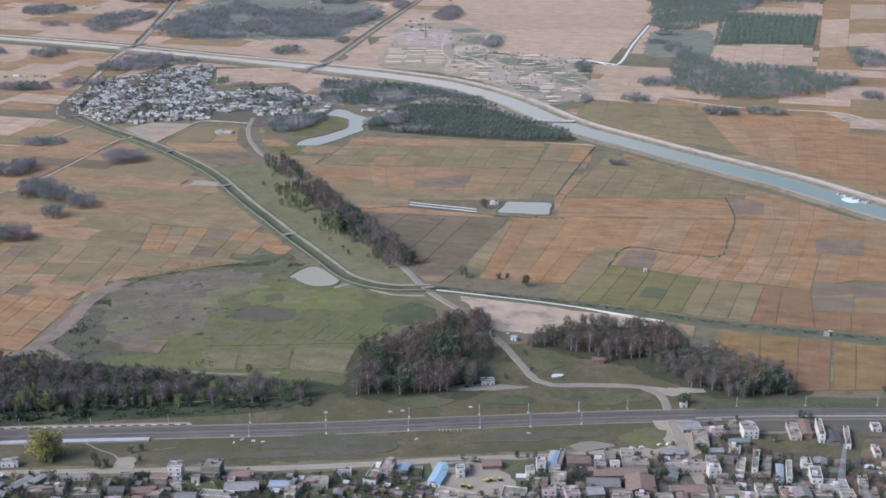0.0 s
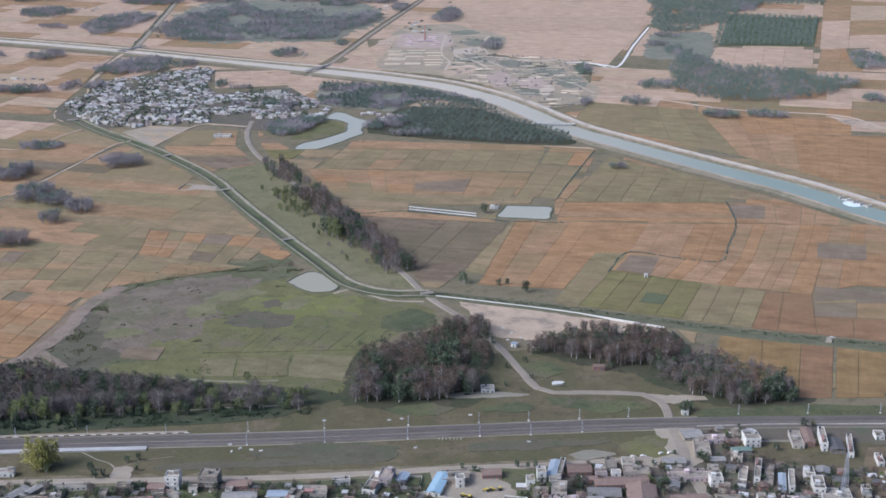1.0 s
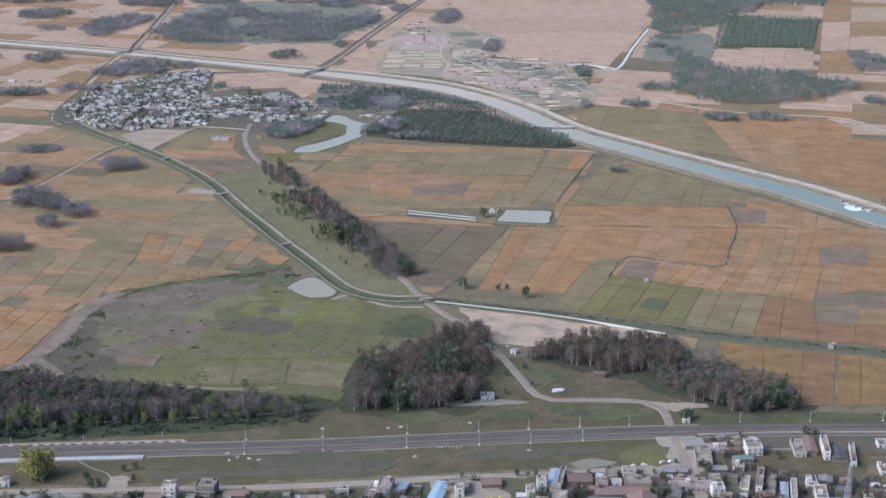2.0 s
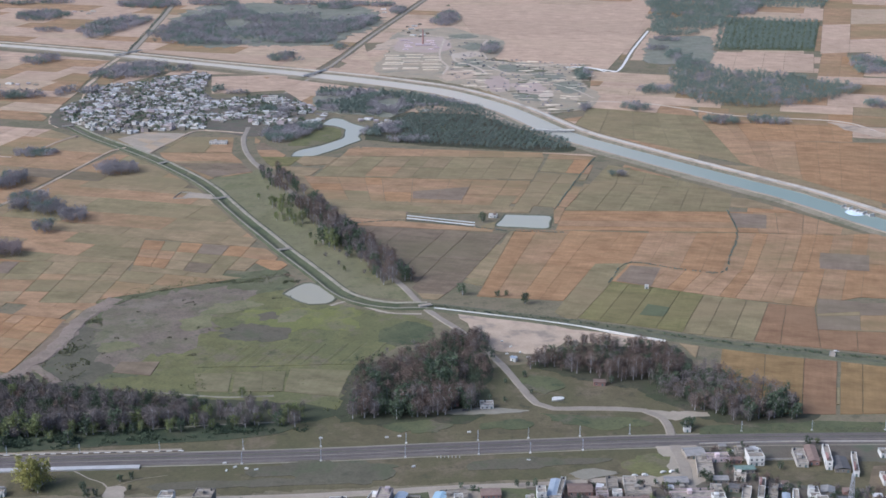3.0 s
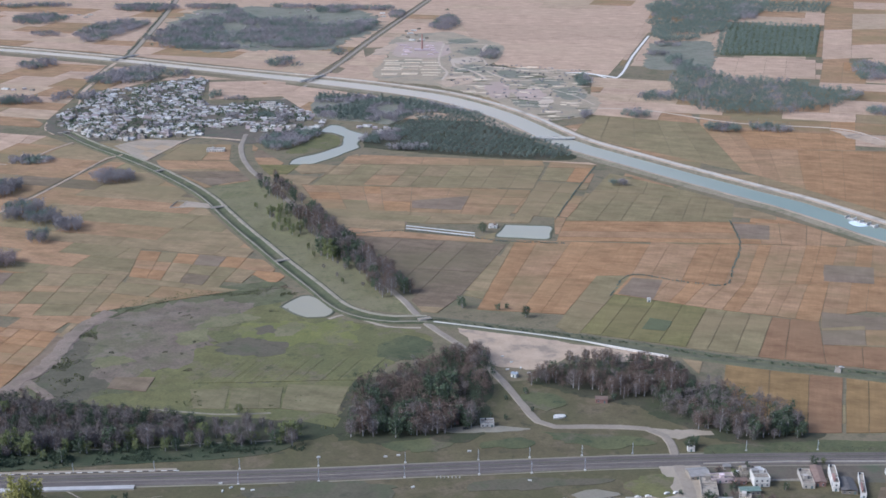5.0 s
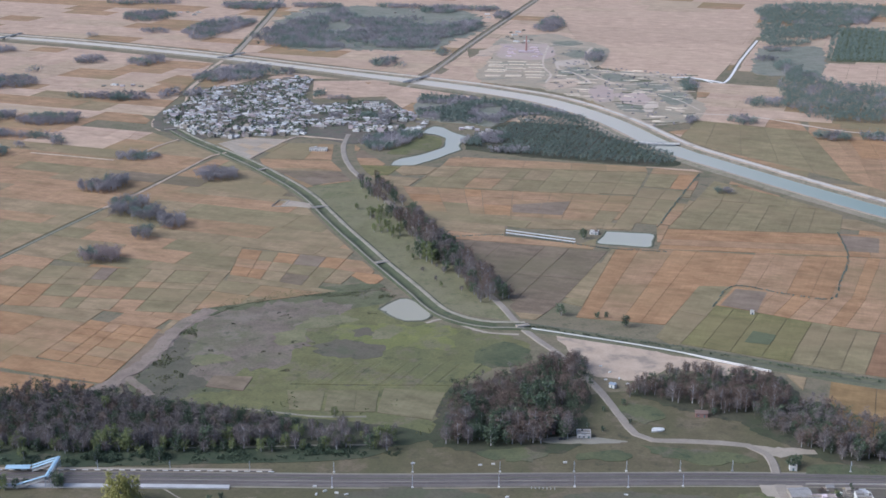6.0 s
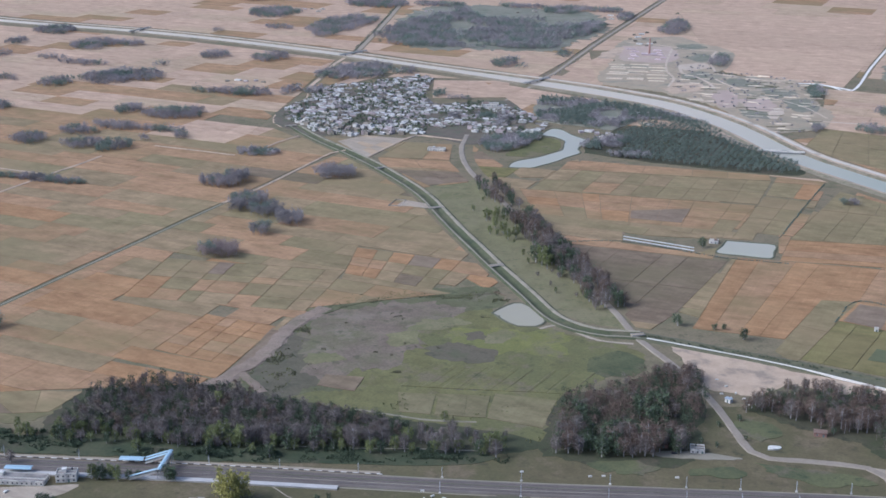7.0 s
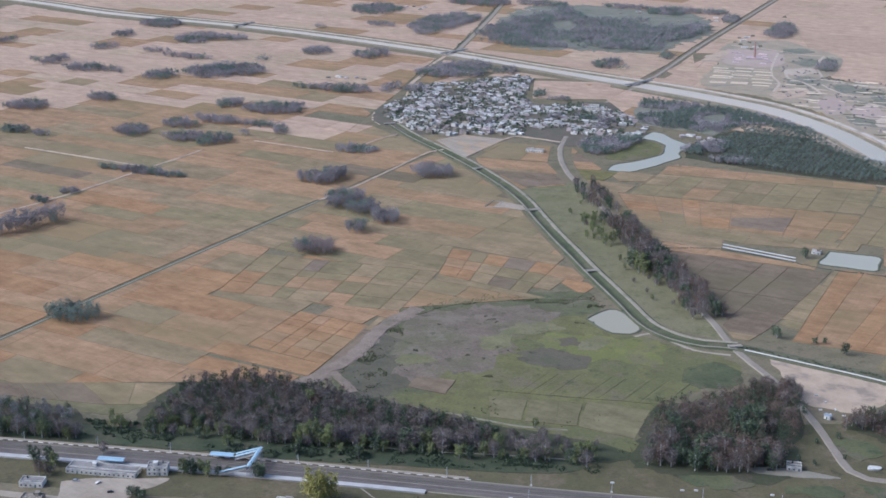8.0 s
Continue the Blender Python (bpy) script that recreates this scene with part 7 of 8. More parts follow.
def footbridge():
    """Covered steps on both sides and a covered deck over the tracks."""
    bridge = thing("footbridge", "pale blue covered footbridge over the railway tracks", "footbridge", pose(-329, 878, 0, 0, 0, 3))

    def run(name, a_, b_, width=1.9):
        a_, b_ = Vector(a_), Vector(b_)
        d_ = (b_ - a_)
        s = Vector((-d_.y, d_.x, 0)).normalized() * width / 2
        up = Vector((0, 0, 1))
        floor_ = [a_ - s, a_ + s, b_ + s, b_ - s]
        verts = floor_ + [p - up * 0.3 for p in floor_]
        faces = [(0, 1, 2, 3), (7, 6, 5, 4), (0, 4, 5, 1), (1, 5, 6, 2), (2, 6, 7, 3), (3, 7, 4, 0)]
        run_part = part(name, mesh_of(name, verts, faces), M["concrete"], bridge)
        o = s * 1.15
        for sign in (-1, 1):
            rail_verts = [a_ + s * sign, b_ + s * sign, b_ + s * sign + up * 1.1, a_ + s * sign + up * 1.1]
            rail_verts += [p - s * sign * 0.06 for p in rail_verts]
            part("side_panel", mesh_of("side_panel", rail_verts, [(0, 1, 2, 3), (7, 6, 5, 4), (3, 2, 6, 7), (0, 4, 5, 1), (1, 5, 6, 2), (0, 3, 7, 4)]), M["white"], run_part, "white side panel")
        top = [a_ - o + up * 2.5, a_ + up * 3.0, a_ + o + up * 2.5, b_ - o + up * 2.5, b_ + up * 3.0, b_ + o + up * 2.5]
        top += [p - up * 0.12 for p in top]
        part("canopy", mesh_of("canopy", top, [(0, 3, 4, 1), (1, 4, 5, 2), (7, 10, 9, 6), (8, 11, 10, 7), (0, 1, 7, 6), (1, 2, 8, 7), (3, 9, 10, 4), (4, 10, 11, 5), (0, 6, 9, 3), (2, 5, 11, 8)]), M["blue"], run_part, "pale blue sheet canopy")

    run("deck", (0, 15, 6.6), (0, -15, 6.6), 2.4)
    run("stairs", (-1.4, 13.5, 6.6), (-18, 12.5, 1.1))
    run("stairs", (-1.4, 9.4, 6.6), (-17, 8.4, 1.1))
    run("stairs", (-1.4, -13.5, 6.6), (-20, -15.5, 1.1))
    for y in (-13.5, -9.8, 9.8, 13.5):
        for x in (-1.3, 1.3):
            part("column", shared("bridge_column", lambda: box_mesh("column", (-0.18, 0.18, -0.18, 0.18, 0, 6.5))), M["blue_grey"], bridge, at=pose(x, y, 0))


footbridge()


# ---- water works ----
def canal_bridge(x, y, turn, length):
    span = thing("canal_bridge", "narrow concrete bridge over the canal on piers", "bridge", pose(x, y, 0, 0, 0, turn), "canal bridges")
    part("deck", box_mesh("deck", (-2.6, 2.6, -length / 2, length / 2, 3.3, 3.9)), M["concrete"], span)
    for sx in (-2.6, 2.4):
        part("parapet", box_mesh("parapet", (sx, sx + 0.2, -length / 2, length / 2, 3.9, 4.8)), M["white"], span)
    for k in (-0.3, 0, 0.3):
        part("pier", box_mesh("pier", (-2.2, 2.2, k * length - 0.5, k * length + 0.5, 0.4, 3.3)), M["concrete"], span)


canal_bridge(152, 1849, -94, 60)
canal_bridge(-552, 2448, -35, 64)
canal_bridge(-205, 2258, -32, 66)
canal_bridge(-1020, 2625, -20, 64)
M["foam"] = material("white_water_foam", (0.55, 0.58, 0.58), (0.78, 0.80, 0.80), 0.3, 1.5)
weir = thing("weir", "low concrete weir with white falling water", "weir", pose(452, 1466, 0, 0, 0, -58))
part("sill", box_mesh("sill", (-22, 22, 4.5, 6.5, 0.6, 2.2)), M["concrete"], weir)
for sx in (-20, -10, 0, 10, 20):
    part("pier", shared("weir_pier", lambda: box_mesh("pier", (-0.5, 0.5, 2.0, 8.5, 0.6, 4.0))), M["white"], weir, at=pose(sx, 0, 0))
ring = blob(pairs(-11, 4, 10, 4.3, 10, -5, 3, -9, -8, -5), 1.5, 2.5, 6)
part("foam", slab("foam", ring, 0.9, 1.12), M["foam"], weir, "white foaming water")


def culvert(x, y, turn, length=9.0):
    c_ = thing("culvert_bridge", "small pale concrete culvert bridge over the ditch", "bridge", pose(x, y, 0, 0, 0, turn), "culverts")
    part("slab", box_mesh("slab", (-length / 2, length / 2, -2.2, 2.2, 1.3, 1.65)), M["track"], c_)
    for sy in (-2.4, 2.2):
        part("parapet", box_mesh("parapet", (-length / 2, length / 2, sy, sy + 0.2, 1.3, 2.0)), M["concrete"], c_)


for x, y, turn, length in ((-157, 1345, 27, 15), (-346, 1690, 42, 14), (-249, 1532, 27, 19), (-14, 1183, 20, 12), (320, 1067, 70, 12), (-516, 1893, 30, 16)):
    culvert(x, y, turn, length)

# ---- tunnels and tank by the fish pond ----
for k in range(2):
    tunnel = thing("poly_tunnel", "long low white plastic-covered poly tunnel", "greenhouse", pose(0, 1450 - k * 9.5, 0, 0, 0, -20.2), "poly tunnels")
    verts, faces = [], []
    for i, x in enumerate((-39, 39)):
        for j in range(9):
            w = math.pi * j / 8
            verts.append(Vector((x, 0.72 * math.cos(w), 0.1 + 0.7 * math.sin(w))))
    faces = [(j, j + 1, j + 10, j + 9) for j in range(8)] + [tuple(range(8, -1, -1)), tuple(range(9, 18))]
    part("cover", mesh_of("cover", verts, faces), M["sheeting"], tunnel)
    for x in range(-38, 39, 19):
        part("hoop", shared("hoop_rib", lambda: box_mesh("hoop", (-0.08, 0.08, -1.0, 1.0, 0, 0.3))), M["galvanised"], tunnel, at=pose(x, 0, 0))

# ---- brick kiln works beyond the canal ----
M["brick_dust"] = material("pinkish_brick_dust_ground", (0.32, 0.232, 0.172), (0.41, 0.306, 0.236), 0.03, 0.3, mark=(0.36, 0.28, 0.20), mark_scale=0.012)
M["waste"] = material("dug_over_waste_ground", (0.248, 0.190, 0.120), (0.355, 0.278, 0.180), 0.03, 0.2, mark=(0.205, 0.184, 0.124), mark_scale=0.014)
M["raw_brick"] = material("pale_raw_brick_stacks", (0.52, 0.412, 0.285), (0.65, 0.530, 0.380), 0.1, 0.8)
M["clay"] = material("pale_dug_clay", (0.37, 0.282, 0.195), (0.49, 0.390, 0.282), 0.06, 0.4)
patch("waste_ground", pairs(-112, 2285, -92, 2453, -86, 2670, 14, 2735, 57, 2681, 118, 2584, 104, 2439, 92, 2378, 212, 2336, 222, 2234, 244, 2081, 210, 2000, 150, 1968, 110, 2035, 68, 2135, 2, 2205, -71, 2245), M["waste"], "dug-over olive and beige waste ground", z=0.4, rough=12, seed=2, clear=False)
for row, key, words, seed in (
    (pairs(-97, 2442, 0, 2451, 5, 2295, -50, 2285, -106, 2290), "waste", "trodden clay ground where bricks are dried", 3),
    (pairs(-83, 2620, 10, 2610, 10, 2472, -78, 2478), "brick_dust", "pinkish ground strewn with brick dust", 4),
    (pairs(-124, 2487, -95, 2590, -77, 2587, -99, 2487), "sand", "pale clay ground where bricks are dried", 6),
    (pairs(70, 2213, 94, 2245, 114, 2190, 106, 2125, 80, 2125), "brick_dust", "dug-over pinkish clay ground", 5),
    (pairs(114, 2181, 154, 2181, 164, 2137, 157, 2103, 119, 2120), "brick_dust", "dug-over pinkish clay ground", 7),
    (pairs(153, 2103, 168, 2132, 172, 2095, 161, 2054, 148, 2062), "clay", "pale dug clay ground", 8),
    (pairs(22, 2451, 68, 2467, 72, 2428, 41, 2396, 24, 2407), "clay", "pale dug clay ground", 9),
    (pairs(7, 2295, 53, 2284, 57, 2237, 11, 2200, 2, 2237), "sand", "pale clay ground beside the canal", 10),
    (pairs(540, 1905, 570, 1890, 600, 1830, 585, 1815, 560, 1850), "sand", "pale dry stream bed", 11),
    (pairs(58, 2013, 98, 1953, 138, 1886, 140, 1859, 113, 1866, 84, 1914, 51, 1986), "sand", "bare sandy strip below the canal bank", 12),
):
    patch("kiln_ground" if key == "brick_dust" else "clay_ground", row, M[key], words, z=0.5, rough=9, seed=seed, clear=False)
for poly, seed in ((pairs(30, 2520, 60, 2560, 80, 2520, 60, 2480), 51), (pairs(24, 2360, 50, 2390, 74, 2372, 60, 2330, 30, 2325), 52), (pairs(92, 2330, 130, 2335, 150, 2290, 110, 2275), 53), (pairs(150, 2270, 190, 2262, 200, 2220, 160, 2200), 54), (pairs(108, 2110, 140, 2095, 150, 2050, 118, 2060), 55), (pairs(178, 2190, 214, 2190, 226, 2120, 188, 2110), 56), (pairs(14, 2640, 50, 2660, 70, 2620, 30, 2600), 57)):
    patch("clay_pit", poly, M["far_grass"], "overgrown dull clay pit on the waste ground", z=0.5, rough=9, seed=seed, clear=False)
rnd = random.Random(8)
for k in range(7):
    for side in (-1, 0, 1):
        x, y = -48 + side * 33 + rnd.uniform(-4, 4), 2298 + k * 23 + rnd.uniform(-8, 8)
        reach_ = rnd.uniform(12, 18)
        pile = thing("drying_stack", "long low stack of drying clay bricks", "brick stack", pose(x, y, 0.5, 0, 0, rnd.uniform(-4, 2)), "drying stacks")
        tone = M["raw_brick"] if rnd.random() < 0.7 else M["clay"]
        part("lower_course", box_mesh("lower_course", (-reach_, reach_, -2.8, 2.8, 0, 0.7)), tone, pile)
        part("upper_course", box_mesh("upper_course", (-reach_ + 2, reach_ * 0.7, -1.9, 1.6, 0.7, 1.2)), tone, pile)
for k in range(5):
    for side in (-1, 1):
        x, y, reach_ = -36 + side * 24 + rnd.uniform(-6, 6), 2484 + k * 24 + rnd.uniform(-5, 5), rnd.uniform(5, 10)
        pile = thing("brick_stack", "low pinkish stack of fired bricks", "brick stack", pose(x, y, 0.5, 0, 0, rnd.uniform(-6, 6)), "fired brick stacks")
        part("lower_course", box_mesh("lower_course", (-reach_, reach_, -3, 3, 0, 1.2)), M["pink_wall"], pile)
        part("upper_course", box_mesh("upper_course", (-reach_ + 2, reach_ * 0.6, -2, 1.6, 1.2, 2.1)), M["pink_wall"], pile)
chimney = thing("kiln_chimney", "tapering pale brick kiln chimney", "chimney", pose(-31, 2532, 0.4))
part("shaft", cylinder("shaft", 1.9, 30, 12, 1.1), M["brick"], chimney)
part("base", box_mesh("base", (-14, 14, -7, 7, 0, 3.0)), M["pink_wall"], chimney)
for x, y in ((-50, 2750), (-44, 2696), (-51, 2640), (-38, 2625), (-60, 2670), (-32, 2643), (-70, 2690), (-56, 2715), (-24, 2660), (-64, 2740), (-40, 2770)):
    copy_thing(kinds[(0, 2, 4, 2)[rnd.randrange(4)]], pose(x, y, 0.4, 0, 0, rnd.uniform(-20, 20)))


def clay_ridges(count, colour, seed, low_, high_):
    """Long low banks thrown up round the clay pits."""
    rnd = random.Random(seed)
    verts, faces = [], []
    while count:
        x, y = rnd.uniform(5, 250), rnd.uniform(1960, 2390)
        if not inside(pairs(6, 2330, 90, 2400, 257, 2340, 215, 2000, 150, 1950, 100, 2110, 20, 2190), x, y):
            continue
        count -= 1
        long, wide, high = rnd.uniform(low_, high_), rnd.uniform(1.2, 3.2), rnd.uniform(0.7, 1.6)
        turn, bend = rnd.uniform(-0.35, 0.25), rnd.uniform(-0.02, 0.02)
        n = len(verts)
        for k in range(7):
            u = (k / 6 - 0.5) * long
            px_, py_ = x + u * math.cos(turn), y + u * math.sin(turn) + bend * u * u
            w = wide * (0.3 + 0.7 * math.sin(math.pi * (k + 0.5) / 7)) * rnd.uniform(0.7, 1.3)
            verts += [(px_, py_ - w, 0.3), (px_, py_, 0.3 + high), (px_, py_ + w, 0.3)]
        for k in range(6):
            for m in (0, 1):
                faces.append((n + k * 3 + m, n + k * 3 + 3 + m, n + k * 3 + 4 + m, n + k * 3 + 1 + m))
    tagged(part("clay_ridges", mesh_of("clay_ridges", verts, faces), M[colour]), "long low banks of dug clay round the pits", "earth banks", kind="stuff")


clay_ridges(40, "clay", 3, 10, 30)
clay_ridges(36, "raw_brick", 7, 8, 26)
clay_ridges(26, "bund", 5, 12, 40)
wood_mass("kiln_scrub", [q for q in ((rnd.uniform(-110, 240), rnd.uniform(1960, 2560)) for k in range(300)) if inside(pairs(4, 2560, 85, 2560, 100, 2400, 250, 2330, 205, 1985, 150, 1925, 90, 2110, 20, 2180), *q)], "grey bushes on dug-over ground", 2.6, 3.2, "copse", 50, 1.3, 0.9, 12, False)
STREAM = smooth(pairs(89, 2591, 74, 2507, 79, 2423, 87, 2375, 136, 2348, 197, 2322, 211, 2317), 15)
road("dirt_track", STREAM, 2.0, M["clay"], "winding pale track round the clay pits", z=0.7, wobble=0.8)
road("dry_stream", smooth(pairs(219, 2049, 310, 2027, 421, 1948, 557, 1909, 600, 1830), 15), 1.8, M["clay"], "winding pale dry stream bed", "stream", 0.7, 1.0)
for line, half in ((pairs(9, 2605, 0, 2468, 2, 2386, 13, 2324, 4, 2256), 1.8), (pairs(22, 2440, 27, 2375, 50, 2344, 70, 2294, 77, 2246), 2.2), (pairs(80, 2333, 96, 2293, 118, 2259, 145, 2254, 184, 2278), 1.6), (pairs(-75, 2660, -20, 2640, 45, 2600, 89, 2591), 1.6), (pairs(110, 2220, 150, 2205, 200, 2150, 232, 2070), 1.5)):
    road("dirt_track", smooth(line, 12), half, M["clay"], "pale cart track past the clay pits", z=0.75, wobble=0.7)
road("dirt_track", smooth(pairs(211, 2317, 240, 2320, 290, 2280), 15), 2.0, M["lining"], "white farm track to the clay pits", z=0.7)

# ---- mobile mast above the village ----
tower = thing("lattice_tower", "tall pale lattice telecom tower among the houses", "tower", pose(257, 797, 0, 0, 0, 12))
corners = [Vector((sx, sy, 0)) for sx, sy in ((-1, -1), (1, -1), (1, 1), (-1, 1))]
for c_ in corners:
    verts, faces = [], []
    strut(verts, faces, c_ * 2.0, c_ * 0.5 + Vector((0, 0, 34)), 0.12)
    part("leg", mesh_of("leg", verts, faces), M["galvanised"], tower)
verts, faces = [], []
for k in range(12):
    z0, z1 = k * 34 / 12, (k + 1) * 34 / 12
    r0, r1 = 2.0 - 1.5 * z0 / 34, 2.0 - 1.5 * z1 / 34
    for i in range(4):
        p, q = corners[i], corners[i - 1]
        strut(verts, faces, p * r0 + Vector((0, 0, z0)), q * r1 + Vector((0, 0, z1)), 0.06)
        strut(verts, faces, p * r1 + Vector((0, 0, z1)), q * r1 + Vector((0, 0, z1)), 0.05)
part("bracing", mesh_of("bracing", verts, faces), M["galvanised"], tower)
for w in (0, 120, 240):
    part("antenna", shared("antenna", lambda: box_mesh("antenna", (0.9, 1.15, -0.18, 0.18, 20, 22.4))), M["white"], tower, "white panel antenna", pose(0, 0, 0, 0, 0, w))


# ---- vehicles ----
def wheel(parent, x, y, r, w):
    t = part("wheel", shared(("wheel", r, w), lambda: cylinder("wheel", r, w, 14)), M["rubber"], parent, "black rubber tyre", pose(x, y - w / 2, r, -90))
    part("rim", shared(("rim", r, w), lambda: cylinder("rim", r * 0.5, w + 0.04, 10)), M["galvanised"], t, "", pose(0, 0, -0.02))


def tractor(x, y, turn):
    m = thing("tractor", "yellow farm tractor standing in a yard", "tractor", pose(x, y, 0, 0, 0, turn), "yellow machines")
    part("bonnet", box_mesh("bonnet", (0.2, 2.2, -0.5, 0.5, 0.8, 1.7), (2.2, 2.35, -0.42, 0.42, 0.9, 1.55)), M["yellow"], m)
    part("chassis", box_mesh("chassis", (-1.4, 2.0, -0.35, 0.35, 0.55, 0.8), (-1.5, 0.1, -0.9, 0.9, 0.8, 1.3)), M["rubber"], m)
    part("cab", box_mesh("cab", (-1.3, -1.2, -0.75, -0.65, 1.3, 2.6), (-1.3, -1.2, 0.65, 0.75, 1.3, 2.6), (0.0, 0.1, -0.75, -0.65, 1.3, 2.6), (0.0, 0.1, 0.65, 0.75, 1.3, 2.6), (-1.45, 0.25, -0.9, 0.9, 2.6, 2.75)), M["yellow"], m)
    for wx, r in ((-0.9, 0.85), (1.7, 0.5)):
        for wy in (-0.95, 0.95):
            wheel(m, wx, wy, r, 0.45)


def car(x, y, turn, paint, words):
    m = thing("car", words, "car", pose(x, y, 0.15, 0, 0, turn), "parked cars")
    side = [(-2.1, 0.35), (2.1, 0.35), (2.15, 0.75), (1.2, 0.95), (0.6, 1.45), (-1.1, 1.48), (-1.9, 1.0), (-2.15, 0.9)]
    verts = [(px, sy, pz) for sy in (-0.85, 0.85) for px, pz in side]
    faces = [tuple(range(7, -1, -1)), tuple(range(8, 16))] + [(i, (i + 1) % 8, 8 + (i + 1) % 8, 8 + i) for i in range(8)]
    part("body", mesh_of("body", verts, [f[::-1] for f in faces]), paint, m)
    part("glass", mesh_of("glass", [(1.12, -0.74, 0.99), (1.12, 0.74, 0.99), (0.63, 0.7, 1.44), (0.63, -0.7, 1.44), (1.15, -0.74, 1.01), (1.15, 0.74, 1.01), (0.66, 0.7, 1.46), (0.66, -0.7, 1.46)], [(4, 5, 6, 7), (0, 3, 2, 1), (0, 1, 5, 4), (2, 3, 7, 6)]), M["window"], m)
    for wx in (-1.3, 1.3):
        for wy in (-0.8, 0.8):
            wheel(m, wx, wy, 0.32, 0.2)


for k in range(7):
    post = thing("marker_post", "short white-painted marker post beside the track", "post", pose(-3 + k * 2.6, 886.5, 0), "marker posts")
    part("shaft", shared("marker", lambda: cylinder("shaft", 0.22, 1.9, 8, 0.18)), M["white"], post)
    part("cap", shared("marker_cap", lambda: cylinder("cap", 0.26, 0.25, 8, 0.05)), M["kerb_black"], post, "black cap", pose(0, 0, 1.9))
for row in ((13, 803, 20), (17, 801, 60), (32, 811, 10), (37, 812, 100), (28, 810, 150)):
    tractor(*row)
for x, y, turn in ((130, 858, 10), (137, 859, 5), (150, 863, 30), (156, 864, 40), (143, 849, 80)):
    car(x, y, turn, M["white"], "white car parked beside the dusty street")
car(148, 846, 60, M["tank"], "dark car parked beside the dusty street")
car(-424, 832, 70, M["white"], "white car parked in the station yard")
car(-410, 822, 20, M["tank"], "dark car parked in the station yard")
car(-440, 831, 10, M["blue_grey"], "grey car parked in the station yard")
car(325, 1074, -15, M["white"], "white car on the distributary bank")


# ---- yards, heaps and bushes ----
def yard_wall(line, label, h=1.6):
    ob = part("yard_wall", sweep("yard_wall", line, [(-0.14, 0), (-0.14, h), (0.14, h), (0.14, 0)]), M["cream_wall"])
    tagged(ob, label, "wall", kind="structure")


yard_wall(pairs(-24, 830, -14, 830, -15, 814, -26, 814, -24, 830), "low cream wall round a small plot")
yard_wall(pairs(-26, 811, -7, 805, 27, 790), "long low wall along a yard")
yard_wall(pairs(182, 905, 240, 908, 330, 908), "long pale wall beside the railway")
yard_wall(pairs(200, 880, 262, 882), "low wall behind village plots")
patch("bare_yard", pairs(-8, 838, 20, 840, 45, 815, 40, 790, 0, 792, -5, 812), M["track"], "trodden bare earth yard", z=0.07, rough=4, clear=False)
patch("dirt_ground", pairs(150, 910, 178, 908, 182, 870, 172, 845, 150, 842, 120, 850, 150, 868), M["track"], "trodden dusty ground by the crossing", z=0.06, rough=5, clear=False)
patch("lush_grass", pairs(122, 876, 140, 888, 158, 886, 152, 864, 127, 862), M["meadow"], "bright green wet grass by the street", z=0.09, rough=7, clear=False)
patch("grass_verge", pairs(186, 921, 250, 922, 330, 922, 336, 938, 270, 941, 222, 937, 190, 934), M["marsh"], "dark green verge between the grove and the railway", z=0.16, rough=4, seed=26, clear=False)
patch("turning_place", pairs(152, 964, 172, 962, 196, 958, 198, 952, 180, 949, 168, 944, 156, 952), M["track"], "dusty bare ground beside the road bend", z=0.07, rough=6, clear=False)
road("footpath", smooth(pairs(-250, 869, -236, 857, -226, 851, -219, 839, -215, 828), 6), 1.6, M["track"], "pale footpath from the platform", z=0.06)
road("footpath", smooth(pairs(-219, 845, -205, 856, -185, 862), 6), 1.2, M["track"], "pale footpath across the waste ground", z=0.05)
patch("bare_ground", pairs(-222, 845, -214, 848, -207, 842, -209, 830, -220, 830), M["track"], "bare trodden ground near the street", z=0.05, rough=4, clear=False)
for poly, seed in ((pairs(-130, 858, -60, 864, -30, 874, -60, 878, -130, 872), 3), (pairs(-190, 840, -110, 846, -60, 850, -110, 856, -190, 850), 4), (pairs(20, 868, 90, 874, 120, 884, 60, 886, 20, 880), 5)):
    patch("rough_grass", poly, M["bog"], "darker rough grass on waste ground", z=0.05, rough=7, seed=seed, clear=False)
for poly, seed in ((pairs(-30, 925, 0, 930, 8, 940, -20, 945, -40, 938), 6), (pairs(28, 930, 60, 934, 66, 944, 30, 944), 7), (pairs(60, 1000, 80, 990, 90, 1010, 70, 1030), 8), (pairs(78, 955, 140, 950, 150, 935, 100, 935), 9)):
    patch("lush_grass", poly, M["marsh"], "dark green grass patch by the railway", z=0.07, rough=9, seed=seed, clear=False)
rubble = part("chalk_mound", slab("chalk_mound", blob(pairs(84, 979, 92, 981, 93, 985, 85, 985), 0.8, 2, 3), 0, 1.1), M["white"])
tagged(rubble, "small heap of white rubble on the grass", "mound")

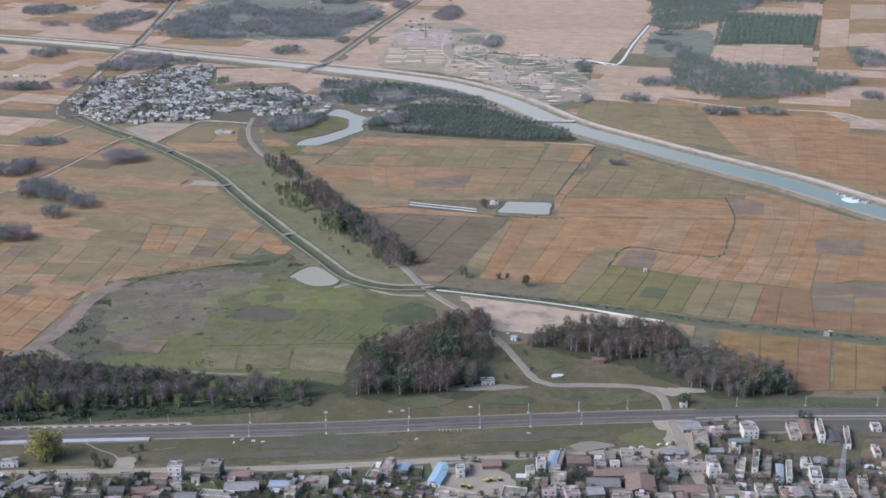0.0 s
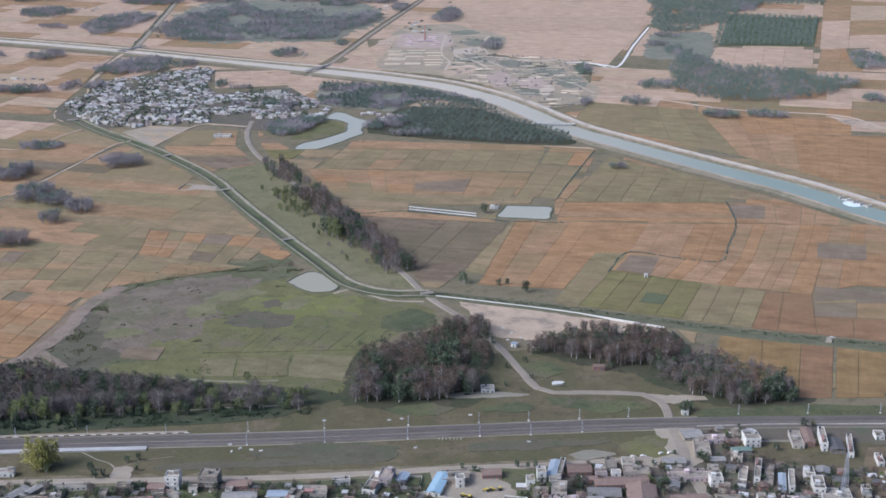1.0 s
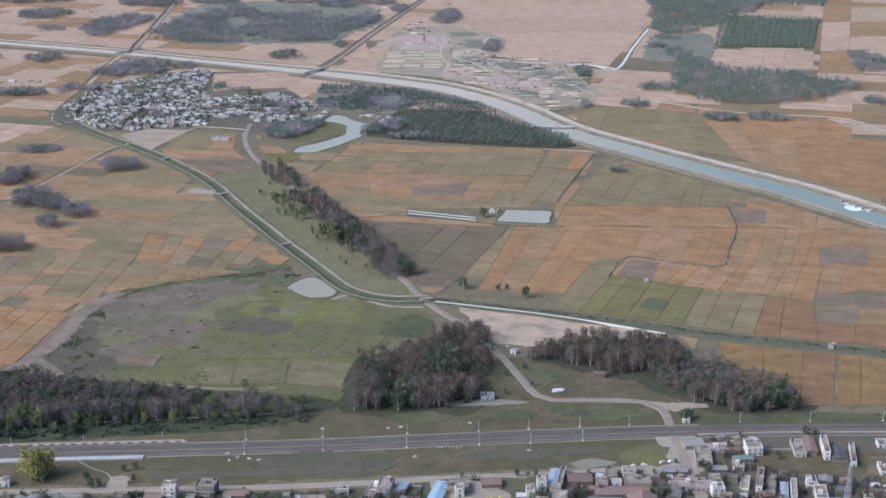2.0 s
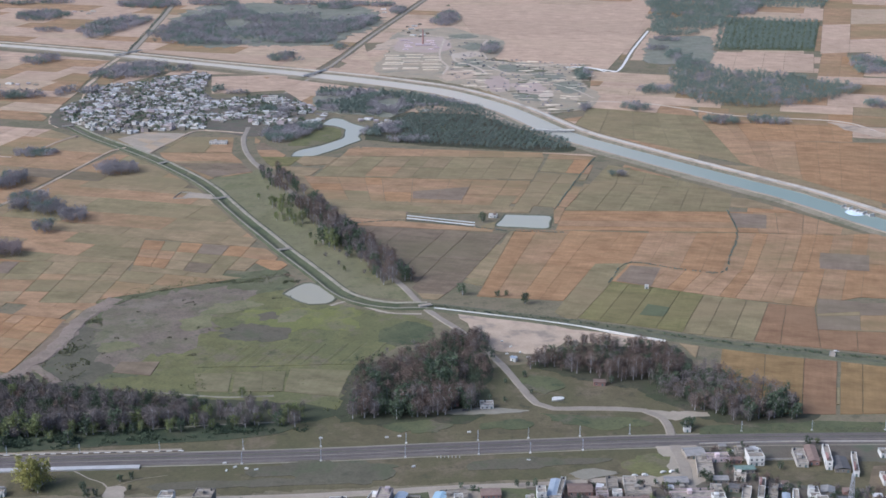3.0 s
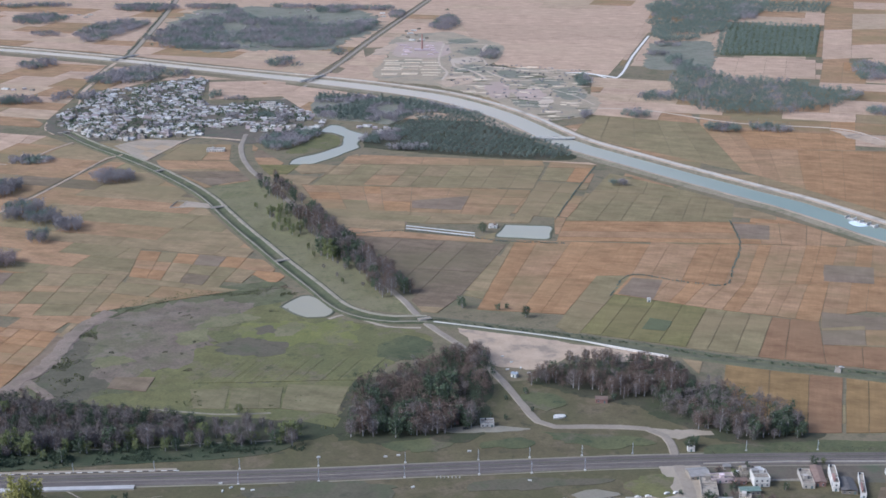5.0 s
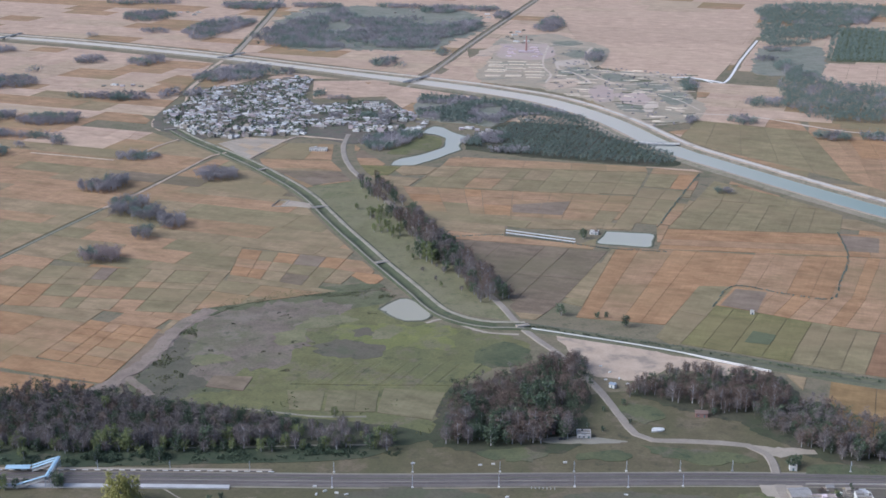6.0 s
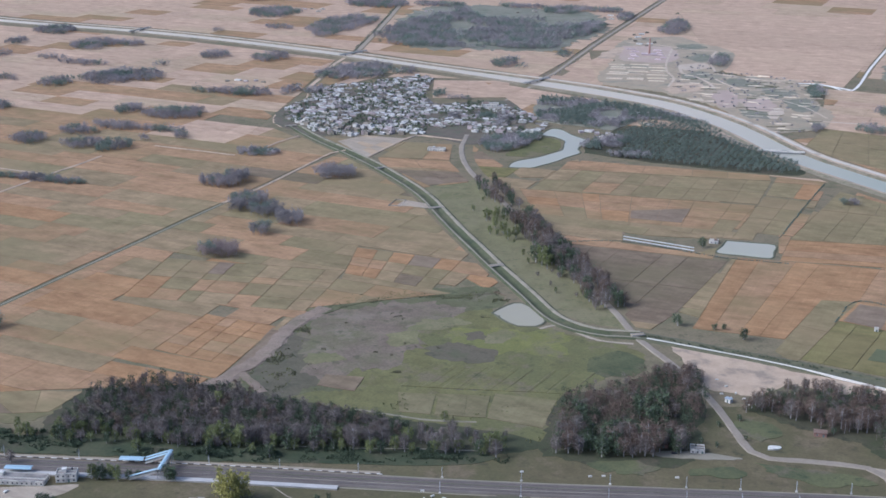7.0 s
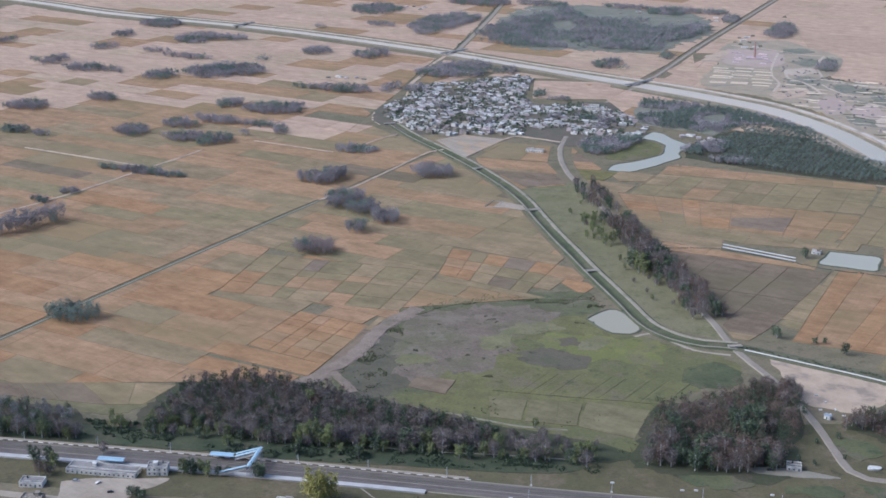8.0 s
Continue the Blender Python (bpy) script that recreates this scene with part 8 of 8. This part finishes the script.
bush_points = ((13, 842), (25, 836), (21, 838), (50, 844), (57, 844), (62, 844), (159, 862), (161, 817), (172, 805), (-200, 818), (-130, 824), (-114, 818), (-65, 814), (66, 1025), (69, 992), (50, 1013), (37, 982), (48, 978), (133, 1013))
for x, y in bush_points:
    plant("green_tree", x, y, dice.uniform(0.3, 0.5), group="bushes")
bush_points = ((-367, 861), (-356, 859), (-362, 863), (-372, 859), (-320, 866), (-309, 914), (-359, 906), (-391, 822), (-385, 818), (147, 838), (141, 812), (146, 815), (-463, 838), (-470, 842), (-266, 838), (230, 868), (265, 905), (258, 903), (-232, 830))
for x, y in bush_points:
    plant(dice.choice(("green_tree", "fresh_tree", "green_tree")), x, y, dice.uniform(0.5, 0.75), group="bushes")
for x, y in ((-452, 920), (-432, 935), (-418, 934), (-403, 938), (-410, 925), (-425, 928), (-460, 925)):
    plant("fresh_tree", x, y, dice.uniform(0.7, 0.95), group="trees by the railway")
plant("bare_tree", -440, 872, 0.9, group="trees by the railway")

# brown scrub and weeds on the waste ground south of the railway
patch("weed_ground", pairs(-112, 878, -73, 882, -38, 877, -30, 858, -60, 850, -100, 854), M["bog"], "brown weeds on waste ground beside the railway", z=0.1, rough=9, seed=81, clear=False)
scrub_area(pairs(190, 918, 330, 922, 330, 932, 230, 934, 190, 926), 2.0, 0.6, "dull weeds on the railway bank", "verge_weed", 36, 0.1)


def sleeper_stack(x, y, turn):
    pile = thing("sleeper_stack", "small stack of pale concrete pieces", "sleepers", pose(x, y, 0, 0, 0, turn), "sleeper stacks")
    for k in range(3):
        part("sleeper", shared("sleeper", lambda: box_mesh("sleeper", (-1.3, 1.3, -0.5, 0.5, 0, 0.3))), M["white"], pile, at=pose(0, 0.1 * k, 0.31 * k, 0, 0, 3 * k))


# the last seven stacks stand in for pale rubble by the road
for x, y, turn in ((-149, 879, 5), (-141, 873, 40), (-133, 871, -10), (-126, 869, 20), (-146, 868, 80), (-39, 918, 10), (-30, 920, 0), (-19, 873, 30), (-86, 917, 15), (60, 882, -20), (20, 926, 8), (51, 1099, 0), (58, 1087, 37), (65, 1075, 74), (71, 1065, 21), (61, 1065, 58), (54, 1072, 5), (75, 1056, 42)):
    sleeper_stack(x, y, turn)
for x, y, s in ((-215, 853, 0.5), (-208, 856, 0.45), (-237, 841, 0.6), (-227, 833, 0.5), (-206, 841, 0.4), (-349, 862, 0.7), (-344, 866, 0.55), (-470, 850, 1.1), (-478, 846, 1.0), (-484, 852, 0.9), (-378, 868, 0.5)):
    plant("green_tree", x, y, s, group="bushes")

# trees that reach out of the groves over the sandy ground, and the dusty yard by the lone house
rnd = random.Random(91)
for poly, count in ((pairs(100, 1078, 128, 1096, 156, 1094, 186, 1076, 150, 1074), 16), (pairs(-2, 1092, 2, 1122, 34, 1122, 42, 1080), 14), (pairs(66, 1040, 88, 1070, 104, 1072, 90, 1042), 8)):
    spots = scatter(poly, 8.0, count)
    for x, y in spots[:count]:
        plant(rnd.choice(("rusty_tree", "rusty_tree", "bare_tree")), x, y, rnd.uniform(0.6, 0.95), group="trees of the grove")
plant("fresh_tree", 206, 962, 0.95, group="trees of the grove")
patch("dusty_yard", pairs(0, 961, 20, 966, 46, 966, 66, 962, 40, 957, 12, 956), M["path"], "dusty bare yard beside the lone house", z=0.14, rough=5, seed=14, clear=False)
house(59, 1058, 5, 3.5, 1, -35, "blueg", "lone houses")
house(10, 972, 6, 4, 1, 6, "brown", "lone houses")
car(18, 962, 12, M["tank"], "dark car parked in a dusty yard")
car(2, 963, 150, M["blue_grey"], "grey car parked in a dusty yard")
patch("bare_yard", pairs(296, 838, 330, 846, 334, 790, 312, 770, 286, 776), M["sand"], "bare brown building plot beside village houses", z=0.1, rough=3, seed=15, clear=False)
patch("bare_ground", pairs(84, 862, 104, 870, 118, 862, 98, 854), M["path"], "trodden bare ground beside the street", z=0.1, rough=4, seed=16, clear=False)

# pale walled compound beside the distributary
yard_wall(pairs(-304, 1532, -300, 1557, -288, 1557, -290, 1532, -304, 1532), "low pale wall round a small compound in the fields", 1.5)
patch("bare_yard", pairs(-293, 1532, -289, 1555, -267, 1548, -258, 1541, -260, 1529, -278, 1534), M["pale_yard"], "bare pale yard beside a small compound", z=0.75, rough=2, seed=20, clear=False)

# trees round the station
for kind, x, y, size in (("fresh_tree", -375, 859, 1.10), ("green_tree", -371, 860, 0.95), ("fresh_tree", -364, 864, 1.05), ("fresh_tree", -359, 863, 1.00), ("green_tree", -368, 859, 0.80), ("green_tree", -323, 866, 1.00), ("green_tree", -320, 866, 0.90), ("fresh_tree", -464, 847, 1.20), ("rusty_tree", -468, 832, 0.75), ("rusty_tree", -463, 832, 0.70), ("bare_tree", -461, 834, 0.60), ("green_tree", -308, 904, 0.70), ("green_tree", -264, 910, 0.90), ("fresh_tree", -290, 921, 1.10), ("fresh_tree", -359, 904, 1.00), ("green_tree", -395, 820, 0.70), ("green_tree", -389, 820, 0.70)):
    plant(kind, x, y, size, group="trees by the station")
